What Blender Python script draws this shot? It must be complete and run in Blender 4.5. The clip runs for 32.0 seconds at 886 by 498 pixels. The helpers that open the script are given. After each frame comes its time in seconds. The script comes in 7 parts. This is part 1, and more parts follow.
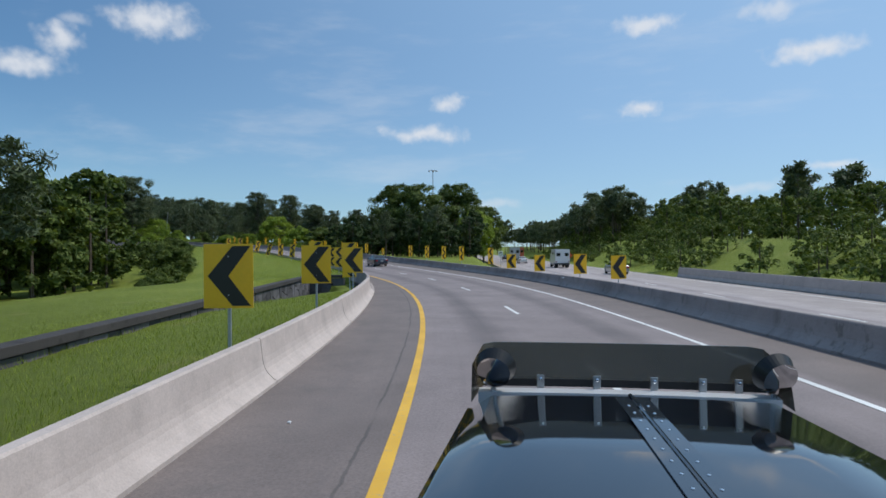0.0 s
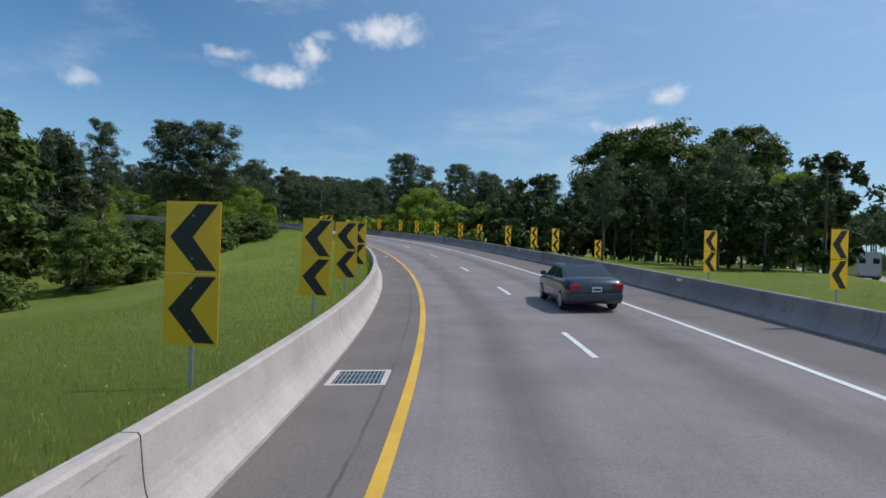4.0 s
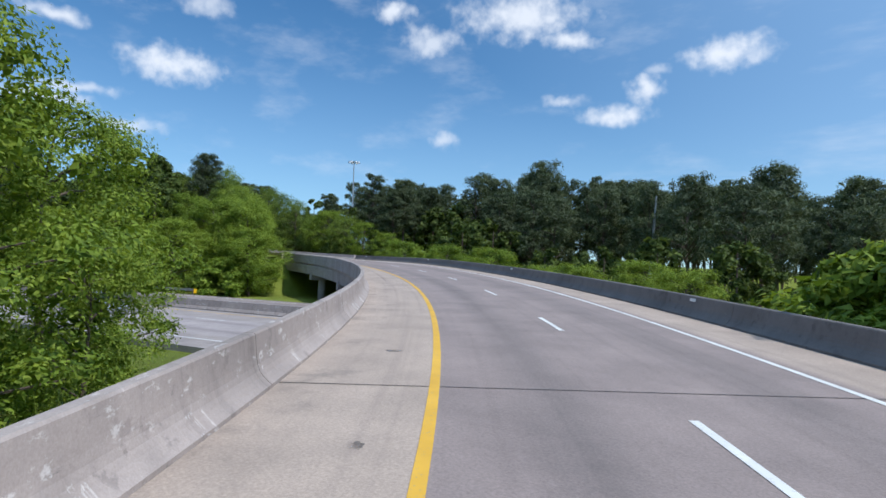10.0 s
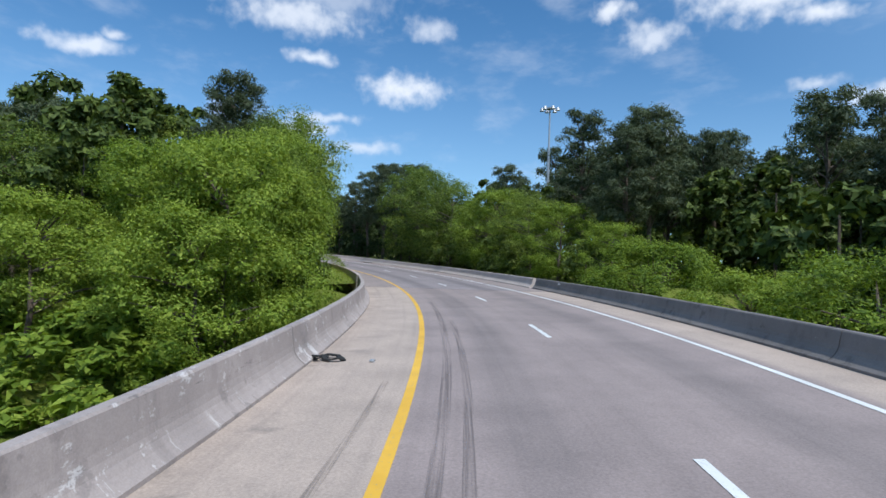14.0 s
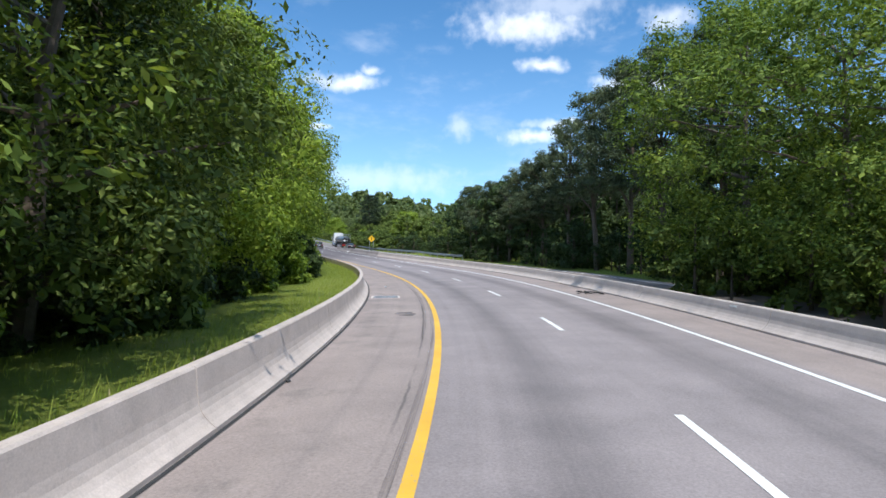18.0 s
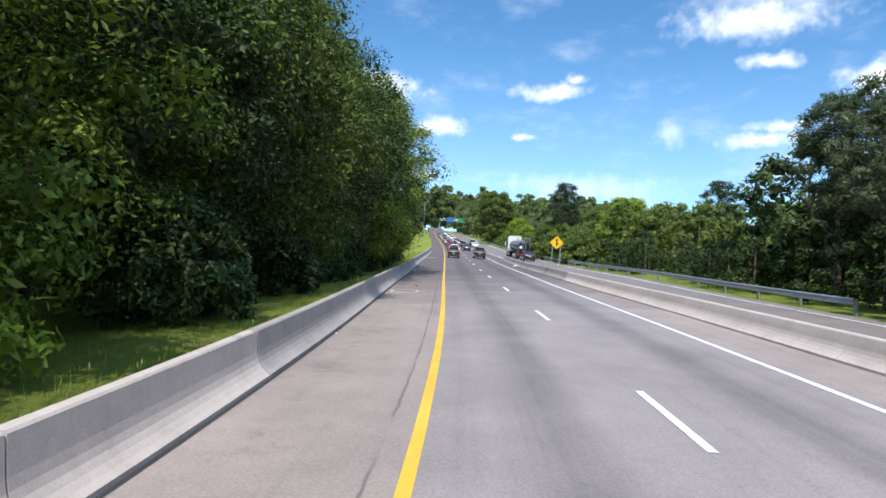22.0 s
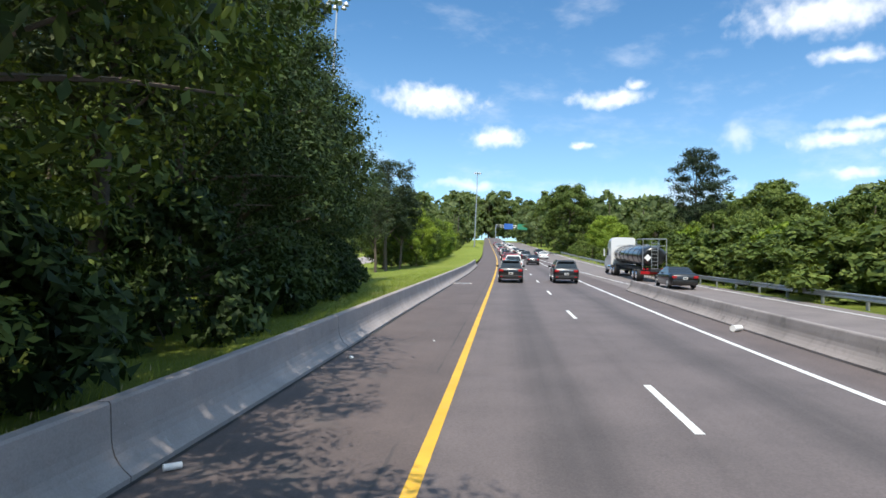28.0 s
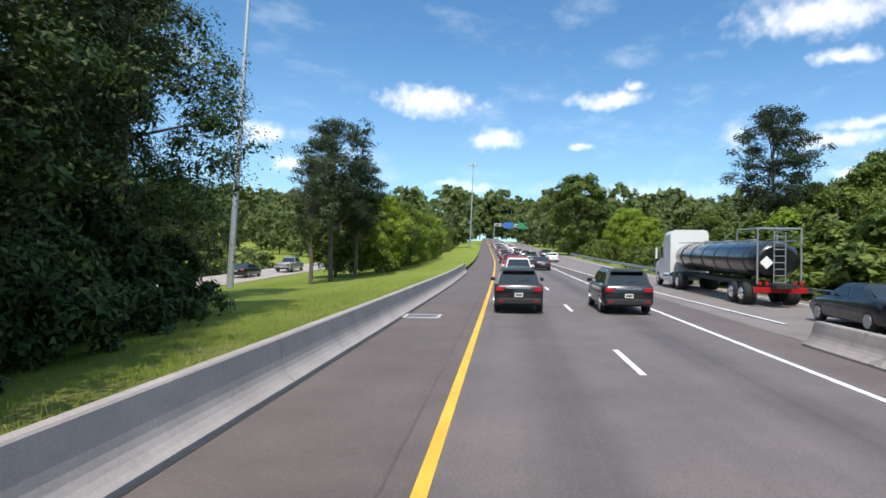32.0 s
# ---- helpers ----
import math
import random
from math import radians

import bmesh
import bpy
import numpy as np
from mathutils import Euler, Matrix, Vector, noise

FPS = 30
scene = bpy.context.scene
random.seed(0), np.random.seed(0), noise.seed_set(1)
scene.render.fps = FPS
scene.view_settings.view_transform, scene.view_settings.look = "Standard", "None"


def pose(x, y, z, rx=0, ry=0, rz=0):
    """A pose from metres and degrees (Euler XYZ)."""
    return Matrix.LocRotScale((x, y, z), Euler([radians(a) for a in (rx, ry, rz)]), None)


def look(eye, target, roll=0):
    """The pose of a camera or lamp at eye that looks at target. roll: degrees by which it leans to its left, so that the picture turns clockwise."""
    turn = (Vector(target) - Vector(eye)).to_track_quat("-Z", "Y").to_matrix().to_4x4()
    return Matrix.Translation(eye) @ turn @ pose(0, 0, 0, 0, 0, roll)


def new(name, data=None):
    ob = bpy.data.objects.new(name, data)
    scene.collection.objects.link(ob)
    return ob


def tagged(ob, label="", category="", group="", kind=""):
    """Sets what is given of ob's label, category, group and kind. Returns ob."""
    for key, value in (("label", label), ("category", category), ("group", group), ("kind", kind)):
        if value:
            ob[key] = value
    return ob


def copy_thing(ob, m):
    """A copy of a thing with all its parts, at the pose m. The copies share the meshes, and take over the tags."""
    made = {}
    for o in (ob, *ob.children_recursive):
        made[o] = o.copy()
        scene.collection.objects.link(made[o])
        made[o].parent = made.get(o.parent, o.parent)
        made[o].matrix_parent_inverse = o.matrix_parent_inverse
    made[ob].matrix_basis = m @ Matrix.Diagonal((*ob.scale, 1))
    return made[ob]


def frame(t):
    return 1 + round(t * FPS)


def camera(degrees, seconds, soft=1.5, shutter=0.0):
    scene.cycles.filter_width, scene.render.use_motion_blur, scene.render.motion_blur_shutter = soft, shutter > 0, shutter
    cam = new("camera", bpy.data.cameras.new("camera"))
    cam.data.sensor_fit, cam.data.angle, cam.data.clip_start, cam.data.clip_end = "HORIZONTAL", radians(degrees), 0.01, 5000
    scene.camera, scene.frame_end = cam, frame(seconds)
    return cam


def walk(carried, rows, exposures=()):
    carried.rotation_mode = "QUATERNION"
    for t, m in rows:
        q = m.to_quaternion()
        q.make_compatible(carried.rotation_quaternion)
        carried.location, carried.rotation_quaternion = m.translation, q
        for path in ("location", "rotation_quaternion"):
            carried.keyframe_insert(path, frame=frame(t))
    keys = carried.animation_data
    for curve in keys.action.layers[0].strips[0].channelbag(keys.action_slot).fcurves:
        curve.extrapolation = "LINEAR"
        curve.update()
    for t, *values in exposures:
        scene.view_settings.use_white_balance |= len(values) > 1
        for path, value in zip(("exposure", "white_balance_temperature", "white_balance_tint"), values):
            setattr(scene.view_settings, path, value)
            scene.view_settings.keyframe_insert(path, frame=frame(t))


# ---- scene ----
cam = camera(73.1, 32.0, soft=1.6)
CAMERA = [
    (0.0, 0.001, 0.121, 0.022, 90.20, 0.52, 6.49),
    (0.5, -0.558, 7.885, -0.004, 90.36, 0.51, 8.06),
    (1.0, -1.416, 15.574, -0.036, 90.41, 0.01, 10.45),
    (1.5, -2.553, 23.231, 0.052, 90.38, 0.04, 13.21),
    (2.0, -4.048, 30.779, 0.114, 90.25, 0.47, 15.96),
    (2.5, -5.953, 38.230, 0.065, 89.99, -0.09, 18.74),
    (3.0, -8.168, 45.590, 0.023, 89.72, -0.95, 21.49),
    (3.5, -10.634, 52.815, -0.011, 89.57, -1.39, 23.84),
    (4.0, -13.344, 59.898, -0.021, 89.68, -1.79, 26.14),
    (4.5, -16.338, 66.921, 0.039, 90.04, -2.14, 28.44),
    (5.0, -19.607, 73.769, 0.147, 90.56, -2.32, 30.89),
    (5.5, -23.139, 80.431, 0.318, 91.16, -2.25, 33.56),
    (6.0, -27.027, 86.952, 0.544, 91.81, -1.89, 36.30),
    (6.5, -31.099, 93.243, 0.830, 92.50, -1.98, 39.19),
    (7.0, -35.530, 99.349, 1.173, 92.99, -2.07, 42.08),
    (7.5, -40.332, 105.099, 1.589, 93.38, -2.34, 44.97),
    (8.0, -45.376, 110.626, 2.009, 93.37, -2.22, 47.69),
    (8.5, -50.653, 115.922, 2.360, 92.94, -2.28, 50.08),
    (9.0, -56.135, 120.996, 2.701, 92.60, -2.15, 52.43),
    (9.5, -61.787, 125.875, 3.043, 92.52, -2.21, 54.98),
    (10.0, -67.604, 130.481, 3.363, 92.24, -2.07, 57.40),
    (10.5, -73.642, 134.884, 3.725, 92.25, -2.28, 59.68),
    (11.0, -79.882, 139.002, 4.076, 92.57, -2.10, 62.10),
    (11.5, -86.347, 142.762, 4.389, 92.56, -2.20, 64.60),
    (12.0, -92.975, 146.229, 4.711, 92.47, -2.10, 67.20),
    (12.5, -99.761, 149.498, 5.048, 92.33, -2.44, 69.92),
    (13.0, -106.697, 152.448, 5.384, 92.20, -2.27, 72.64),
    (13.5, -113.770, 155.054, 5.683, 92.25, -2.23, 75.46),
    (14.0, -120.950, 157.353, 5.966, 92.16, -2.10, 78.18),
    (14.5, -128.227, 159.338, 6.228, 91.94, -1.92, 80.88),
    (15.0, -135.544, 160.968, 6.463, 91.72, -1.76, 83.62),
    (15.5, -142.884, 162.234, 6.673, 91.61, -1.69, 86.54),
    (16.0, -150.277, 163.156, 6.877, 91.65, -1.74, 89.66),
    (16.5, -157.714, 163.602, 7.069, 91.59, -2.10, 92.34),
    (17.0, -165.157, 163.667, 7.275, 91.92, -1.75, 95.01),
    (17.5, -172.644, 163.512, 7.567, 92.05, -1.29, 98.00),
    (18.0, -180.157, 162.898, 7.865, 91.99, -1.33, 100.60),
    (18.5, -187.612, 161.807, 8.124, 92.00, -1.80, 103.46),
    (19.0, -195.052, 160.396, 8.381, 92.01, -2.16, 106.11),
    (19.5, -202.310, 158.648, 8.670, 91.88, -2.46, 108.61),
    (20.0, -209.387, 156.637, 8.954, 91.67, -2.94, 111.01),
    (20.5, -216.276, 154.519, 9.240, 91.84, -3.14, 113.51),
    (21.0, -222.838, 152.193, 9.511, 92.12, -3.13, 115.99),
    (21.5, -229.067, 149.683, 9.789, 92.11, -3.36, 117.91),
    (22.0, -234.812, 147.181, 10.050, 92.11, -3.69, 119.52),
    (22.5, -240.057, 144.670, 10.301, 92.20, -3.85, 120.88),
    (23.0, -244.875, 142.206, 10.547, 92.21, -4.00, 122.02),
    (23.5, -249.267, 139.903, 10.781, 92.36, -3.77, 123.02),
    (24.0, -253.320, 137.715, 10.993, 92.54, -3.36, 123.82),
    (24.5, -257.097, 135.651, 11.192, 92.75, -3.11, 124.52),
    (25.0, -260.596, 133.708, 11.367, 92.89, -2.78, 124.99),
    (25.5, -263.917, 131.858, 11.533, 92.95, -2.71, 125.37),
    (26.0, -267.052, 130.090, 11.679, 92.95, -2.71, 125.63),
    (26.5, -270.052, 128.387, 11.827, 92.90, -2.77, 125.72),
    (27.0, -272.914, 126.747, 11.969, 92.86, -2.82, 125.66),
    (27.5, -275.693, 125.163, 12.102, 92.88, -2.82, 125.51),
    (28.0, -278.390, 123.636, 12.239, 92.96, -2.75, 125.29),
    (28.5, -281.003, 122.162, 12.393, 93.05, -2.69, 125.21),
    (29.0, -283.572, 120.711, 12.541, 93.04, -2.72, 125.23),
    (29.5, -286.103, 119.293, 12.691, 93.03, -2.66, 125.16),
    (30.0, -288.539, 117.911, 12.845, 93.01, -2.69, 125.20),
    (30.5, -290.961, 116.504, 12.970, 93.14, -2.64, 125.24),
    (31.0, -293.294, 115.144, 13.100, 93.26, -2.60, 125.15),
    (31.5, -295.628, 113.788, 13.232, 93.08, -2.65, 125.18),
    (32.0, -297.917, 112.452, 13.367, 93.11, -2.60, 125.20),
]
EXPOSURES = [(0.0, -0.34, 6400, 10), (3.5, -0.32, 6350, 10), (7.0, -0.12, 6350, 10), (10.5, 0.0, 6150, 10), (13.5, 0.02, 6150, 10), (16.0, 0.3, 6350, 10), (19.0, 0.55, 6350, 10), (22.0, 0.62, 6450, 10), (25.0, 0.62, 6500, 10), (28.0, 0.6, 6850, 10), (32.0, 0.55, 6900, 10)]
walk(cam, [(t, pose(x, y, z, rx, ry, rz)) for t, x, y, z, rx, ry, rz in CAMERA], EXPOSURES)

# ---------------------------------------------------------------- sky and sun
SUN_AZ, SUN_EL = -67.0, 56.0        # degrees to the left of +y, degrees up
sa, se = radians(SUN_AZ), radians(SUN_EL)
SUN_DIR = Vector((-math.sin(sa) * math.cos(se), math.cos(sa) * math.cos(se), math.sin(se)))
# azimuth and height of each cloud's middle, half its width and height (degrees), how thick it is
CLOUDS = [(8.2, 11.0, 4.1, 0.8, 0.86), (6.0, 13.8, 1.9, 0.8, 0.8), (32.1, 19.5, 3.4, 1.3, 0.9), (41.7, 15.0, 3.2, 0.9, 0.86), (46.4, 16.4, 2.0, 0.6, 0.6), (39.2, 17.1, 1.7, 1.2, 0.86), (37.9, 18.6, 1.2, 0.5, 0.4),
          (82.7, 16.9, 4.1, 1.4, 0.9), (59.6, 21.2, 3.0, 1.4, 0.7), (110.3, 17.2, 3.5, 0.8, 0.8), (107.9, 18.3, 1.1, 0.5, 0.7), (121.0, 13.7, 2.9, 1.0, 0.86), (112.9, 13.0, 1.1, 0.4, 0.8), (127.4, 16.8, 4.7, 1.4, 0.9),
          (-11.9, 12.5, 1.8, 0.7, 0.8), (62.9, 23.6, 2.0, 0.9, 0.86), (90.0, 13.9, 3.5, 0.5, 0.6), (91.5, 19.1, 2.2, 0.7, 0.8), (50.5, 23.6, 6.0, 2.0, 0.86), (46.3, 21.4, 2.6, 0.8, 0.86), (-12.4, 19.6, 3.0, 0.9, 0.86),
          (-25.5, 15.8, 3.0, 0.9, 0.9), (-27.0, 6.6, 2.3, 0.4, 0.7), (-22.5, 19.3, 2.4, 0.8, 0.6), (-20.0, 5.2, 3.6, 0.5, 0.4), (1.8, 4.4, 2.8, 0.5, 0.4), (86.3, 11.4, 3.1, 0.6, 0.6), (80.3, 22.3, 2.5, 1.1, 0.6), (90.8, 24.0, 7.5, 1.6, 0.4),
          (92.8, 22.4, 6.2, 1.6, 0.75), (92.0, 12.7, 3.0, 0.8, 0.75), (91.0, 10.0, 2.0, 0.5, 0.6), (99.3, 13.6, 1.6, 1.1, 0.4), (143.0, 12.9, 2.4, 0.9, 0.8), (140.0, 10.4, 1.6, 0.7, 0.8), (123.5, 9.2, 3.6, 0.5, 0.5), (57.6, 12.6, 1.4, 0.8, 0.6), (107.0, 8.4, 8.0, 1.4, 0.35)]


def build_sky():
    w = bpy.data.worlds.new("sky")
    scene.world = w
    w.use_nodes = True
    nt = w.node_tree
    nt.nodes.clear()
    N, L = nt.nodes.new, nt.links.new
    out, bg = N("ShaderNodeOutputWorld"), N("ShaderNodeBackground")
    sky = N("ShaderNodeTexSky")
    sky.sky_type, sky.sun_disc = "NISHITA", False
    sky.sun_elevation, sky.sun_rotation = radians(SUN_EL), radians(-SUN_AZ)
    sky.altitude, sky.air_density, sky.dust_density, sky.ozone_density = 300, 1.0, 0.5, 4.5

    def m(op, a, b=None, c=None):
        n = N("ShaderNodeMath")
        n.operation = op
        for k, v in enumerate((a, b, c)):
            if v is None:
                continue
            if isinstance(v, (int, float)):
                n.inputs[k].default_value = v
            else:
                L(v, n.inputs[k])
        return n.outputs[0]

    tc, sep = N("ShaderNodeTexCoord"), N("ShaderNodeSeparateXYZ")
    L(tc.outputs["Generated"], sep.inputs[0])
    x, y, z = sep.outputs
    az = m("MULTIPLY", m("ARCTAN2", m("MULTIPLY", x, -1.0), y), 180 / math.pi)
    el = m("MULTIPLY", m("ARCSINE", z), 180 / math.pi)

    def noise_tex(scale, detail, rough):
        n = N("ShaderNodeTexNoise")
        n.inputs["Scale"].default_value, n.inputs["Detail"].default_value, n.inputs["Roughness"].default_value = scale, detail, rough
        L(tc.outputs["Generated"], n.inputs["Vector"])
        return n

    big, fine = noise_tex(20.0, 3.0, 0.55), noise_tex(55.0, 3.0, 0.5)
    bs, fs = N("ShaderNodeSeparateColor"), N("ShaderNodeSeparateColor")
    L(big.outputs["Color"], bs.inputs[0])
    L(fine.outputs["Color"], fs.inputs[0])
    az2 = m("ADD", az, m("MULTIPLY", m("SUBTRACT", bs.outputs[0], 0.5), 3.2))
    el2 = m("ADD", el, m("MULTIPLY", m("SUBTRACT", bs.outputs[1], 0.5), 1.7))
    ragged = m("MULTIPLY", m("SUBTRACT", fs.outputs[0], 0.5), 1.35)
    dens, shade = None, None
    for a, e, wd, ht, thick in CLOUDS:
        dx, dy = m("DIVIDE", m("SUBTRACT", az2, a), wd), m("DIVIDE", m("SUBTRACT", el2, e), ht)
        d = m("SQRT", m("MULTIPLY_ADD", dx, dx, m("MULTIPLY", dy, dy)))
        d = m("ADD", d, ragged)
        sm = N("ShaderNodeMapRange")
        sm.interpolation_type = "SMOOTHSTEP"
        sm.inputs["From Min"].default_value, sm.inputs["From Max"].default_value = 1.35, 0.0
        sm.inputs["To Min"].default_value, sm.inputs["To Max"].default_value = 0.0, thick
        L(d, sm.inputs["Value"])
        dens = sm.outputs[0] if dens is None else m("MAXIMUM", dens, sm.outputs[0])
    # a thin whitish veil low over the horizon
    glow = m("ADD", m("ADD", m("MULTIPLY", x, SUN_DIR.x), m("MULTIPLY", y, SUN_DIR.y)), m("MULTIPLY", z, SUN_DIR.z))
    veil = m("MULTIPLY", m("POWER", m("MAXIMUM", m("SUBTRACT", 1.0, m("DIVIDE", m("ABSOLUTE", el), 26.0)), 0.0), 2.0), 0.42)
    aureole = m("MINIMUM", m("MULTIPLY", m("MAXIMUM", glow, 0.0), 0.92), 0.8)     # brighter haze towards the sun
    # thin drawn-out wisps high up
    stretch = N("ShaderNodeMapping")
    stretch.inputs["Scale"].default_value, stretch.inputs["Rotation"].default_value = (3.0, 7.0, 16.0), (0.3, 0.2, 0.5)
    L(tc.outputs["Generated"], stretch.inputs["Vector"])
    wisp = noise_tex(1.0, 5.0, 0.6)
    L(stretch.outputs[0], wisp.inputs["Vector"])
    wm = N("ShaderNodeMapRange")
    wm.interpolation_type = "SMOOTHSTEP"
    for nm, v in (("From Min", 0.50), ("From Max", 0.80), ("To Min", 0.0), ("To Max", 0.24)):
        wm.inputs[nm].default_value = v
    L(wisp.outputs["Fac"], wm.inputs["Value"])
    dens = m("MAXIMUM", dens, wm.outputs[0])
    mix1, mix2 = N("ShaderNodeMixRGB"), N("ShaderNodeMixRGB")
    L(aureole, mix1.inputs[0])
    air = N("ShaderNodeMixRGB")
    air.blend_type = "MULTIPLY"
    air.inputs[0].default_value = 1.0
    air.inputs[2].default_value = (0.70, 1.10, 1.24, 1)
    L(sky.outputs[0], air.inputs[1])
    L(air.outputs[0], mix1.inputs[1])
    mix1.inputs[2].default_value = (4.9, 7.3, 10.3, 1)
    low = N("ShaderNodeMixRGB")
    L(veil, low.inputs[0])
    L(mix1.outputs[0], low.inputs[1])
    low.inputs[2].default_value = (6.9, 8.3, 9.6, 1)
    L(dens, mix2.inputs[0])
    L(low.outputs[0], mix2.inputs[1])
    mix2.inputs[2].default_value = (9.0, 9.3, 9.8, 1)
    L(mix2.outputs[0], bg.inputs["Color"])
    bg.inputs["Strength"].default_value = 0.105
    L(bg.outputs[0], out.inputs["Surface"])


build_sky()
sun_data = bpy.data.lights.new("sun", "SUN")
sun_data.energy, sun_data.angle, sun_data.color = 3.5, radians(0.53), (1.0, 0.95, 0.87)
sun = new("sun", sun_data)
sun.matrix_world = look(SUN_DIR * 100, (0, 0, 0))


# ---------------------------------------------------------------- materials
class Nodes:
    """Short hands for one material's node tree."""

    def __init__(self, name, rough=0.8, metal=0.0, spec=0.5):
        self.mat = bpy.data.materials.new(name)
        self.mat.use_nodes = True
        self.nt = self.mat.node_tree
        self.bsdf = self.nt.nodes["Principled BSDF"]
        self.bsdf.inputs["Roughness"].default_value = rough
        self.bsdf.inputs["Metallic"].default_value = metal
        self.bsdf.inputs["Specular IOR Level"].default_value = spec
        self.coord = self.nt.nodes.new("ShaderNodeTexCoord")

    def n(self, kind):
        return self.nt.nodes.new(kind)

    def l(self, a, b):
        self.nt.links.new(a, b)

    def noise(self, scale, detail=4.0, rough=0.6, source="Object", stretch=None):
        t = self.n("ShaderNodeTexNoise")
        t.inputs["Scale"].default_value, t.inputs["Detail"].default_value, t.inputs["Roughness"].default_value = scale, detail, rough
        v = self.coord.outputs[source]
        if stretch:
            mp = self.n("ShaderNodeMapping")
            mp.inputs["Scale"].default_value = stretch
            self.l(v, mp.inputs[0])
            v = mp.outputs[0]
        self.l(v, t.inputs["Vector"])
        return t.outputs["Fac"]

    def math(self, op, a, b=None, c=None, clamp=False):
        t = self.n("ShaderNodeMath")
        t.operation, t.use_clamp = op, clamp
        for k, v in enumerate((a, b, c)):
            if v is None:
                continue
            if isinstance(v, (int, float)):
                t.inputs[k].default_value = v
            else:
                self.l(v, t.inputs[k])
        return t.outputs[0]

    def ramp(self, fac, *stops):
        t = self.n("ShaderNodeValToRGB")
        e = t.color_ramp.elements
        while len(e) < len(stops):
            e.new(0.5)
        for k, (p, c) in enumerate(stops):
            e[k].position, e[k].color = p, (*c, 1) if len(c) == 3 else c
        self.l(fac, t.inputs[0])
        return t.outputs[0]

    def mix(self, fac, a, b, how="MIX"):
        t = self.n("ShaderNodeMixRGB")
        t.blend_type = how
        for k, v in enumerate((fac, a, b)):
            if isinstance(v, (int, float)):
                t.inputs[k].default_value = v
            elif isinstance(v, tuple):
                t.inputs[k].default_value = (*v, 1)
            else:
                self.l(v, t.inputs[k])
        return t.outputs[0]

    def step(self, v, lo, hi, a=0.0, b=1.0):
        t = self.n("ShaderNodeMapRange")
        t.interpolation_type = "SMOOTHSTEP"
        for key, val in (("From Min", lo), ("From Max", hi), ("To Min", a), ("To Max", b)):
            t.inputs[key].default_value = val
        self.l(v, t.inputs["Value"])
        return t.outputs[0]

    def uv(self):
        t = self.n("ShaderNodeSeparateXYZ")
        self.l(self.coord.outputs["UV"], t.inputs[0])
        return t.outputs[0], t.outputs[1]

    def bump(self, height, strength, dist=0.02):
        t = self.n("ShaderNodeBump")
        t.inputs["Strength"].default_value, t.inputs["Distance"].default_value = strength, dist
        self.l(height, t.inputs["Height"])
        self.l(t.outputs[0], self.bsdf.inputs["Normal"])

    def done(self, color):
        if isinstance(color, tuple):
            self.bsdf.inputs["Base Color"].default_value = (*color, 1)
        else:
            self.l(color, self.bsdf.inputs["Base Color"])
        return self.mat


def plain(name, color, rough=0.6, metal=0.0, vary=0.25, scale=3.0, spec=0.5):
    k = Nodes(name, rough, metal, spec)
    lo = tuple(c * (1 - vary) for c in color)
    hi = tuple(min(1, c * (1 + vary)) for c in color)
    f = k.math("ADD", k.math("MULTIPLY", k.noise(scale, 5), 0.6), k.math("MULTIPLY", k.noise(scale * 9, 3), 0.4))
    return k.done(k.ramp(f, (0.3, lo), (0.7, hi)))


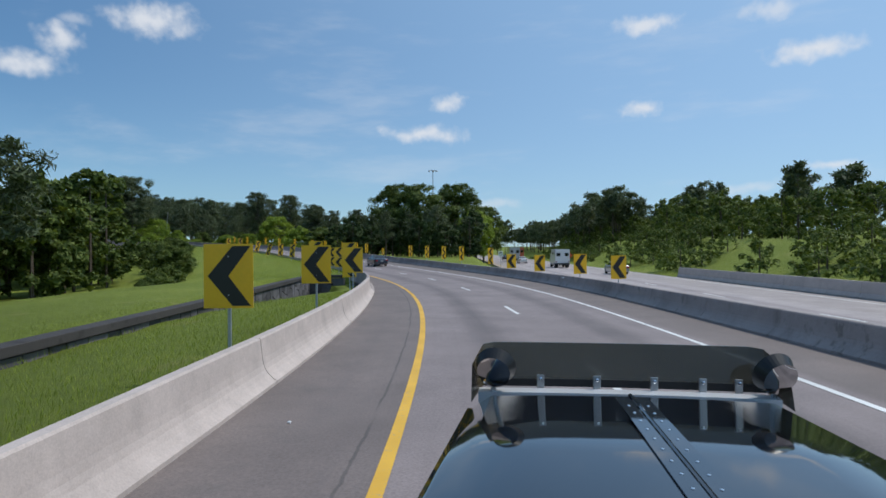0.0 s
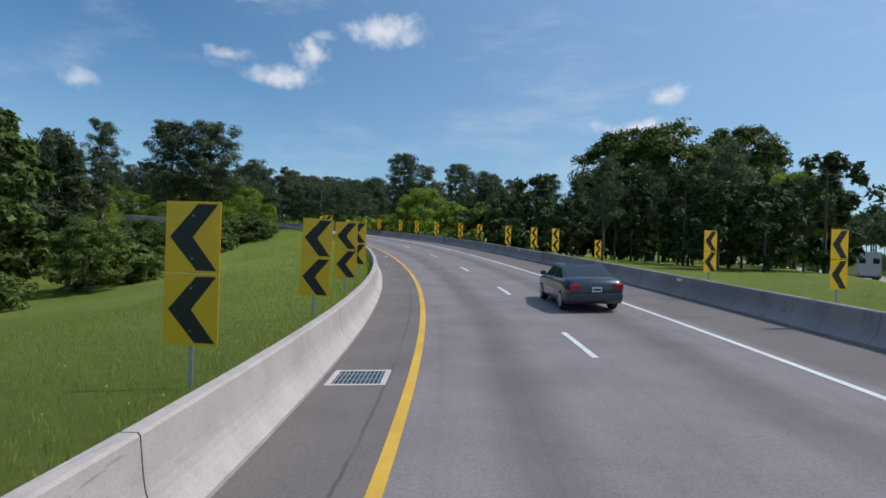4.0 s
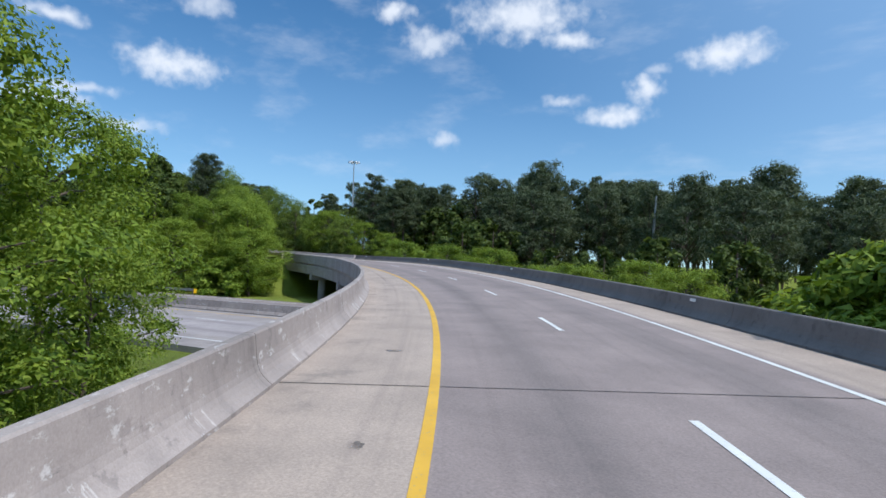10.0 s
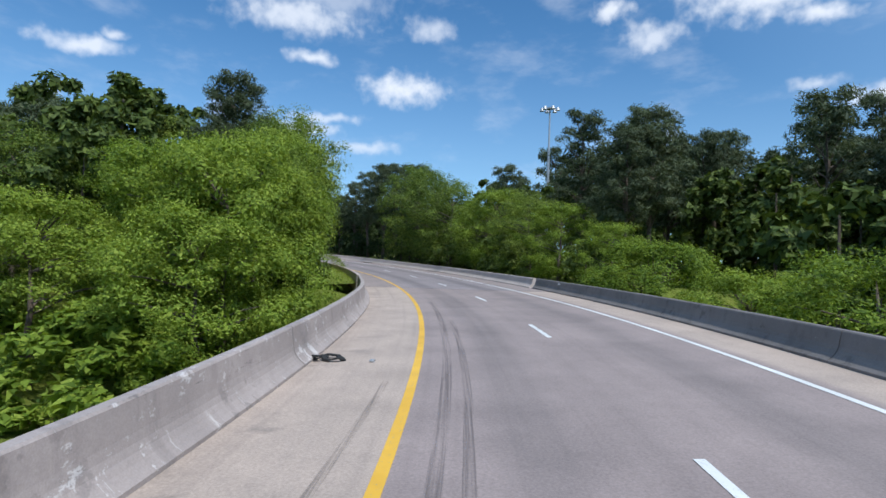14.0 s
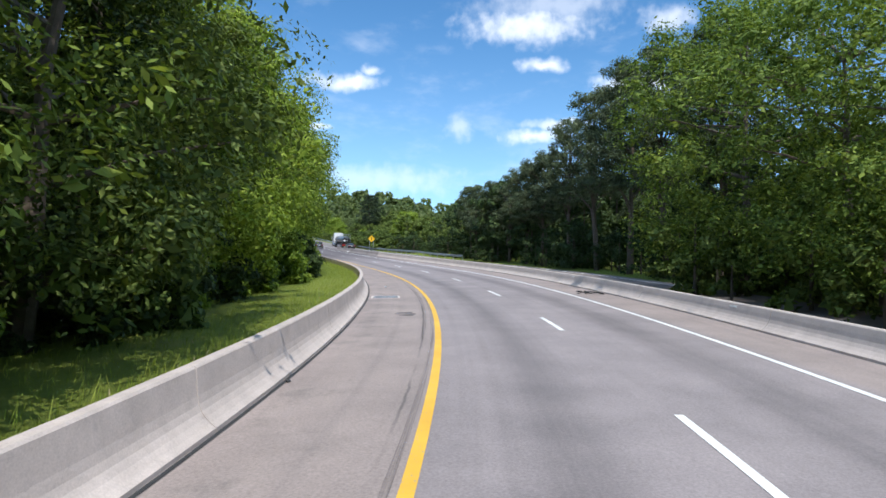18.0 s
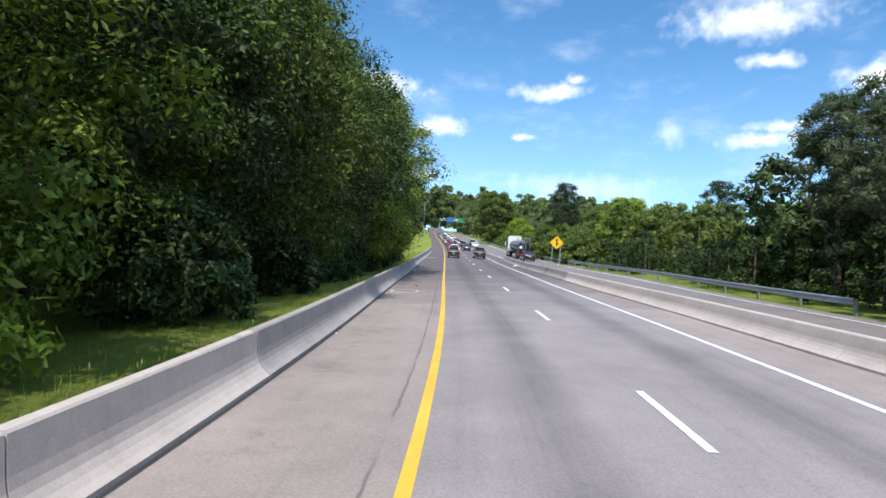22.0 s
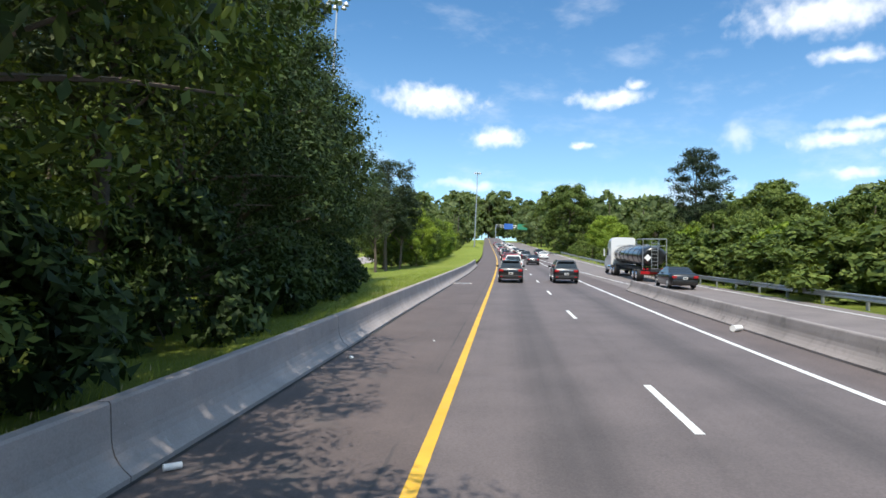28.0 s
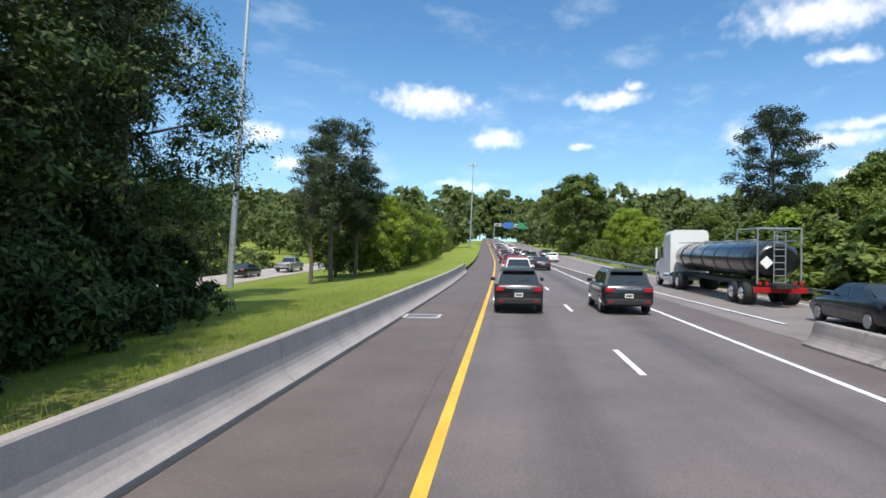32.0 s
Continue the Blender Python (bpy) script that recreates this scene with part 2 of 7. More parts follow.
def road_material(name, lane, shoulder, track, cracked=0.55):
    """Worn pavement; the mesh's UV holds metres along and metres right of the yellow line."""
    lane, shoulder, track = ((v[0] * 1.02, v[1] * 0.915, v[2] * 0.915) for v in (lane, shoulder, track))     # reddish aggregate
    k = Nodes(name, 0.78, 0.0, 0.45)
    s, u = k.uv()
    grain = k.noise(26.0, 6, 0.75)
    mott = k.noise(0.55, 5, 0.6)
    # oil band in the middle of each lane, polished wheel paths beside it
    wob = k.math("ADD", u, k.math("MULTIPLY", k.math("SUBTRACT", k.noise(0.08, 2), 0.5), 0.7))
    lane_u = k.math("PINGPONG", wob, 1.83)
    band = k.step(lane_u, 0.95, 1.75)
    edge = k.step(lane_u, 0.0, 0.5)
    onlane = k.math("MULTIPLY", k.step(u, -0.1, 0.15), k.step(u, 7.6, 7.2))
    streak = k.noise(1.0, 4, 0.6, "UV", (0.03, 3.0, 1.0))
    c = k.mix(onlane, shoulder, lane)
    dark = k.math("MULTIPLY", k.math("MULTIPLY", k.math("MULTIPLY", band, edge), onlane), k.math("MULTIPLY_ADD", streak, 0.9, 0.25), clamp=True)
    c = k.mix(dark, c, track)
    st = k.step(streak, 0.45, 0.75, 0.0, 0.25)
    c = k.mix(st, c, tuple(v * 0.6 for v in lane))
    c = k.mix(1.0, c, k.ramp(mott, (0.25, (0.78, 0.78, 0.78)), (0.75, (1.14, 1.13, 1.12))), "MULTIPLY")
    c = k.mix(1.0, c, k.ramp(grain, (0.3, (0.72, 0.72, 0.72)), (0.72, (1.22, 1.22, 1.22))), "MULTIPLY")
    # darkening put into the colour towards the foot of the wall, in noise patches
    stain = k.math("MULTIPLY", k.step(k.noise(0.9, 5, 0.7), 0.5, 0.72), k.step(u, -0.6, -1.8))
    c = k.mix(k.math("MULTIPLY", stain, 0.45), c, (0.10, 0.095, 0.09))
    # tar-sealed crack along the shoulder joint
    wig = k.math("ADD", u, k.math("MULTIPLY", k.math("SUBTRACT", k.noise(1.3, 4, 0.7), 0.5), 0.12))
    crack = k.step(k.math("ABSOLUTE", k.math("ADD", wig, 0.42)), 0.035, 0.010)
    crack = k.math("MULTIPLY", crack, k.step(k.noise(0.25, 2), 0.35, 0.5))
    c = k.mix(k.math("MULTIPLY", crack, cracked), c, (0.045, 0.045, 0.045))
    k.bump(grain, 0.35, 0.012)
    return k.done(c)


def concrete_material(name, base, dirt, streaks=0.6, peel=0.66, vary=0.0):
    """Weathered concrete: blotches, runs of dirt, long scrapes and pale peeling; vary sets single pieces apart."""
    base, dirt = ((v[0] * 1.06, v[1] * 0.96, v[2] * 0.96) for v in (base, dirt))
    k = Nodes(name, 0.85, 0.0, 0.35)
    big, mid, fine = k.noise(0.35, 4), k.noise(1.4, 6, 0.7), k.noise(38.0, 4, 0.7)
    run = k.noise(1.0, 5, 0.7, "UV", (1.1, 0.30, 1.0))
    c = k.ramp(mid, (0.28, tuple(v * 0.80 for v in base)), (0.72, tuple(min(1, v * 1.12) for v in base)))
    c = k.mix(k.math("MULTIPLY", k.step(run, 0.50, 0.80), streaks * 0.7), c, dirt)
    c = k.mix(k.math("MULTIPLY", k.step(big, 0.45, 0.7), 0.4 * streaks + 0.05), c, tuple(v * 1.3 for v in dirt))
    blot = k.math("MULTIPLY", k.step(k.noise(2.6, 6, 0.65), 0.54, 0.62), k.step(k.noise(0.5, 3), 0.42, 0.62))
    c = k.mix(k.math("MULTIPLY", blot, streaks * 0.6), c, tuple(v * 1.5 for v in dirt))
    c = k.mix(1.0, c, k.ramp(fine, (0.3, (0.88, 0.88, 0.88)), (0.7, (1.1, 1.1, 1.1))), "MULTIPLY")
    # scrapes where wheels and bumpers rubbed
    sc = k.math("MULTIPLY", k.step(k.noise(1.0, 6, 0.8, "UV", (0.5, 7.0, 1.0)), 0.60, 0.68), k.step(k.noise(0.22, 2), 0.50, 0.60))
    c = k.mix(k.math("MULTIPLY", sc, 0.6), c, (0.09, 0.085, 0.085))
    chip = k.math("MULTIPLY", k.step(k.noise(1.0, 6, 0.75, "UV", (2.2, 4.5, 1.0)), peel, peel + 0.06), k.step(k.noise(0.45, 3), peel - 0.16, peel - 0.06))
    c = k.mix(k.math("MULTIPLY", chip, 0.55), c, (0.74, 0.71, 0.69))
    if vary:
        oi = k.n("ShaderNodeObjectInfo")
        c = k.mix(1.0, c, k.ramp(oi.outputs["Random"], (0.0, (1 - vary,) * 3), (1.0, (1 + vary,) * 3)), "MULTIPLY")
    k.bump(k.math("ADD", mid, k.math("MULTIPLY", fine, 0.25)), 0.35, 0.02)
    return k.done(c)


def leaf_material(name, dark, mid, light, trans=0.35):
    k = Nodes(name, 0.6, 0.0, 0.2)
    geo = k.n("ShaderNodeNewGeometry")
    oi = k.n("ShaderNodeObjectInfo")
    f = k.math("ADD", k.math("MULTIPLY", geo.outputs["Random Per Island"], 0.55), k.math("MULTIPLY", k.noise(0.45, 3), 0.45))
    f = k.math("ADD", f, k.math("MULTIPLY", k.math("SUBTRACT", oi.outputs["Random"], 0.5), 0.22))
    c = k.ramp(f, (0.22, dark), (0.5, mid), (0.78, light))
    k.done(c)
    tr, mx, out = k.n("ShaderNodeBsdfTranslucent"), k.n("ShaderNodeMixShader"), k.nt.nodes["Material Output"]
    k.l(k.mix(1.0, c, (1.25, 1.2, 0.6), "MULTIPLY"), tr.inputs[0])
    mx.inputs[0].default_value = trans
    k.l(k.bsdf.outputs[0], mx.inputs[1])
    k.l(tr.outputs[0], mx.inputs[2])
    k.l(mx.outputs[0], out.inputs["Surface"])
    return k.mat


def grass_material():
    k = Nodes("grass", 0.9, 0.0, 0.2)
    f = k.math("ADD", k.math("MULTIPLY", k.noise(0.09, 4), 0.5), k.math("MULTIPLY", k.noise(3.2, 6, 0.7), 0.5))
    c = k.ramp(f, (0.3, (0.128, 0.158, 0.024)), (0.5, (0.185, 0.232, 0.036)), (0.72, (0.275, 0.30, 0.066)))
    c = k.mix(k.math("MULTIPLY", k.step(k.noise(0.25, 4), 0.58, 0.72), 0.5), c, (0.30, 0.28, 0.10))
    k.bump(k.noise(14.0, 6, 0.8), 1.0, 0.12)
    return k.done(c)


def yellow_paint():
    k = Nodes("yellow_road_paint", 0.65)
    s, u = k.uv()
    c = k.ramp(k.noise(0.8, 4), (0.3, (0.62, 0.34, 0.03)), (0.7, (0.78, 0.46, 0.05)))
    c = k.mix(k.math("MULTIPLY", k.step(k.noise(16.0, 5, 0.8), 0.56, 0.68), 0.75), c, (0.33, 0.30, 0.25))
    return k.done(c)


def white_paint():
    k = Nodes("white_road_paint", 0.65)
    c = k.ramp(k.noise(0.8, 4), (0.3, (0.62, 0.62, 0.60)), (0.7, (0.80, 0.80, 0.78)))
    c = k.mix(k.math("MULTIPLY", k.step(k.noise(14.0, 5, 0.8), 0.55, 0.68), 0.7), c, (0.33, 0.33, 0.33))
    return k.done(c)


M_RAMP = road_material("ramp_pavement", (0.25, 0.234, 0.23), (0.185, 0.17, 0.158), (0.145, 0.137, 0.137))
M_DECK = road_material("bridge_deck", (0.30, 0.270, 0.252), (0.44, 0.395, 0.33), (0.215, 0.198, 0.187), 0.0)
HIGHWAY_STEPS = []       # pavement tone darkens by degrees along the road
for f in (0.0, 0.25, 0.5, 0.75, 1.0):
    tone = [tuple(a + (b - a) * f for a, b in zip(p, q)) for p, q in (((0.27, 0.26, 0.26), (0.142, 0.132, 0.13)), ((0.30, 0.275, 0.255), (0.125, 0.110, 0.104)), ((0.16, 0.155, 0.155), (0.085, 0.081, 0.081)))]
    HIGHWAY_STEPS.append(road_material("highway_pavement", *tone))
M_MAIN = HIGHWAY_STEPS[0]
M_YELLOW, M_WHITE = yellow_paint(), white_paint()
M_BARRIER = concrete_material("barrier_concrete", (0.49, 0.465, 0.425), (0.21, 0.198, 0.18), 0.35)
M_BARRIER_OLD = concrete_material("weathered_concrete", (0.37, 0.35, 0.325), (0.11, 0.105, 0.10), 0.85, 0.57)
# darker base for the parapet on the right of the bridge
M_PARAPET = concrete_material("dark_parapet_concrete", (0.19, 0.19, 0.18), (0.05, 0.05, 0.048), 0.9)
# barrier concrete with the trees' shade put into its base colour
M_BARRIER_SHADE = concrete_material("weathered_shaded_concrete", (0.34, 0.33, 0.315), (0.12, 0.118, 0.112), 0.4)
# traffic stains, plus a base darkened for the right ramp wall's shaded face
M_BARRIER_DARK = concrete_material("stained_shaded_concrete", (0.31, 0.30, 0.285), (0.07, 0.07, 0.066), 0.9)
M_TAR = plain("joint_tar", (0.03, 0.03, 0.031), 0.8, 0.0, 0.3, 3)
M_GRASS = grass_material()
M_STEEL = plain("galvanised_steel", (0.42, 0.44, 0.46), 0.45, 0.7, 0.2, 6)
M_SIGN = plain("yellow_sign_sheet", (0.80, 0.46, 0.015), 0.35, 0.0, 0.08, 2)
M_BLACK = plain("black_sheet", (0.012, 0.012, 0.013), 0.4, 0.0, 0.2, 3)
M_BARK = plain("bark", (0.11, 0.085, 0.065), 0.95, 0.0, 0.45, 5)
M_LEAF = leaf_material("broad_leaves", (0.042, 0.068, 0.016), (0.094, 0.136, 0.03), (0.185, 0.235, 0.055), 0.28)
M_LEAF_B = leaf_material("bright_leaves", (0.085, 0.142, 0.018), (0.19, 0.275, 0.032), (0.32, 0.40, 0.062), 0.35)
# copy of the broad leaves, colour raised to stand in for sun
M_NEAR = leaf_material("sunlit_near_leaves", (0.06, 0.10, 0.018), (0.135, 0.20, 0.034), (0.27, 0.34, 0.066), 0.34)
# distance haze put into the leaf colour: paler, with little contrast
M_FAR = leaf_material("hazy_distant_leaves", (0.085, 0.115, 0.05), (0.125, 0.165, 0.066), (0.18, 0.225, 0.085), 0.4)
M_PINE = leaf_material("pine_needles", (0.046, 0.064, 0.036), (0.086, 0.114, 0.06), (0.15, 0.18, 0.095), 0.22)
# copy of the pine needles with shade put into the colour
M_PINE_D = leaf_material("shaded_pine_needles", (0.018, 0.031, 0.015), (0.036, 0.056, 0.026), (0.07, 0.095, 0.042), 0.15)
# leaves darkened in colour to stand in for deep shade
M_LEAF_D = leaf_material("dark_shaded_leaves", (0.018, 0.034, 0.011), (0.036, 0.062, 0.018), (0.07, 0.105, 0.03), 0.15)


# ---------------------------------------------------------------- helpers
def part(name, bm, material, parent=None, label=""):
    me = bpy.data.meshes.new(name)
    bm.to_mesh(me)
    bm.free()
    me.materials.append(material)
    ob = new(name, me)
    if parent is not None:
        ob.parent = parent
    return tagged(ob, label)


def mesh_thing(name, verts, faces, material, parent=None, uvs=None, smooth=False):
    me = bpy.data.meshes.new(name)
    me.from_pydata([tuple(v) for v in verts], [], faces)
    if uvs is not None:
        lay = me.uv_layers.new(name="UVMap")
        flat = np.asarray([uvs[i] for f in faces for i in f], np.float32).ravel()
        lay.data.foreach_set("uv", flat)
    if smooth:
        me.polygons.foreach_set("use_smooth", [True] * len(faces))
    me.materials.append(material)
    me.update()
    ob = new(name, me)
    if parent is not None:
        ob.parent = parent
    return ob


def empty(name, m=None):
    ob = new(name)
    ob.empty_display_size = 0.2
    if m is not None:
        ob.matrix_world = m
    return ob


def box(bm, cx, cy, cz, sx, sy, sz, bevel=0.0, turn=None):
    r = bmesh.ops.create_cube(bm, size=1.0)
    vs = r["verts"]
    bmesh.ops.scale(bm, vec=(sx, sy, sz), verts=vs)
    if bevel:
        es = list({e for v in vs for e in v.link_edges})
        g = bmesh.ops.bevel(bm, geom=es, offset=bevel, segments=2, affect="EDGES", profile=0.6)
        vs = list({v for f in g["faces"] for v in f.verts} | {v for v in vs if v.is_valid})
    m = Matrix.Translation((cx, cy, cz)) @ (turn if turn is not None else Matrix())
    bmesh.ops.transform(bm, matrix=m, verts=vs)
    return vs


def tube(bm, a, b, r0, r1=None, seg=8, caps=True):
    a, b = Vector(a), Vector(b)
    d = b - a
    m = Matrix.Translation((a + b) / 2) @ d.to_track_quat("Z", "Y").to_matrix().to_4x4()
    bmesh.ops.create_cone(bm, cap_ends=caps, segments=seg, radius1=r0, radius2=r0 if r1 is None else r1, depth=d.length, matrix=m)


# ---------------------------------------------------------------- the road's line
# metres along, heading (degrees left of +y), grade and cross fall (degrees)
ALIGN = [
    (0.0, 2.73, 0.34, -0.85),
    (18.0, 7.80, 0.27, 0.30),
    (36.0, 14.52, -0.33, -0.84),
    (54.0, 20.20, -0.22, -2.01),
    (72.0, 25.58, 0.88, -2.51),
    (90.0, 31.29, 2.02, -2.17),
    (108.0, 37.62, 3.18, -1.34),
    (126.0, 43.93, 3.02, -0.97),
    (144.0, 51.18, 2.59, -0.56),
    (162.0, 57.17, 2.28, -0.48),
    (180.0, 63.35, 2.49, -1.32),
    (198.0, 69.74, 2.27, -2.01),
    (216.0, 75.57, 2.02, -2.62),
    (234.0, 81.87, 1.52, -2.30),
    (252.0, 88.70, 1.91, -1.68),
    (270.0, 95.06, 2.16, -1.40),
    (288.0, 101.92, 2.19, -1.35),
    (306.0, 108.69, 2.18, -2.12),
    (324.0, 115.16, 2.11, -2.63),
    (342.0, 118.89, 2.65, -2.45),
    (360.0, 119.76, 2.37, -2.37),
    (378.0, 119.21, 2.60, -2.98),
    (396.0, 119.74, 3.08, -2.35),
    (399.3, 119.40, 3.16, -2.31),
    (430.0, 119.56, 3.35, -1.74),
    (480.0, 120.37, 4.11, -1.35),
    (520.0, 121.48, 4.67, -1.44),
]
START = (-1.0, 0.07, -2.468)
S0, S1, DS = -70.0, 900.0, 1.0
_a = np.array(ALIGN)
LINE_S = np.arange(S0, S1 + DS, DS)
LINE_H = np.interp(LINE_S, _a[:, 0], _a[:, 1])
LINE_H = np.where(LINE_S < 0, _a[0, 1] + LINE_S * 0.18, LINE_H)
LINE_G = np.interp(LINE_S, np.r_[_a[:, 0], 900], np.r_[_a[:, 2], 5.0])
LINE_B = np.interp(LINE_S, _a[:, 0], _a[:, 3])


def _smooth(v, n):
    return np.convolve(np.pad(v, n, "edge"), np.ones(2 * n + 1) / (2 * n + 1), "valid")


LINE_H, LINE_G, LINE_B = _smooth(LINE_H, 8), _smooth(LINE_G, 8), _smooth(LINE_B, 8)
_h = np.radians(LINE_H)
_st = np.stack([-np.sin(_h), np.cos(_h), np.tan(np.radians(LINE_G))], 1) * DS
LINE_P = np.cumsum(_st, 0) - _st / 2
LINE_P = LINE_P - LINE_P[int(-S0 / DS)] + np.array(START)


def at(s, u=0.0, h=0.0):
    """The point s metres along, u metres right of the yellow line, h above the pavement."""
    p = [np.interp(s, LINE_S, LINE_P[:, k]) for k in range(3)]
    a, b = np.radians(np.interp(s, LINE_S, LINE_H)), np.radians(np.interp(s, LINE_S, LINE_B))
    return np.stack([p[0] + u * np.cos(a) * np.cos(b), p[1] + u * np.sin(a) * np.cos(b), p[2] - u * np.sin(b) + h], -1)


def heading(s):
    return float(np.interp(s, LINE_S, LINE_H))


def on_road(s, u, h=0.0, turn=0.0):
    """An upright pose beside or on the road, facing along it."""
    x, y, z = at(s, u, h)
    return pose(x, y, z, 0, 0, heading(s) + turn)


def sweep(name, rim, s0, s1, step, material, parent=None, closed=True, smooth=False, cap=True, warp=None):
    """A profile carried along the road; rim(s) gives its (u, h) corners in order, warp(s, u) slews it."""
    ss = np.linspace(s0, s1, max(2, int(round((s1 - s0) / step)) + 1))
    prof = [rim(s) for s in ss]
    n = len(prof[0])
    verts, uvs = [], []
    for s, pr in zip(ss, prof):
        run = 0.0
        for j, (u, h) in enumerate(pr):
            verts.append(at(warp(s, u) if warp else s, u, h))
            uvs.append((s, u) if not closed else (s, u + h))
    faces = []
    for i in range(len(ss) - 1):
        for j in range(n if closed else n - 1):
            k = (j + 1) % n
            faces.append((i * n + j, (i + 1) * n + j, (i + 1) * n + k, i * n + k))
    if closed and cap:
        faces += [tuple(range(n - 1, -1, -1))[::-1], tuple((len(ss) - 1) * n + j for j in range(n))[::-1]]
    return mesh_thing(name, verts, faces, material, parent, uvs, smooth)


def left_edge(s):
    """Foot of the wall on the yellow line's side, metres left of it."""
    return float(np.interp(s, [-70, 7, 30, 53, 98, 115, 143, 165, 203, 240, 270, 292, 321, 345, 363, 400, 440], [2.14, 2.67, 2.34, 1.57, 1.81, 1.89, 2.59, 2.67, 2.7, 2.27, 2.71, 2.93, 2.94, 3.02, 3.13, 3.17, 2.77]))


def right_edge(s):
    return float(np.interp(s, [-70, 10, 60, 100, 150, 207, 250, 300, 350, 392, 420], [9.5, 9.51, 9.49, 10.13, 9.54, 8.54, 9.15, 9.2, 9.08, 8.6, 8.75]))

def straight_frame(x, y, z, dx, dy):
    d = Vector((dx, dy, 0)).normalized()
    m = Matrix(((d.y, d.x, 0, x), (-d.x, d.y, 0, y), (0, 0, 1, z), (0, 0, 0, 1)))
    return m      # local y runs along, local x to the right


HWY = straight_frame(13.74, -89.12, -2.82, -0.0824, 0.9966)
LOW = straight_frame(-146.11, 145.09, -0.51, -0.8754, -0.4786)      # the crossing highway, along its guardrail, away from the bridge


def local_xy(m, x, y):
    """Places as seen from a road's own frame: metres right of it, metres along it."""
    x, y = np.asarray(x, float).ravel() - m[0][3], np.asarray(y, float).ravel() - m[1][3]
    return x * m[0][0] + y * m[1][0], x * m[0][1] + y * m[1][1]


# ---------------------------------------------------------------- ground
DIST = [0, 3, 6.2, 7.2, 9, 16, 30, 60, 120]
LEFT_GROUND = {-70: (0.3, 0.0, -0.2, -0.35, -0.2, -0.6, -2.0, -3, -2), 14: (0.3, 0.0, -0.2, -0.35, 0.1, 0.1, -2.0, -3, -2),
               38.6: (0.2, -0.15, -0.4, -0.5, 0.2, 0.2, -1.5, -3, -2), 41.4: (-2.8, -2.8, -2.8, -2.8, 0.3, 0.2, -1.5, -3, -2), 59.4: (-4.5, -4.5, -4.5, -4.5, 0.3, 0.2, -1.2, -3, -3),
               60.6: (0.35, 0.3, 0.3, 0.3, 0.2, -0.6, -1.6, -3, -3), 90: (0.4, 0.2, -0.2, -0.3, -0.5, -1.5, -3, -4, -4),
               138: (0.4, 0.1, -0.6, -0.7, -1.0, -2.5, -5, -6, -6), 152: (0.4, 0.15, -0.5, -0.8, -1.6, -4.5, -6, -6, -6), 157: (0.35, 0.05, -0.7, -1.2, -2.4, -5.5, -6, -6, -6),
               164: (-4, -6, -6, -6, -6, -6, -6, -6, -6), 240: (-5, -6, -6, -6, -6, -6, -6, -6, -6),
               252: (0.2, 0.1, -0.4, -0.6, -0.9, -1.5, -3, -4, -3), 262: (0.4, 0.4, 0.3, 0.2, 0.2, 0, 0, 1, 2), 430: (0.3, 0.2, 0, -0.1, -0.2, -0.4, -1, -1, 0), 445: (0.3, 0.2, 0, -0.1, -0.3, -1.0, -2.2, -1.6, 0), 560: (0.3, 0.2, 0, -0.1, -0.3, -1.0, -2.2, -1.6, 0), 900: (0.3, 0.2, 0, -0.1, -0.2, -0.5, -1, -1, 0)}
RIGHT_GROUND = {-70: (-0.5, -0.5, -0.5, -0.5, -0.5, -0.6, -0.6, -0.6, 1.5), 60: (-0.4, -0.4, -0.45, -0.5, -0.5, -0.6, -0.6, -0.6, 1.5), 95: (0.2, 0.1, -0.1, -0.2, -0.2, -0.3, -0.3, -0.5, 1.5),
                138: (0.1, 0, -0.4, -0.5, -0.7, -1.5, -2, -2, -2), 150: (-4, -6, -6, -6, -6, -6, -6, -6, -6), 240: (-4, -6, -6, -6, -6, -6, -6, -6, -5),
                252: (0, 0, 0, 0, -0.1, -0.5, -1, -1, 0), 300: (-0.1, -0.1, -0.1, -0.1, -0.1, -0.2, -0.3, 0, 2), 900: (-0.1, -0.1, -0.1, -0.1, -0.1, -0.2, 0, 1, 2)}


def _table(tab, s, d):
    keys = sorted(tab)
    cols = [np.interp(d, DIST, tab[k]) for k in keys]
    i = np.clip(np.searchsorted(keys, s, "right") - 1, 0, len(keys) - 2)
    ka = np.array(keys, float)
    f = np.clip((s - ka[i]) / (ka[i + 1] - ka[i]), 0, 1)
    c = np.array(cols)
    j = np.arange(len(s))
    return c[i, j] * (1 - f) + c[i + 1, j] * f


_ws = np.arange(S0, 900, 4.0)
_wp, _wh = at(_ws), np.radians(np.interp(_ws, LINE_S, LINE_H))


def road_coords(x, y):
    """Metres along, metres right, for arrays of places; and the road level spread out over the land."""
    x, y = np.asarray(x, float).ravel(), np.asarray(y, float).ravel()
    s, u, base = np.empty(len(x)), np.empty(len(x)), np.empty(len(x))
    for a in range(0, len(x), 20000):
        b = slice(a, a + 20000)
        dx, dy = x[b, None] - _wp[None, :, 0], y[b, None] - _wp[None, :, 1]
        d2 = dx * dx + dy * dy
        i = d2.argmin(1)
        j = np.arange(len(i))
        along = -np.sin(_wh[i]) * dx[j, i] + np.cos(_wh[i]) * dy[j, i]
        s[b] = _ws[i] + np.clip(along, -4, 4)
        u[b] = np.cos(_wh[i]) * dx[j, i] + np.sin(_wh[i]) * dy[j, i]
        w = 1 / (d2 + 4) ** 2.5
        base[b] = (w * _wp[None, :, 2]).sum(1) / w.sum(1)
    return s, u, base


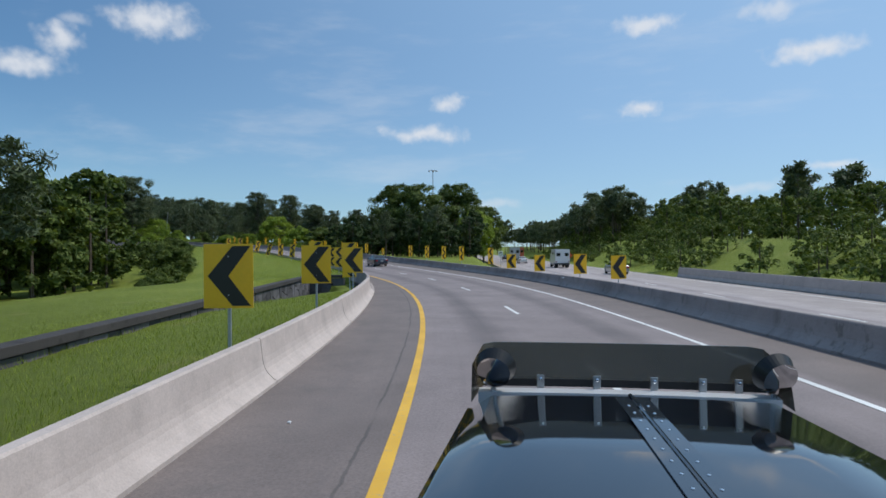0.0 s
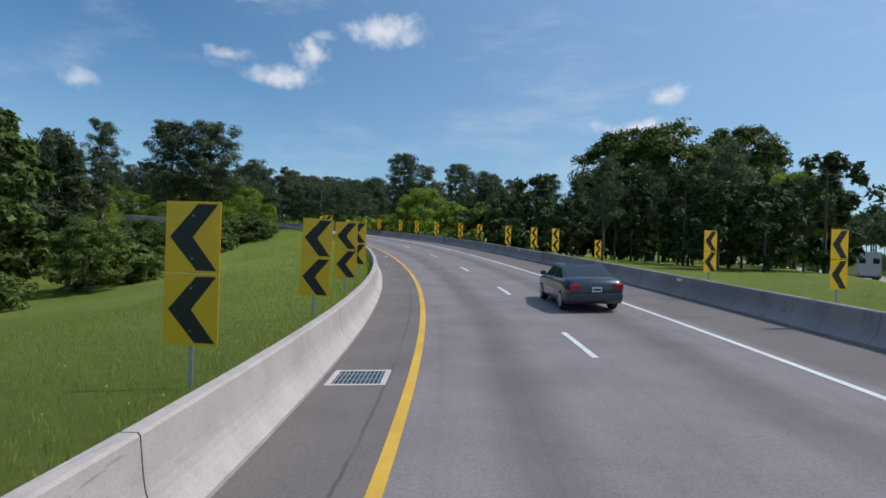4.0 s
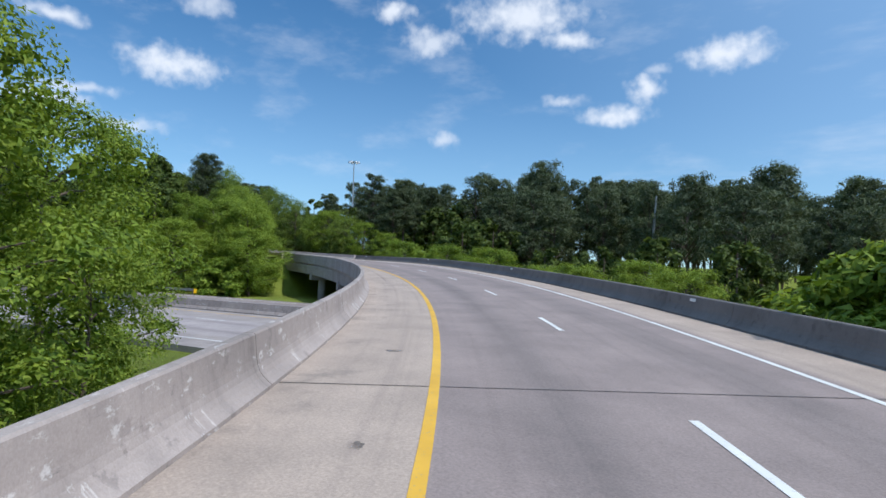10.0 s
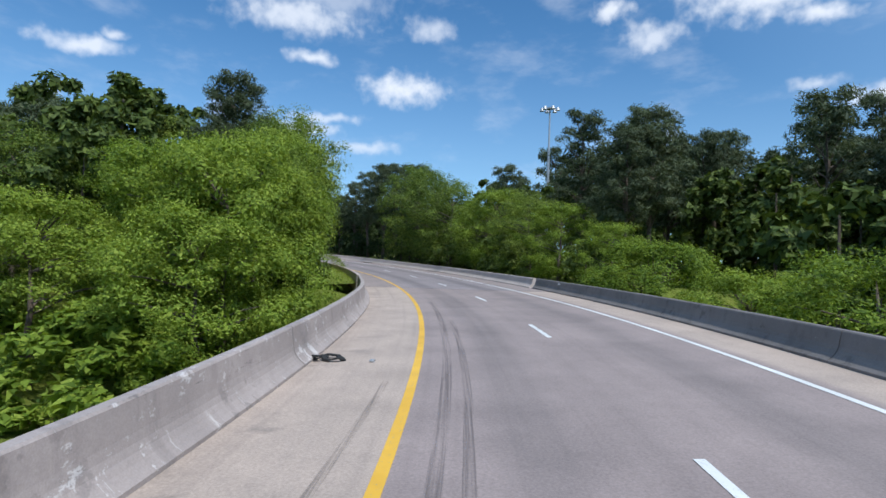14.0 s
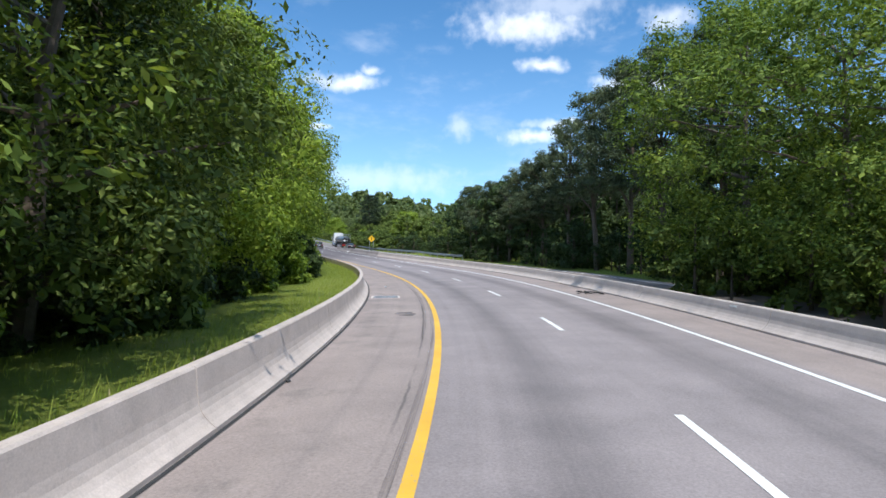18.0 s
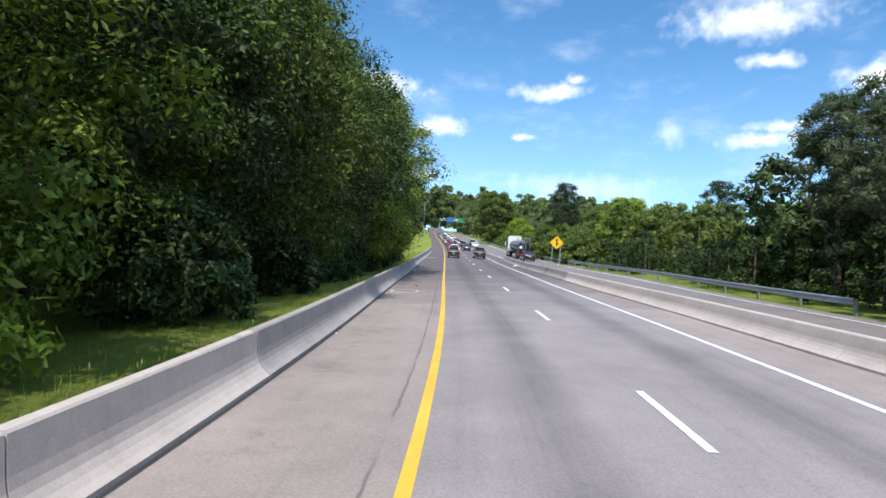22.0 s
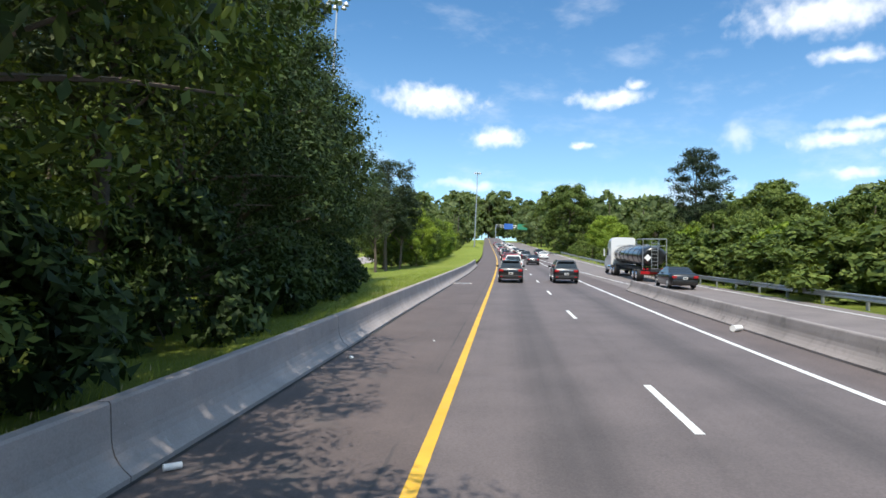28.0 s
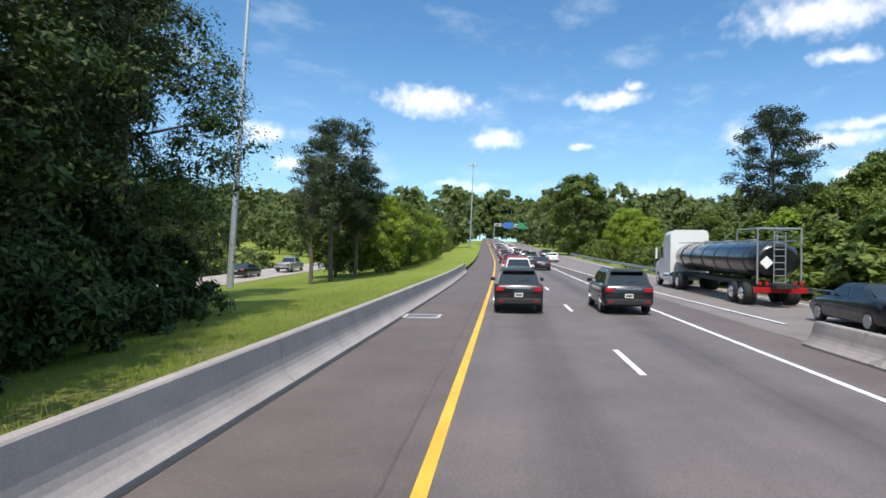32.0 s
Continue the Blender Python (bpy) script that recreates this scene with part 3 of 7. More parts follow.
def ground_z(x, y):
    s, u, base = road_coords(x, y)
    bank = np.radians(np.interp(s, LINE_S, LINE_B))
    level = base - np.clip(u, -12, 22) * np.sin(bank)
    le = np.interp(s, LINE_S[::5], [left_edge(v) for v in LINE_S[::5]])
    re = np.interp(s, LINE_S[::5], [right_edge(v) for v in LINE_S[::5]])
    dl, dr = -u - le - 0.55, u - re - 0.5
    h = np.where(dl > 2.2, _table(LEFT_GROUND, s, np.maximum(dl, 0)), np.where(dr > 2.2, _table(RIGHT_GROUND, s, np.maximum(dr, 0)), -0.6))
    deep = (s > 148) & (s < 240)
    h = np.where((dl <= 0) & (dr <= 0) & deep, -6.8, h)
    h = np.where((dl <= 0) & (dr <= 0) & (s > 39) & (s < 56), -4.5, h)
    z = level + h
    # the crossing highway's cutting, one level floor under the bridge
    start = 146 + 11 * np.clip((u + 24) / 8, 0, 1) * (u < 0)          # the flowered bank runs on beside the bridge's end
    cut = np.clip(np.minimum((s - start) / 6, (249 - s) / 6), 0, 1)
    far = np.clip((np.abs(u) - 60) / 40, 0, 1)
    z = z + (cut * (1 - far)) * (-0.83 - z)
    # the crossing highway runs on in its cutting beyond the bridge
    n, a = local_xy(LOW, x, y)
    trough = np.clip(np.minimum((n + 40) / 7, (8 - n) / 7), 0, 1) * np.clip((a - 20) / 20, 0, 1) * np.clip((275 - a) / 15, 0, 1)
    z = z + trough * (np.minimum(z, -0.83) - z)
    # the straight highway's bed beside the ramp, with a slope rising beyond it
    hx, hy = local_xy(HWY, x, y)
    bed = np.clip(np.minimum((hx + 4.0) / 3.0, (31 - hx) / 14), 0, 1) * np.clip((u - 11.0) / 2, 0, 1) * np.clip((850 - hy) / 60, 0, 1)
    z = z + np.clip((hx - 21) / 12, 0, 1) * np.clip((u - 20) / 10, 0, 1) * np.clip((790 - hy) / 100, 0, 1) * 3.0     # bank behind the straight highway
    return z + bed * (np.minimum(z, -3.22) - z)


def build_ground():
    gx = np.concatenate([[-4200, -2600, -1600, -1000, -760, -600], np.arange(-520, -30, 2.5), np.arange(-30, 2, 0.8), np.arange(2, 180, 2.5), [240, 330, 500, 800, 1500, 2600, 4200]])
    gy = np.concatenate([[-4200, -2600, -1500, -900, -600, -450], np.arange(-350, 0, 2.5), np.arange(0, 72, 1.0), np.arange(72, 330, 2.5), [380, 450, 560, 800, 1500, 2600, 4200]])
    X, Y = np.meshgrid(gx, gy)
    Z = ground_z(X, Y)
    Z = Z + 0.05 * np.sin(X.ravel() * 0.31) * np.cos(Y.ravel() * 0.27)
    nx, ny = len(gx), len(gy)
    idx = np.arange(nx * ny).reshape(ny, nx)
    q = np.stack([idx[:-1, :-1], idx[:-1, 1:], idx[1:, 1:], idx[1:, :-1]], -1).reshape(-1, 4)
    me = bpy.data.meshes.new("ground")
    me.from_pydata(np.stack([X.ravel(), Y.ravel(), Z], 1).tolist(), [], q.tolist())
    me.polygons.foreach_set("use_smooth", [True] * len(q))
    me.materials.append(M_GRASS)
    return tagged(new("ground", me), "rough green grass and earth rolling to the horizon", "ground", kind="structure")


build_ground()


# ---------------------------------------------------------------- road, lines, walls
BRIDGE = (150.9, 251.3)


def verge(name, side, s0, s1, label):
    """The grass shoulder from the wall's back out to the open ground."""
    tab, edge = (LEFT_GROUND, left_edge) if side < 0 else (RIGHT_GROUND, right_edge)

    def rim(s):
        pts = []
        for d in (-0.25, 0.3, 1.2, 2.4, 3.8, 5.2):
            h = float(_table(tab, np.array([s]), np.array([max(d, 0.0)]))[0])
            pts.append((side * (edge(s) + 0.55 + d), h + 0.03 - 0.10 * (d > 5)))
        return pts if side > 0 else pts[::-1]
    ob = sweep(name, rim, s0, s1, 1.5, M_GRASS, None, closed=False, smooth=True)
    return tagged(ob, label, "grass verge", kind="structure")


verge("verge_left_ramp", -1, -70, 38.4, "mown green grass bank behind the barrier")
verge("verge_left_mound", -1, 59.9, 158, "green grass bank with yellow flowers behind the barrier")
verge("verge_left_trees", -1, 252, 560, "narrow grass strip between barrier and trees")
verge("verge_right_ramp", 1, 62, 145, "grass strip behind the outer barrier")
verge("verge_right_trees", 1, 252, 300, "grass strip behind the outer barrier before the trees")


def slab(name, s0, s1, material, label):
    def rim(s):
        a, b = -left_edge(s) - 0.3, right_edge(s) + 0.3
        return [(a, 0.0), (a * 0.5, 0.0), (0.0, 0.0), (3.55, 0.0), (7.1, 0.0), (b, 0.0), (b, -0.5), (a, -0.5)]
    ob = sweep(name, rim, s0, s1, 2.0, material, warp=lambda s, u: s - 0.5 * u * max(0.0, 1 - abs(s - BRIDGE[1]) / 12))
    return tagged(ob, label, "road", kind="structure")


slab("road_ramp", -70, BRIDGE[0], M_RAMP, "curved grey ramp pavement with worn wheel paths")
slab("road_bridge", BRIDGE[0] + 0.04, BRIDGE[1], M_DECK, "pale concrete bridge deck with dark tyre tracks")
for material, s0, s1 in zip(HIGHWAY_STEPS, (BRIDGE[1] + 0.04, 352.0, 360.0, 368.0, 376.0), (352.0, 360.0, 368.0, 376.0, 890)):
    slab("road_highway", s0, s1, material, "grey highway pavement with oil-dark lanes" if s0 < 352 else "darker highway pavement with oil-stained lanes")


def stripe(name, u0, w, s0, s1, material, label, parent=None):
    ob = sweep(name, lambda s: [(u0 - w / 2, 0.007), (u0 + w / 2, 0.007)], s0, s1, 1.5, material, parent, closed=False)
    return ob


yl = tagged(stripe("yellow_line", 0.0, 0.17, -70, 890, M_YELLOW, ""), "worn solid yellow edge line on pavement", "road marking", kind="structure")
wl = tagged(stripe("white_line", 7.1, 0.15, -70, 890, M_WHITE, ""), "solid white edge line on pavement", "road marking", kind="structure")
DASH_NO = [0, 3, 4, 7, 8, 11, 16, 19, 24, 26, 28, 29, 30, 31, 32, 33]
DASH_AT = [22.1, 60.8, 73.2, 108.7, 120.6, 156.3, 214.8, 253.0, 310.5, 334.7, 360.1, 372.9, 385.3, 399.5, 411.6, 424.0]
dashes = tagged(empty("lane_dashes"), "broken white lane line of separate dashes", "road marking", kind="structure")
for i in range(-6, 66):
    s = float(np.interp(i, DASH_NO, DASH_AT)) + 12.6 * (min(i, 0) + max(i - 33, 0))
    sweep("dash", lambda q: [(3.52, 0.008), (3.66, 0.008)], s, s + 3.05, 1.0, M_WHITE, dashes, closed=False)


def wall_height(s, side):
    return 0.86 if side < 0 else float(np.interp(s, [0, 40, 100, 200, 290, 330], [0.80, 0.66, 0.80, 0.72, 0.64, 0.65]))


def wall_profile(u, side, hgt=0.86):
    """Jersey-shaped wall whose foot stands at u; side -1 faces right, +1 faces left."""
    return [(u - side * 0.10, -0.3), (u - side * 0.10, 0.06), (u - side * 0.02, 0.12), (u + side * 0.05, 0.19), (u + side * 0.105, 0.27), (u + side * 0.14, 0.36), (u + side * 0.162, 0.47), (u + side * 0.20, hgt - 0.03), (u + side * 0.225, hgt), (u + side * 0.375, hgt), (u + side * 0.40, hgt - 0.03), (u + side * 0.46, -0.3)]


def wall(name, edge, side, s0, s1, seg, material, label):
    top = tagged(empty(name), label, "barrier", kind="structure")
    s = s0
    while s < s1 - 0.5:
        e = min(s + seg, s1)
        sweep("barrier_segment", lambda q: wall_profile(edge(q), side, wall_height(q, side)), s + 0.012, e - 0.012, 2.0, material, top)
        s = e
    return top


wall("wall_left_ramp", lambda s: -left_edge(s), -1, -70, 36.4, 9.0, M_BARRIER, "pale concrete safety barrier along the ramp's grass bank")
wall("wall_left_culvert", lambda s: -left_edge(s), -1, 36.45, 57.0, 9.0, M_BARRIER_OLD, "stained and peeling concrete parapet above the sunken yard")
wall("wall_left_mound", lambda s: -left_edge(s), -1, 57.05, 151.4, 9.0, M_BARRIER, "pale concrete safety barrier before the grass mound")
wall("wall_left_bridge", lambda s: -left_edge(s), -1, 151.5, 251, 9.0, M_BARRIER_OLD, "weathered concrete bridge parapet with white peeling patches")
wall("wall_left_highway", lambda s: -left_edge(s), -1, 251.05, 338, 9.0, M_BARRIER, "pale concrete safety barrier before the trees")
wall("wall_left_shaded", lambda s: -left_edge(s), -1, 338.02, 460, 9.0, M_BARRIER_SHADE, "weathered concrete barrier coloured darker grey for the trees' shade")
wall("wall_right_ramp", right_edge, 1, -70, 151.4, 9.0, M_BARRIER_DARK, "grey concrete safety barrier on the outside of the curve")
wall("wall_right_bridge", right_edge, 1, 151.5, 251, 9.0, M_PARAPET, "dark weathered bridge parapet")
wall("wall_right_highway", right_edge, 1, 251.05, 371, 9.0, M_BARRIER, "concrete divider wall beside the merging lane")
wall("wall_right_merge_end", right_edge, 1, 371.02, 416.5, 9.0, M_BARRIER_DARK, "dark sooty concrete divider wall ending beside the merging lane")
tagged(sweep("gutter_joint", lambda s: [(-left_edge(s) + 0.115, 0.009), (-left_edge(s) + 0.18, 0.009)], 253, 459, 1.5, M_TAR, None, closed=False), "dark tar joint along the foot of the barrier", "joint", kind="structure")

# ---------------------------------------------------------------- trees
def leaves_mesh(name, centres, ax, ay, material, sides=4):
    """One mesh of small leaves: four-cornered ones near the road, three-cornered ones farther off."""
    n = len(centres)
    v = np.empty((n, sides, 3), np.float32)
    if sides == 4:
        v[:, 0], v[:, 1], v[:, 2], v[:, 3] = centres - ay, centres + ax * 0.55, centres + ay, centres - ax * 0.55
    else:
        v[:, 0], v[:, 1], v[:, 2] = centres - ay - ax * 0.6, centres - ay * 0.7 + ax * 0.7, centres + ay
    me = bpy.data.meshes.new(name)
    me.vertices.add(n * sides)
    me.vertices.foreach_set("co", v.ravel())
    me.loops.add(n * sides)
    me.loops.foreach_set("vertex_index", np.arange(n * sides, dtype=np.int32))
    me.polygons.add(n)
    me.polygons.foreach_set("loop_start", np.arange(0, n * sides, sides, dtype=np.int32))
    me.update(calc_edges=True)
    me.materials.append(material)
    return me


def unit(v):
    return v / (np.linalg.norm(v, axis=1, keepdims=True) + 1e-9)


def leaf_axes(rng, facing, size, slim, loose):
    """Two axes for each leaf, which lies roughly square to its facing."""
    n = len(facing)
    nrm = unit(facing + rng.normal(size=(n, 3)) * loose)
    e = unit(np.cross(nrm, rng.normal(size=(n, 3))))
    d = np.cross(nrm, e)
    sz = size * rng.uniform(0.6, 1.35, (n, 1))
    return e * sz * slim, d * sz


def crown_points(rng, kind, h, spread, clumps):
    """Clump centres and radii for a crown h tall: most of them out on its lumpy skin."""
    f = np.sort(rng.uniform(0, 1, clumps))
    a = rng.uniform(0, 2 * math.pi, clumps)
    if kind == "pine":
        # tufts along limbs, the limbs longest below the rounded top
        limbs = max(9, clumps // 4)
        lf = 0.40 + 0.57 * (np.arange(limbs) + rng.uniform(0, 1, limbs)) / limbs
        la = np.arange(limbs) * 2.4 + rng.uniform(-0.7, 0.7, limbs)
        ll = spread * np.sqrt(np.clip(1.0 - ((lf - 0.64) / 0.37) ** 2, 0.06, 1)) * rng.uniform(0.55, 1.1, limbs)
        k = np.arange(clumps) % limbs
        q = rng.uniform(0.08, 1.0, clumps) ** 0.6
        a, w = la[k] + rng.normal(size=clumps) * 0.35 / (q + 0.35), ll[k]
        f = np.clip(lf[k] + rng.normal(size=clumps) * 0.022 + 0.03 * q, 0.36, 0.98)
        r = rng.uniform(0.75, 1.3, clumps) * spread * (0.19 if clumps > 100 else 0.235)
    else:
        low = 0.02 if kind == "bush" else 0.08 if kind == "edge" else 0.20
        f = low + (0.97 - low) * f
        mid = 0.35 if kind == "bush" else 0.45
        w = spread * (1 - np.abs(2 * (f - mid)) ** 2.4 * 0.62)
        if kind != "bush":
            w = w * (0.62 + 0.38 * np.minimum(1.0, f / 0.42))
        lobes = 1 + 0.16 * np.sin(3 * a + rng.uniform(0, 6)) * np.sin(9 * f + rng.uniform(0, 6)) + 0.10 * np.sin(5 * a + 4 * f)
        w = np.maximum(w * lobes, spread * 0.15)
        q = rng.uniform(0.12, 1.0, clumps) ** 0.4
        r = rng.uniform(0.6, 1.3, clumps) * spread * 0.20
    return np.stack([np.cos(a) * w * q, np.sin(a) * w * q, f * h], 1), r


def leaves_for(rng, kind, h, spread, clumps, per, size):
    c, r = crown_points(rng, kind, h, spread, clumps)
    which = rng.integers(0, len(c), clumps * per)
    n = len(which)
    off = unit(rng.normal(size=(n, 3)))
    off[:, 2] = np.where((off[:, 2] < -0.2) & (rng.uniform(0, 1, n) < 0.7), -off[:, 2], off[:, 2])
    inner = rng.uniform(0, 1, n) < 0.14          # broad leaves deep in the clump close it
    rad = np.where(inner, 0.5, 1.0) * rng.uniform(0.25, 1, n) ** 0.33
    stray = rng.uniform(0, 1, n) < 0.06
    rad = np.where(stray, rad * rng.uniform(1.0, 1.35, n), rad)
    flat = np.array([1.0, 1.0, 0.95 if kind != "pine" else 0.8])
    p = c[which] + off * (rad * r[which])[:, None] * flat
    p[:, 2] = np.maximum(p[:, 2], 0.12)
    face = off * 0.9 + c[which] / (spread + 1e-6) * np.array([0.35, 0.35, 0.0]) + (0, 0, 0.45)
    ax, ay = leaf_axes(rng, face, size * np.where(inner, 2.0, 1.0)[:, None], 0.30 if kind == "pine" else 0.8, 0.9 if kind == "pine" else 0.55)
    return c, r, p, ax, ay


def tree_mesh_parts(kind, seed, h, spread, clumps, per, size):
    rng = np.random.default_rng(seed)
    c, r, p, ax, ay = leaves_for(rng, kind, h, spread, clumps, per, size)
    bm = bmesh.new()
    if kind != "bush":
        pts, x, y = [], 0.0, 0.0
        top = h * (0.97 if kind == "pine" else 0.8)
        for k in range(7):
            pts.append(Vector((x, y, top * k / 6 - 0.3 * (k == 0))))
            x += rng.normal() * 0.10
            y += rng.normal() * 0.10
        r0 = h * (0.013 if kind == "pine" else 0.015) + 0.04
        for k in range(6):
            tube(bm, pts[k], pts[k + 1], r0 * (1 - k / 6.6), r0 * (1 - (k + 1) / 6.6), 8, False)
        order = rng.permutation(len(c))[: 26 if kind == "pine" else 22]
        for i in order:
            f = max(0.12, min(0.9, (c[i][2] / top) - rng.uniform(0.05, 0.2)))
            k = min(5, int(f * 6))
            base = pts[k].lerp(pts[k + 1], f * 6 - k)
            mid = base.lerp(Vector(c[i]), 0.55) + Vector((0, 0, 0.15))
            tube(bm, base, mid, r0 * 0.34, r0 * 0.2, 5, False)
            tube(bm, mid, c[i], r0 * 0.2, r0 * 0.06, 5, False)
    else:
        for i in range(min(9, len(c))):
            tube(bm, (c[i][0] * 0.15, c[i][1] * 0.15, -0.1), c[i], 0.035, 0.01, 5, False)
    return bm, p, ax, ay


TREE_KINDS = {}


def tree_kind(key, name, kind, seed, h, spread, clumps, per, size, leaf, label, sides=3):
    """Builds one tree as the model for its copies, out of sight of no one: the first copy is the model itself."""
    bm, p, ax, ay = tree_mesh_parts(kind, seed, h, spread, clumps, per, size)
    tr = bpy.data.meshes.new("trunk")
    bm.to_mesh(tr)
    bm.free()
    tr.materials.append(M_BARK)
    TREE_KINDS[key] = (name, tr, leaves_mesh("crown", p, ax, ay, leaf, sides), label)


def plant(key, x, y, scale=1.0, turn=0.0, sink=0.1, label="", wide=1.0):
    name, tr, cr, lab = TREE_KINDS[key]
    z = float(ground_z([x], [y])[0]) - sink
    top = empty(name)
    top.matrix_world = pose(x, y, z, 0, 0, turn) @ Matrix.Diagonal((scale * wide, scale * wide, scale, 1))
    for nm, me in (("trunk", tr), ("crown", cr)):
        ob = new(nm, me)
        ob.parent = top
    return tagged(top, label or lab, "bush" if name == "bush" else "tree", name + "s beside the road")


tree_kind("oak", "broadleaf_tree", "edge", 1, 14, 5.2, 150, 165, 0.17, M_LEAF, "broadleaf tree with dense dark green crown beside the road")
tree_kind("oak2", "broadleaf_tree", "edge", 2, 12, 4.6, 150, 165, 0.15, M_LEAF_B, "broadleaf tree with sunlit fresh green leaves")
tree_kind("near", "broadleaf_tree", "edge", 11, 14, 5.2, 200, 185, 0.080, M_NEAR, "broadleaf tree with dense green crown behind the barrier", 4)
tree_kind("near3", "broadleaf_tree", "edge", 13, 14, 5.2, 200, 185, 0.080, M_LEAF_D, "dark evergreen tree behind the barrier, deep shade put into its leaf colour", 4)
tree_kind("near4", "broadleaf_tree", "edge", 16, 14, 5.2, 200, 185, 0.080, M_LEAF, "dark green broadleaf tree behind the barrier", 4)
tree_kind("near2", "broadleaf_tree", "edge", 12, 12, 4.8, 135, 270, 0.078, M_LEAF_B, "broadleaf tree with fresh yellow-green leaves behind the barrier", 4)
tree_kind("maple", "broadleaf_tree", "tree", 3, 13, 4.8, 145, 165, 0.17, M_LEAF, "broadleaf tree with rounded green crown")
tree_kind("pine", "pine_tree", "pine", 4, 20, 4.4, 230, 96, 0.21, M_PINE, "tall dark pine with tufted uneven crown")
tree_kind("pine2", "pine_tree", "pine", 5, 18, 3.6, 150, 84, 0.19, M_PINE, "tall slender dark pine")
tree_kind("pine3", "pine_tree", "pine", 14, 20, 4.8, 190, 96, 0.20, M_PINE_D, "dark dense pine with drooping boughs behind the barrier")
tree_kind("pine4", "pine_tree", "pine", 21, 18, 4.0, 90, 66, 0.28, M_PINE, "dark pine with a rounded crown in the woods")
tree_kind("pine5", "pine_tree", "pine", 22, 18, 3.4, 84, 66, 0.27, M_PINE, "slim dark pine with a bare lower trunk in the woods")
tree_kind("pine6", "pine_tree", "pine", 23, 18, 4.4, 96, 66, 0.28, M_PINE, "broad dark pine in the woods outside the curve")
tree_kind("bush3", "bush", "bush", 15, 3.2, 2.4, 75, 80, 0.12, M_LEAF_D, "shrub under tall trees, leaf colour darkened for their shade")
tree_kind("bush", "bush", "bush", 6, 4.0, 2.6, 75, 75, 0.15, M_LEAF_B, "bright green roadside bush")
tree_kind("bush2", "bush", "bush", 7, 3.2, 2.4, 70, 75, 0.15, M_LEAF, "dark green roadside shrub")


def tree_at(key, x, y, top, turn=None, wide=1.0, label=""):
    """A tree whose tip reaches the height top."""
    z = float(ground_z([x], [y])[0])
    base = {"pine4": 18, "pine5": 18, "pine6": 18, "pine3": 20, "bush3": 3.2, "near": 14, "near3": 14, "near4": 14, "near2": 12, "oak": 14, "oak2": 12, "maple": 13, "pine": 20, "pine2": 18, "bush": 4.0, "bush2": 3.2}[key]
    k = max(0.35, (top - z) / base)
    return plant(key, x, y, k, (x * 37 + y * 91) % 360 if turn is None else turn, 0.1, label, wide)


# single trees that stand out
for key, x, y, top, wide in (("pine", -83.6, 124.1, 17.0, 1.22), ("pine", -87.6, 120.8, 16.8, 1.1), ("pine2", -76.9, 102.6, 12.7, 0.8), ("pine2", -94.9, 107.9, 14.0, 0.75),
                             ("oak2", -74.0, 126.1, 4.6, 0.9), ("pine", -66.8, 152.4, 16.0, 1.0), ("pine2", -65.1, 157.0, 14.6, 1.0), ("pine", -66.8, 176.0, 17.4, 1.0),
                             ("oak", -21.3, 137.9, 15.5, 1.15), ("oak", -13.7, 147.3, 16.6, 1.1), ("oak", -27.7, 144.6, 16.4, 1.1), ("maple", -7.3, 157.6, 11.9, 1.0), ("oak2", -7.9, 132.5, 8.8, 1.1),
                             ("oak2", -58.2, 143.7, 9.0, 1.15), ("bush", -49.7, 137.0, 5.9, 1.0), ("bush2", -41.9, 129.9, 5.2, 1.1), ("bush", -75.9, 152.1, 4.6, 1.0),
                             ("pine", -36.3, 138.1, 10.0, 1.0), ("pine2", -44.5, 143.8, 9.2, 1.0), ("pine", -51.7, 155.5, 12.4, 1.0), ("pine2", -29.8, 128.5, 8.3, 1.0)):
    tree_at(key, x, y, top, None, wide)
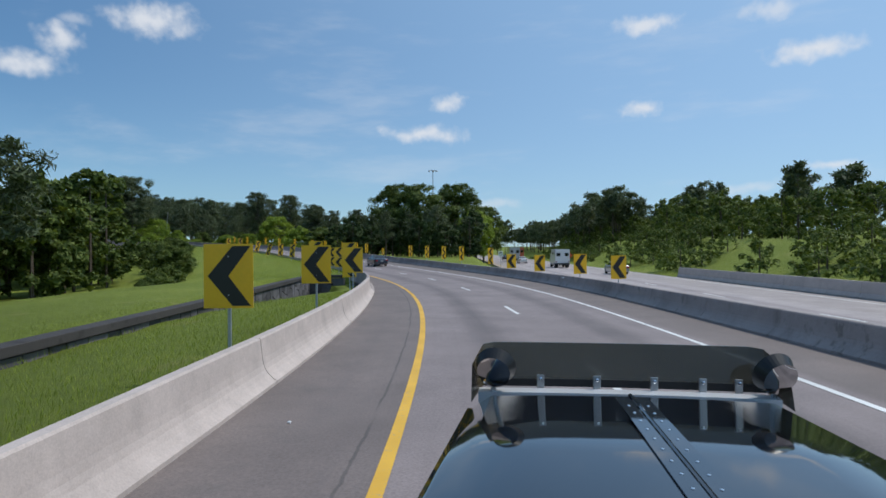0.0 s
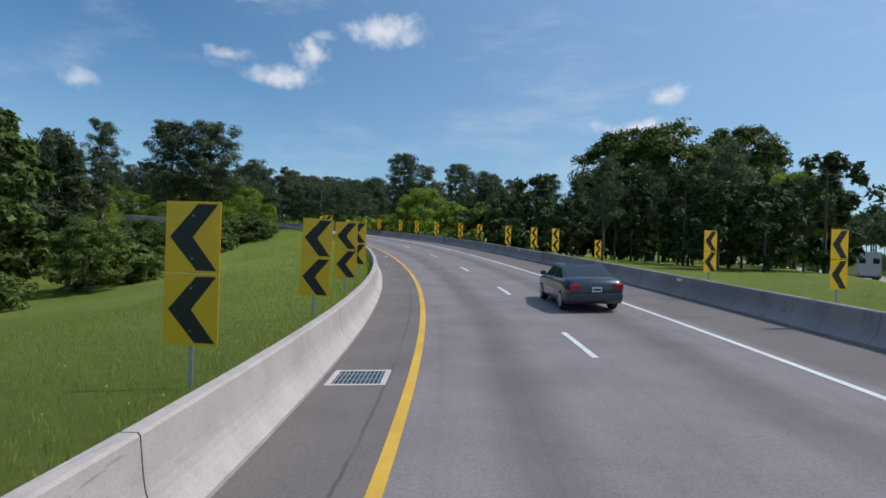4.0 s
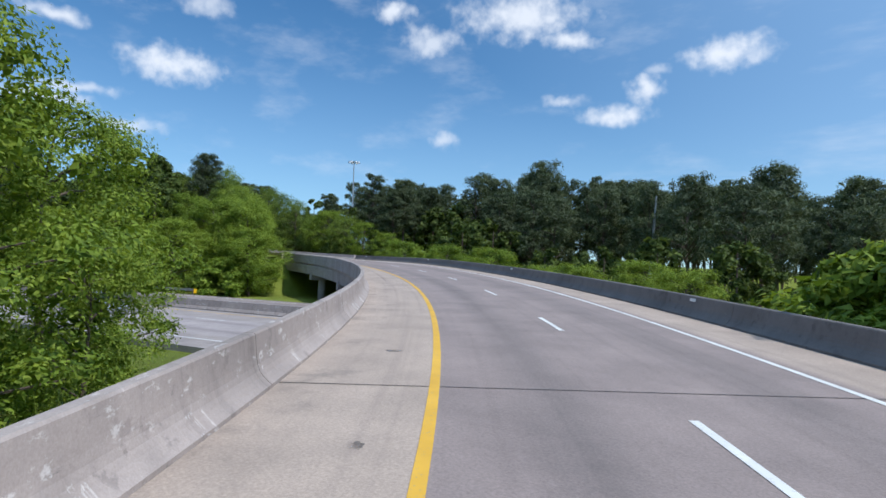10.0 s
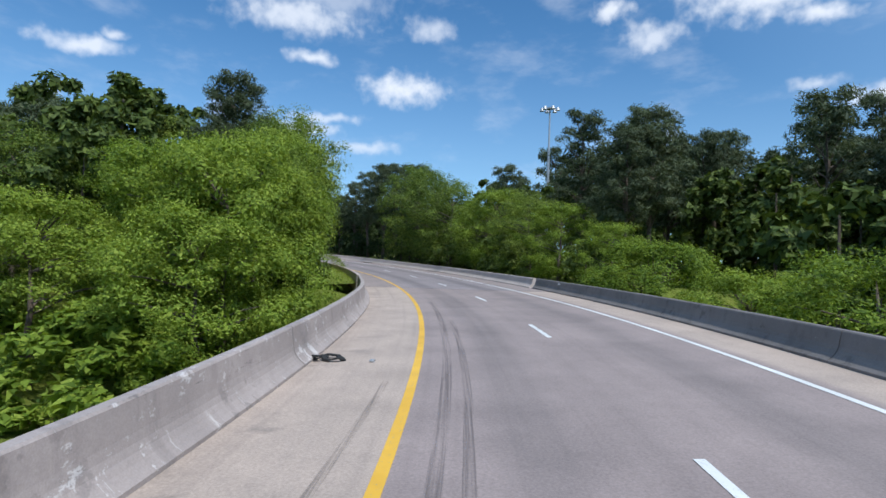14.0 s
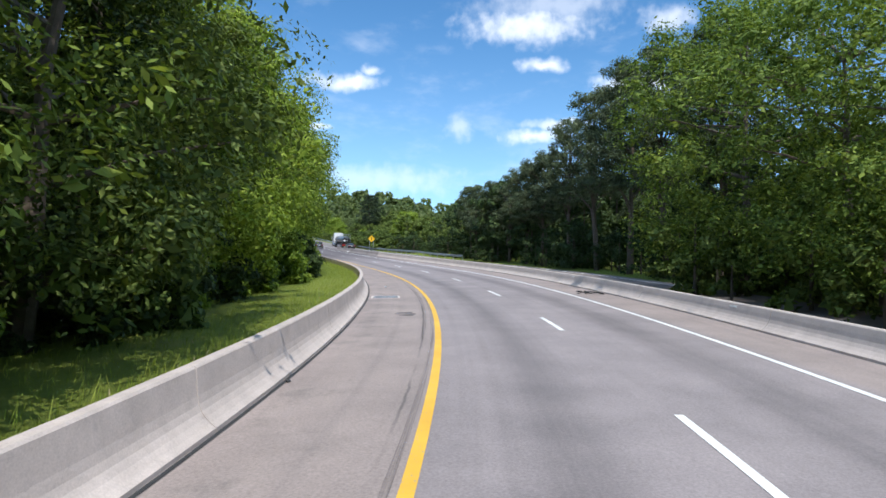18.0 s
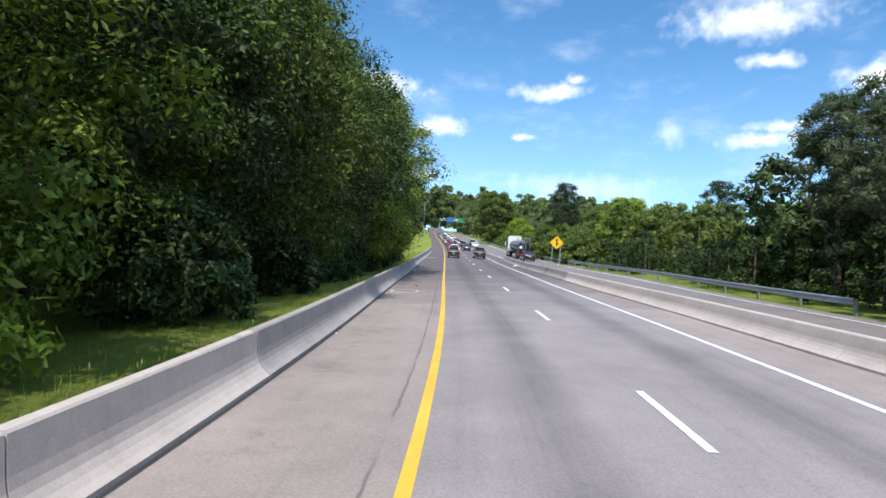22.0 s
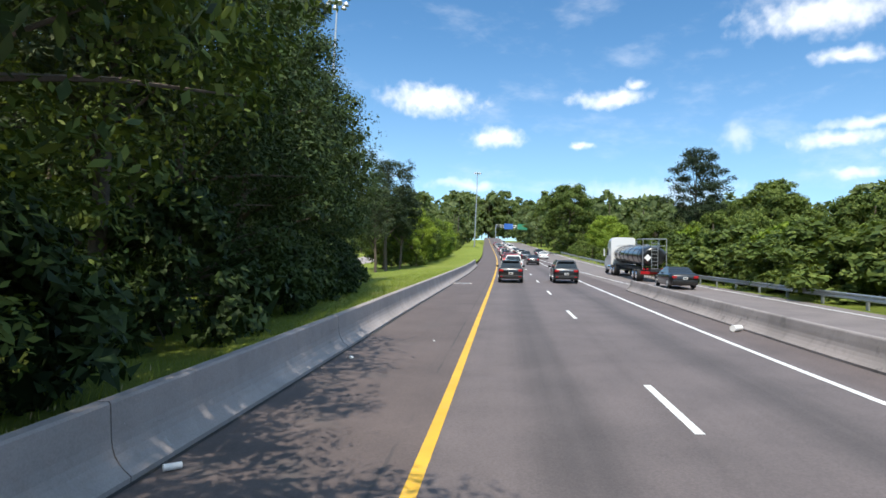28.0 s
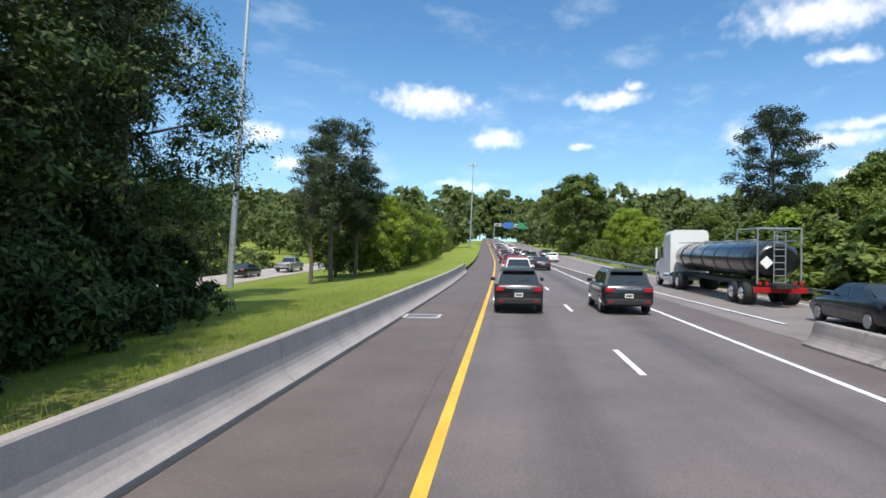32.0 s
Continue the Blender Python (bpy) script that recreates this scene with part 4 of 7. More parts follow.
# beyond the bridge: fresh green thicket on the inside of the curve, pines outside
for key, x, y, top, wide in (("near2", -150.2, 152.1, 8.7, 1.3), ("near2", -156.7, 153.7, 11.1, 1.15), ("near2", -158.2, 148.8, 13.1, 1.2), ("near2", -164.2, 146.4, 13.9, 1.2), ("near", -167.3, 136.9, 14.9, 1.1),
                             ("near2", -155.2, 143.2, 9.5, 1.3), ("near2", -161.2, 137.8, 10.1, 1.3), ("bush", -149.6, 148.1, 4.1, 1.3), ("bush", -156.1, 137.7, 4.9, 1.5), ("near2", -169.4, 130.0, 10.9, 1.2), ("near2", -177.5, 126.1, 11.5, 1.2),
                             ("bush", -163.3, 131.9, 5.5, 1.5), ("bush", -172.5, 123.1, 5.7, 1.5), ("bush", -181.7, 117.2, 6.0, 1.5), ("near", -185.7, 120.3, 14.1, 1.2), ("near2", -192.9, 113.4, 12.7, 1.3), ("near", -174.3, 146.1, 18.0, 1.0),
                             ("pine", -172.3, 150.0, 21.5, 0.9), ("near2", -164.2, 154.4, 14.9, 0.95), ("near", -170.3, 153.0, 17.5, 0.9), ("near", -161.7, 154.8, 13.5, 0.85),
                             ("pine", -167.1, 184.9, 20.7, 1.0), ("pine2", -162.2, 203.8, 22.5, 1.1), ("pine", -146.6, 220.7, 22.1, 1.1), ("pine", -142.8, 247.7, 23.5, 1.1), ("pine2", -155.3, 210.8, 21.5, 1.1), ("pine", -174.0, 195.0, 21.0, 1.0),
                             ("pine2", -149.5, 202.7, 19.0, 1.0), ("pine", -137.8, 211.7, 19.0, 1.0), ("pine", -130.2, 231.7, 20.5, 1.1), ("pine2", -120.3, 223.8, 19.0, 1.1), ("pine", -112.7, 241.9, 21.0, 1.1), ("pine2", -102.8, 234.1, 18.4, 1.1)):
    tree_at(key, x, y, top, None, wide)
for i, (s, u, h, key) in enumerate(((160, 15, 3.4, "oak2"), (172, 17, 2.6, "bush"), (183, 15, 1.4, "near2"), (191, 17, 1.6, "near2"), (200, 16.5, 1.0, "near2"), (208, 17, 0.5, "near2"), (216, 15, 2.2, "near2"), (222, 16, 0.9, "near2"),
                                    (230, 15, 2.6, "near2"), (237, 15.5, 1.8, "near2"), (244, 14.5, 3.4, "near2"), (251, 15, 4.8, "near2"), (258, 14.2, 6.8, "near2"), (265, 14.5, 8.2, "near"), (273, 15, 9.6, "near2"))):
    x, y, z = at(s, u)
    tree_at(key, x, y, z + h, None, 1.35 if h < 4 else 1.25)
for i, (s, u, h, key) in enumerate(((256, 19, 13.0, "pine"), (265.8, 20.5, 16.8, "pine2"), (283, 21.5, 14.0, "pine2"), (280, 15.5, 8.8, "near"), (287, 15.3, 11.6, "near"), (292.5, 15.8, 13.6, "near"), (299, 16.0, 15.4, "near"), (304.5, 18.5, 16.0, "pine"), (310.5, 18.6, 17.0, "pine2"), (315.5, 18.8, 17.2, "pine"), (321, 19.0, 16.6, "pine2"),
                                    (326.5, 19.2, 15.0, "pine2"), (332, 19.0, 12.4, "pine"), (337, 19.5, 12.0, "pine"), (343, 20.0, 11.2, "pine2"), (349, 20.5, 11.0, "pine"), (354, 20, 11, "pine2"), (360, 21.5, 11.2, "pine"), (366, 31, 10.5, "pine"), (374, 34, 10.0, "pine"), (383, 37, 9.4, "pine2"),
                                    (404, 23.3, 9.0, "oak2"), (409, 25.5, 7.4, "oak"), (416, 26, 6.6, "oak"), (424, 27, 7.0, "maple"), (433, 48, 14.8, "pine3"), (457, 25.5, 15.8, "pine3"), (452, 33, 11.2, "oak"), (462, 31, 9.5, "oak"), (440, 25, 6.4, "oak"), (448, 23, 5.6, "bush"), (470, 24, 7.0, "oak"), (431, 21.5, 4.6, "bush2"), (419, 21, 4.4, "bush2"), (411, 20.5, 3.8, "bush2"), (423, 21.5, 4.6, "bush"), (437, 20.5, 4.0, "bush2"), (444, 19.5, 4.2, "bush2"), (533, 19, 18.0, "maple"), (500, 22, 9, "oak2"), (485, 21, 7, "oak2"))):
    x, y, z = at(s, u)
    tree_at(key, x, y, z + h, None, 1.5 if key == "bush2" else 1.1)
# close wall of leaves inside the curve
for i, (s, u, h, key) in enumerate(((160, -9, 6.8, "near2"), (166.5, -10, 6, "near2"), (154, -12.5, 3.6, "near2"), (164, -7.6, 2.4, "near2"), (243, -9.8, 8.5, "near2"), (248, -9.8, 9.5, "near2"), (253, -9.8, 10.5, "near"), (258.5, -8.8, 11.6, "near2"), (264, -8.3, 13, "near"), (270, -8.3, 15.4, "near"), (276, -8.3, 15.4, "near"), (282, -8.3, 15.4, "near4"), (287.5, -10.4, 13, "near4"), (293.5, -10.4, 13.8, "near2"), (300, -11.2, 14.4, "near2"), (306, -11.4, 14.8, "near2"), (312, -11.1, 15, "near"), (318, -10.9, 15, "near"), (324, -10.7, 15.4, "near2"), (330, -10.9, 15.6, "near2"), (336, -10.5, 15.4, "near"), (342, -10.6, 15, "near"), (289, -12.5, 14, "near3"), (295, -13.5, 14, "near3"), (301, -13.5, 14, "near3"), (345, -9.6, 14.5, "near3"), (351, -9.0, 15, "near4"), (357, -9.0, 15.2, "near4"), (363, -8.8, 15.2, "near3"), (348, -10.8, 15, "near3"), (354, -11, 15.6, "near3"), (360, -11, 15.8, "near3"), (366, -8.2, 15.8, "near3"), (372, -6.9, 15.2, "near"), (377.5, -6.8, 15.6, "near3"), (384, -7.6, 15.0, "near4"), (390, -8.8, 14.6, "pine"), (394.5, -9.4, 12.5, "near3"), (400, -9.9, 13.2, "near3"), (404.5, -10.2, 12.4, "near3"), (409, -10.6, 12.0, "near3"), (413.5, -11.4, 11.8, "pine3"), (418.5, -12.3, 11.6, "near3"), (415, -15.5, 12.6, "near3"), (421, -16.5, 11.5, "pine3"), (446.6, -13, 12.8, "pine3"), (450.5, -12, 10, "pine3"), (443, -13.5, 9.5, "pine2"), (455, -15, 9, "oak"), (460, -12, 8, "oak2"), (467, -11.5, 7.6, "oak"), (474, -11, 7.2, "oak2"), (481, -11.5, 7.4, "oak"), (489, -11, 7, "oak2"), (497, -11.5, 7.2, "oak"), (506, -11.5, 7.4, "oak2"), (430, -37, 10, "oak"), (439, -38, 11, "oak"), (449, -37, 10, "near3"), (458, -38, 11, "near3"), (467, -37, 10, "near3"), (426, -20, 11, "pine3"), (424, -27, 12, "pine3"))):
    x, y, z = at(s, u)
    tree_at(key, x, y, z + h, None, 1.15 if key[:4] == "pine" else 1.0)
for i, (s, u, h, key) in enumerate(((283, -8.6, 3.2, "bush3"), (288, -8.8, 3.2, "bush3"), (294, -9.2, 3.4, "bush3"), (300, -9.0, 3.2, "bush3"), (253, -6.4, 2.6, "bush2"), (259, -6.8, 2.4, "bush"), (266, -7.4, 3.2, "bush2"), (272.5, -7.6, 2.6, "bush2"), (278, -7.6, 3.0, "bush"), (285, -8.0, 3.4, "bush2"), (291, -9.4, 3.0, "bush"), (298, -8.6, 3.4, "bush"), (305, -8.2, 3.8, "bush"), (311.5, -7.8, 3.4, "bush3"), (319, -7.6, 3.2, "bush3"), (327, -7.4, 3.6, "bush"), (335, -7.2, 3.0, "bush"), (343, -7.0, 3.4, "bush3"), (352, -6.8, 3.0, "bush3"), (360, -6.8, 2.8, "bush3"), (369, -7.2, 2.8, "bush3"),
                                    (377, -7.0, 3.4, "bush3"), (384, -7.0, 3.8, "bush3"), (391, -7.2, 4.0, "bush3"), (398, -7.8, 3.4, "bush3"), (403, -8.4, 3.2, "bush3"), (407, -8.8, 3.4, "bush3"), (411, -9.4, 3.2, "bush3"), (415.5, -10.4, 3.0, "bush3"), (420, -11.4, 2.8, "bush3"), (404, -11.0, 4.6, "bush3"), (408.5, -12.0, 4.8, "bush3"), (413, -12.8, 4.6, "bush3"), (417.5, -13.6, 4.4, "bush3"),
                                    (365, -9.6, 2.6, "bush3"), (371.5, -9.4, 3.0, "bush3"), (375.5, -11.4, 3.2, "bush3"), (380.5, -12.6, 3.2, "bush3"), (372, -14.2, 3.6, "bush3"), (377, -16.4, 3.8, "bush3"), (383, -16.0, 3.6, "bush3"),
                                    (363.5, -6.3, 2.2, "bush3"), (367, -6.5, 2.4, "bush3"), (373, -6.4, 2.2, "bush3"), (143, -10.4, 2.0, "bush2"), (147.5, -9.4, 2.3, "bush2"), (151.5, -9.6, 2.4, "bush2"), (155, -9.2, 2.2, "bush"),
                                    (100, -19.0, 1.6, "maple"), (106, -20.0, 2.0, "bush2"), (112, -19.0, 1.5, "maple"), (119, -18.5, 1.8, "bush2"), (126, -17.5, 1.0, "bush2"), (132, -16.5, 1.4, "bush2"), (136, -16.5, 1.4, "bush2"), (143, -15.0, 1.6, "bush2"), (148, -12.5, 1.8, "bush2"), (140, -18.0, 1.8, "bush2"), (92, -21.0, 1.0, "bush2"), (84, -22.0, 0.8, "bush2"), (76, -22.5, 0.6, "bush2"), (68, -22.0, 0.2, "bush2"))):
    x, y, z = at(s, u)
    tree_at(key, x, y, z + h, None, 1.25 if s < 200 else 0.9)


# ---------------------------------------------------------------- woods, as one growth each
def in_cutting(x, y):
    """Whether a place lies on the crossing highway or the straight one."""
    n, a = (float(v[0]) for v in local_xy(LOW, x, y))
    h = float(local_xy(HWY, x, y)[0][0])
    return (-38 < n < 3 and -130 < a < 175) or -3 < h < 18


def clear_spots(spots, anywhere=False, side=0):
    """Those of the spots that stand clear of every road."""
    rs, ru, _b = road_coords([q[0] for q in spots], [q[1] for q in spots])
    return [q for q, a, b in zip(spots, rs, ru) if side * b >= 16 * abs(side) and (anywhere or not (-10.0 < b < (17.5 if a > 300 and q[2] > 5 else 12.5)) and not (152 < a < 246 and -32 < b < 14) and not in_cutting(q[0], q[1]))]


def woods(name, spots, material, kind, size, label, clumps=34, per=44, anywhere=False, side=0):
    """Many trees in one growth: (x, y, tip height, spread) each."""
    rng = np.random.default_rng(len(spots) + int(size * 100))
    spots = clear_spots(spots, anywhere, side)
    P, AX, AY = [], [], []
    tv, tf = [], []
    gz = ground_z([q[0] for q in spots], [q[1] for q in spots])
    for (x, y, h, w), z in zip(spots, gz):
        c, r, p, ax, ay = leaves_for(rng, kind, h, w, clumps, per, size * (h / 14) ** 0.8)
        P.append(p + (x, y, z))
        AX.append(ax)
        AY.append(ay)
        b = len(tv)
        rad = h * 0.012 + 0.05
        for k, (zz, rr) in enumerate(((-0.3, rad), (h * 0.85, rad * 0.35))):
            for a in range(5):
                tv.append((x + math.cos(a * 1.257) * rr, y + math.sin(a * 1.257) * rr, z + zz))
        tf += [(b + a, b + (a + 1) % 5, b + 5 + (a + 1) % 5, b + 5 + a) for a in range(5)]
    top = tagged(empty(name), label, "woods", kind="stuff")
    cr = new("crowns", leaves_mesh("crowns", np.concatenate(P), np.concatenate(AX), np.concatenate(AY), material, 3))
    cr.parent = top
    tagged(cr, kind="stuff")
    tagged(mesh_thing("trunks", tv, tf, M_BARK, top), kind="stuff")
    return top


def belt(seed, n, s0, s1, u0, u1, h0, h1, w=0.27):
    rng = random.Random(seed)
    out = []
    for _ in range(n):
        x, y, _z = at(rng.uniform(s0, s1), rng.uniform(u0, u1))
        h = rng.uniform(h0, h1)
        out.append((float(x), float(y), h, h * w * rng.uniform(0.85, 1.2)))
    return out


# how each stretch of land lies
LAND_RAMP = pose(-0.6, 0.0, 0, 0, 0, 4.72)
LAND_INSIDE = pose(-2.3, -0.3, 0, 0, 0, 2.89)
LAND_OUTSIDE = pose(-2.5, -0.4, 0, 0, 0, 2.78)
LAND_BRIDGE = pose(-5.3, -1.6, 0, 0, 0, 1.44)
LAND_PAST = pose(-16.0, -10.7, 0, 0, 0, -2.30)


def field(land, seed, n, x0, x1, y0, y1, h0, h1, w=0.27):
    rng = random.Random(seed)
    out = []
    for _ in range(n):
        h = rng.uniform(h0, h1)
        q = land @ Vector((rng.uniform(x0, x1), rng.uniform(y0, y1), 0.0))
        out.append((q.x, q.y, h, h * w * rng.uniform(0.85, 1.2)))
    return out


woods("woods_inside_dark", belt(1, 70, 70, 150, -75, -27, 10, 16) + field(LAND_INSIDE, 2, 60, -150, -95, 20, 112, 11, 17, 0.3), M_LEAF, "edge", 0.36, "dark broadleaf woods inside the curve", 44, 60)
woods("woods_inside_pine", belt(3, 50, 60, 150, -75, -30, 11, 15, 0.25) + field(LAND_INSIDE, 4, 30, -160, -100, 20, 112, 13, 17, 0.25), M_PINE, "pine", 0.40, "dark pines standing inside the curve", 60, 50)
woods("woods_behind_thicket", belt(6, 70, 250, 420, -42, -15, 11, 16, 0.3), M_LEAF, "edge", 0.30, "dense broadleaf woods behind the roadside thicket", 46, 80, side=-1)
woods("woods_behind_pine", belt(8, 30, 340, 424, -40, -15, 14, 18, 0.24), M_PINE, "pine", 0.40, "tall pines behind the thicket", 60, 50, side=-1)
for i, (x, y, h, w) in enumerate(clear_spots(field(LAND_PAST, 5, 80, -300, -172, 40, 128, 15, 21) + field(LAND_PAST, 7, 60, -300, -178, 40, 125, 20, 26), False, -1)):
    tree_at(("pine4", "pine6", "pine5")[i % 3], x, y, float(ground_z([x], [y])[0]) + h)
for i, (x, y, h, w) in enumerate(clear_spots(field(LAND_BRIDGE, 9, 85, -170, -98, 215, 330, 17, 24, 0.25) + field(LAND_BRIDGE, 41, 50, -98, -20, 215, 330, 12, 17, 0.25) + field(LAND_OUTSIDE, 10, 46, -62, 0, 150, 215, 12, 16, 0.25) + belt(38, 40, 212, 300, 30, 55, 15, 19, 0.22) + belt(39, 24, 172, 212, 30, 60, 11, 14, 0.24) + belt(11, 34, 100, 150, 17, 45, 7, 10, 0.3))):
    tree_at(("pine4", "pine5", "pine6")[i % 3], x, y, float(ground_z([x], [y])[0]) + h)
woods("woods_outside_green", belt(13, 46, 240, 300, 19, 60, 9, 14, 0.32) + belt(21, 30, 160, 240, 22, 40, 5, 8, 0.35), M_LEAF, "edge", 0.42, "mixed green woods outside the curve", 40, 50)
woods("woods_outside_dark", belt(12, 36, 98, 150, 15, 40, 5, 8.5, 0.34), M_LEAF_D, "edge", 0.42, "woods outside the curve, leaf colour darkened for their shaded side", 40, 50)
woods("woods_highway_pine", field(LAND_RAMP, 14, 70, 50, 130, 60, 210, 9, 13, 0.28) + field(LAND_RAMP, 44, 110, 44, 130, 210, 420, 13, 18, 0.28) + field(LAND_RAMP, 40, 60, 36, 47, 150, 420, 10, 14, 0.34) + field(LAND_RAMP, 24, 60, -40, 30, 330, 480, 18, 24, 0.25), M_PINE, "pine", 0.62, "dark pine woods along the straight highway", 44, 28)
woods("woods_highway_green", field(LAND_RAMP, 15, 120, 42, 76, 15, 260, 4.5, 9, 0.40), M_LEAF, "edge", 0.38, "green brush and trees along the straight highway", 40, 52)
woods("woods_merge_pine", belt(16, 40, 310, 346, 26, 75, 9, 12.5, 0.28) + belt(36, 30, 346, 420, 45, 90, 10, 14, 0.26), M_PINE, "pine", 0.38, "dark pines beside the merging road", 50, 40)
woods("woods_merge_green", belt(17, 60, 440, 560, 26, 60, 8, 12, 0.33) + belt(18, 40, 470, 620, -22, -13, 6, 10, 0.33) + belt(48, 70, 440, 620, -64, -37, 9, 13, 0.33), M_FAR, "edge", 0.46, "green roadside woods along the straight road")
woods("woods_beside_merge", belt(27, 34, 366, 400, 21.5, 42, 4.5, 8, 0.42) + belt(37, 50, 400, 470, 21.5, 50, 4.5, 7.5, 0.42), M_LEAF, "edge", 0.27, "dense green roadside thicket behind the guardrail", 46, 76)
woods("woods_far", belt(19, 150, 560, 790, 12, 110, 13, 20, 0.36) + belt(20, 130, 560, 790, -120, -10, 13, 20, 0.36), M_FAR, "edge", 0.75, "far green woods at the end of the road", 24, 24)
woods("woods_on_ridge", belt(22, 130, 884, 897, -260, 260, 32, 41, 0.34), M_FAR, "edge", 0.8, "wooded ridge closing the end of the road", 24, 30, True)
woods("low_brush", belt(23, 140, 395, 560, 18, 24, 2.0, 3.8, 0.6) + field(LAND_RAMP, 25, 190, 27, 46, 15, 240, 1.4, 3.8, 0.7) + belt(26, 80, 236, 300, 12.8, 19, 2.0, 4.5, 0.55) + belt(28, 46, 458, 560, -15, -11, 2, 4, 0.6), M_LEAF, "bush", 0.47, "low green brush along the verge", 22, 40)
woods("shaded_brush", belt(46, 60, 296, 400, 18.3, 22.5, 2.4, 4.4, 0.6), M_LEAF_D, "bush", 0.25, "brush below the pines, leaf colour darkened for their shade", 28, 80)
woods("woods_beside_pines", belt(43, 46, 296, 366, 20.5, 36, 7, 11, 0.4), M_LEAF_D, "edge", 0.28, "woods beside the tall pines, leaf colour darkened for their shade", 56, 72)

# ---------------------------------------------------------------- the straight highway beside the ramp, and the one under the bridge
M_PALE = road_material("pale_highway_pavement", (0.40, 0.39, 0.38), (0.36, 0.35, 0.33), (0.27, 0.26, 0.26))
M_MERGE = road_material("merging_lane_pavement", (0.22, 0.212, 0.21), (0.20, 0.19, 0.182), (0.14, 0.135, 0.135))
M_DARKWALL = concrete_material("dark_retaining_wall", (0.17, 0.17, 0.165), (0.035, 0.035, 0.035), 0.9)
M_PANEL = concrete_material("wall_panel", (0.105, 0.112, 0.122), (0.028, 0.028, 0.03), 0.9, 0.66, 0.45)
M_COPING = concrete_material("sooty_coping", (0.06, 0.06, 0.058), (0.015, 0.015, 0.015), 0.8)


def flat_road(name, m, x0, x1, y0, y1, material, label):
    n = max(2, int((y1 - y0) / 6))
    v, uv, f = [], [], []
    for i in range(n + 1):
        y = y0 + (y1 - y0) * i / n
        for x, z in ((x0, 0), (x1, 0), (x1, -0.4), (x0, -0.4)):
            v.append(m @ Vector((x, y, z)))
            uv.append((y, x - x0 - 3.5 if z == 0 else x))
    for i in range(n):
        for j in range(4):
            k = (j + 1) % 4
            f.append((i * 4 + j, i * 4 + k, i * 4 + 4 + k, i * 4 + 4 + j))
    f += [(0, 3, 2, 1), (n * 4, n * 4 + 1, n * 4 + 2, n * 4 + 3)]
    return tagged(mesh_thing(name, v, f, material, None, uv), label, "road", kind="structure")


def flat_stripe(parent, m, x, y0, y1, w, material, name="stripe"):
    v = [m @ Vector(q) for q in ((x - w / 2, y0, 0.008), (x + w / 2, y0, 0.008), (x + w / 2, y1, 0.008), (x - w / 2, y1, 0.008))]
    return mesh_thing(name, v, [(0, 1, 2, 3)], material, parent)


flat_road("road_straight", HWY, 0.2, 15.4, 0, 900, M_PALE, "pale straight highway pavement beside the ramp")
hm = tagged(empty("straight_markings"), "white lines on the straight highway", "road marking", kind="structure")
flat_stripe(hm, HWY, 0.9, 165, 900, 0.15, M_YELLOW)
flat_stripe(hm, HWY, 14.4, 0, 900, 0.15, M_WHITE)
for i in range(40):
    for x in (5.2, 9.0):
        flat_stripe(hm, HWY, x, 40 + i * 12.2, 43 + i * 12.2, 0.13, M_WHITE, "dash")

flat_road("road_under_far", LOW, -15.2, -0.4, -95, 260, M_MAIN, "grey highway lanes crossing under the bridge")
flat_road("road_under_near", LOW, -31.5, -16.0, -95, 260, M_PALE, "pale near lanes of the highway under the bridge")
lm = tagged(empty("under_markings"), "white lines on the crossing highway", "road marking", kind="structure")
for x, mt in ((-2.2, M_WHITE), (-13.9, M_YELLOW), (-17.4, M_YELLOW), (-29.3, M_WHITE)):
    flat_stripe(lm, LOW, x, -95, 260, 0.16, mt)
for i in range(28):
    for x in (-6.1, -10.0, -21.4, -25.3):
        flat_stripe(lm, LOW, x, -90 + i * 12.2, -87 + i * 12.2, 0.14, M_WHITE, "dash")


def straight_wall(name, m, x, y0, y1, hgt, material, label, seg=8.0):
    top = tagged(empty(name), label, "barrier", kind="structure")
    prof = [(-0.30, -0.3), (-0.30, 0.07), (-0.17, 0.30), (-0.09, hgt), (0.09, hgt), (0.17, 0.30), (0.30, 0.07), (0.30, -0.3)]
    y = y0
    while y < y1 - 0.1:
        e = min(y + seg, y1)
        v = [m @ Vector((x + a, q, h)) for q in (y + 0.01, e - 0.01) for a, h in prof]
        uv = [(q, a + h) for q in (y, e) for a, h in prof]
        f = [(j, (j + 1) % 8, 8 + (j + 1) % 8, 8 + j) for j in range(8)] + [tuple(range(7, -1, -1)), tuple(range(8, 16))]
        mesh_thing("barrier_segment", v, f, material, top, uv)
        y = e
    return top


straight_wall("wall_median_under", LOW, -15.6, -90, 200, 0.85, M_BARRIER_OLD, "weathered concrete median wall of the crossing highway")
straight_wall("wall_straight_side", HWY, 16.0, 20, 152, 0.95, M_BARRIER, "pale concrete wall along the straight highway's edge")


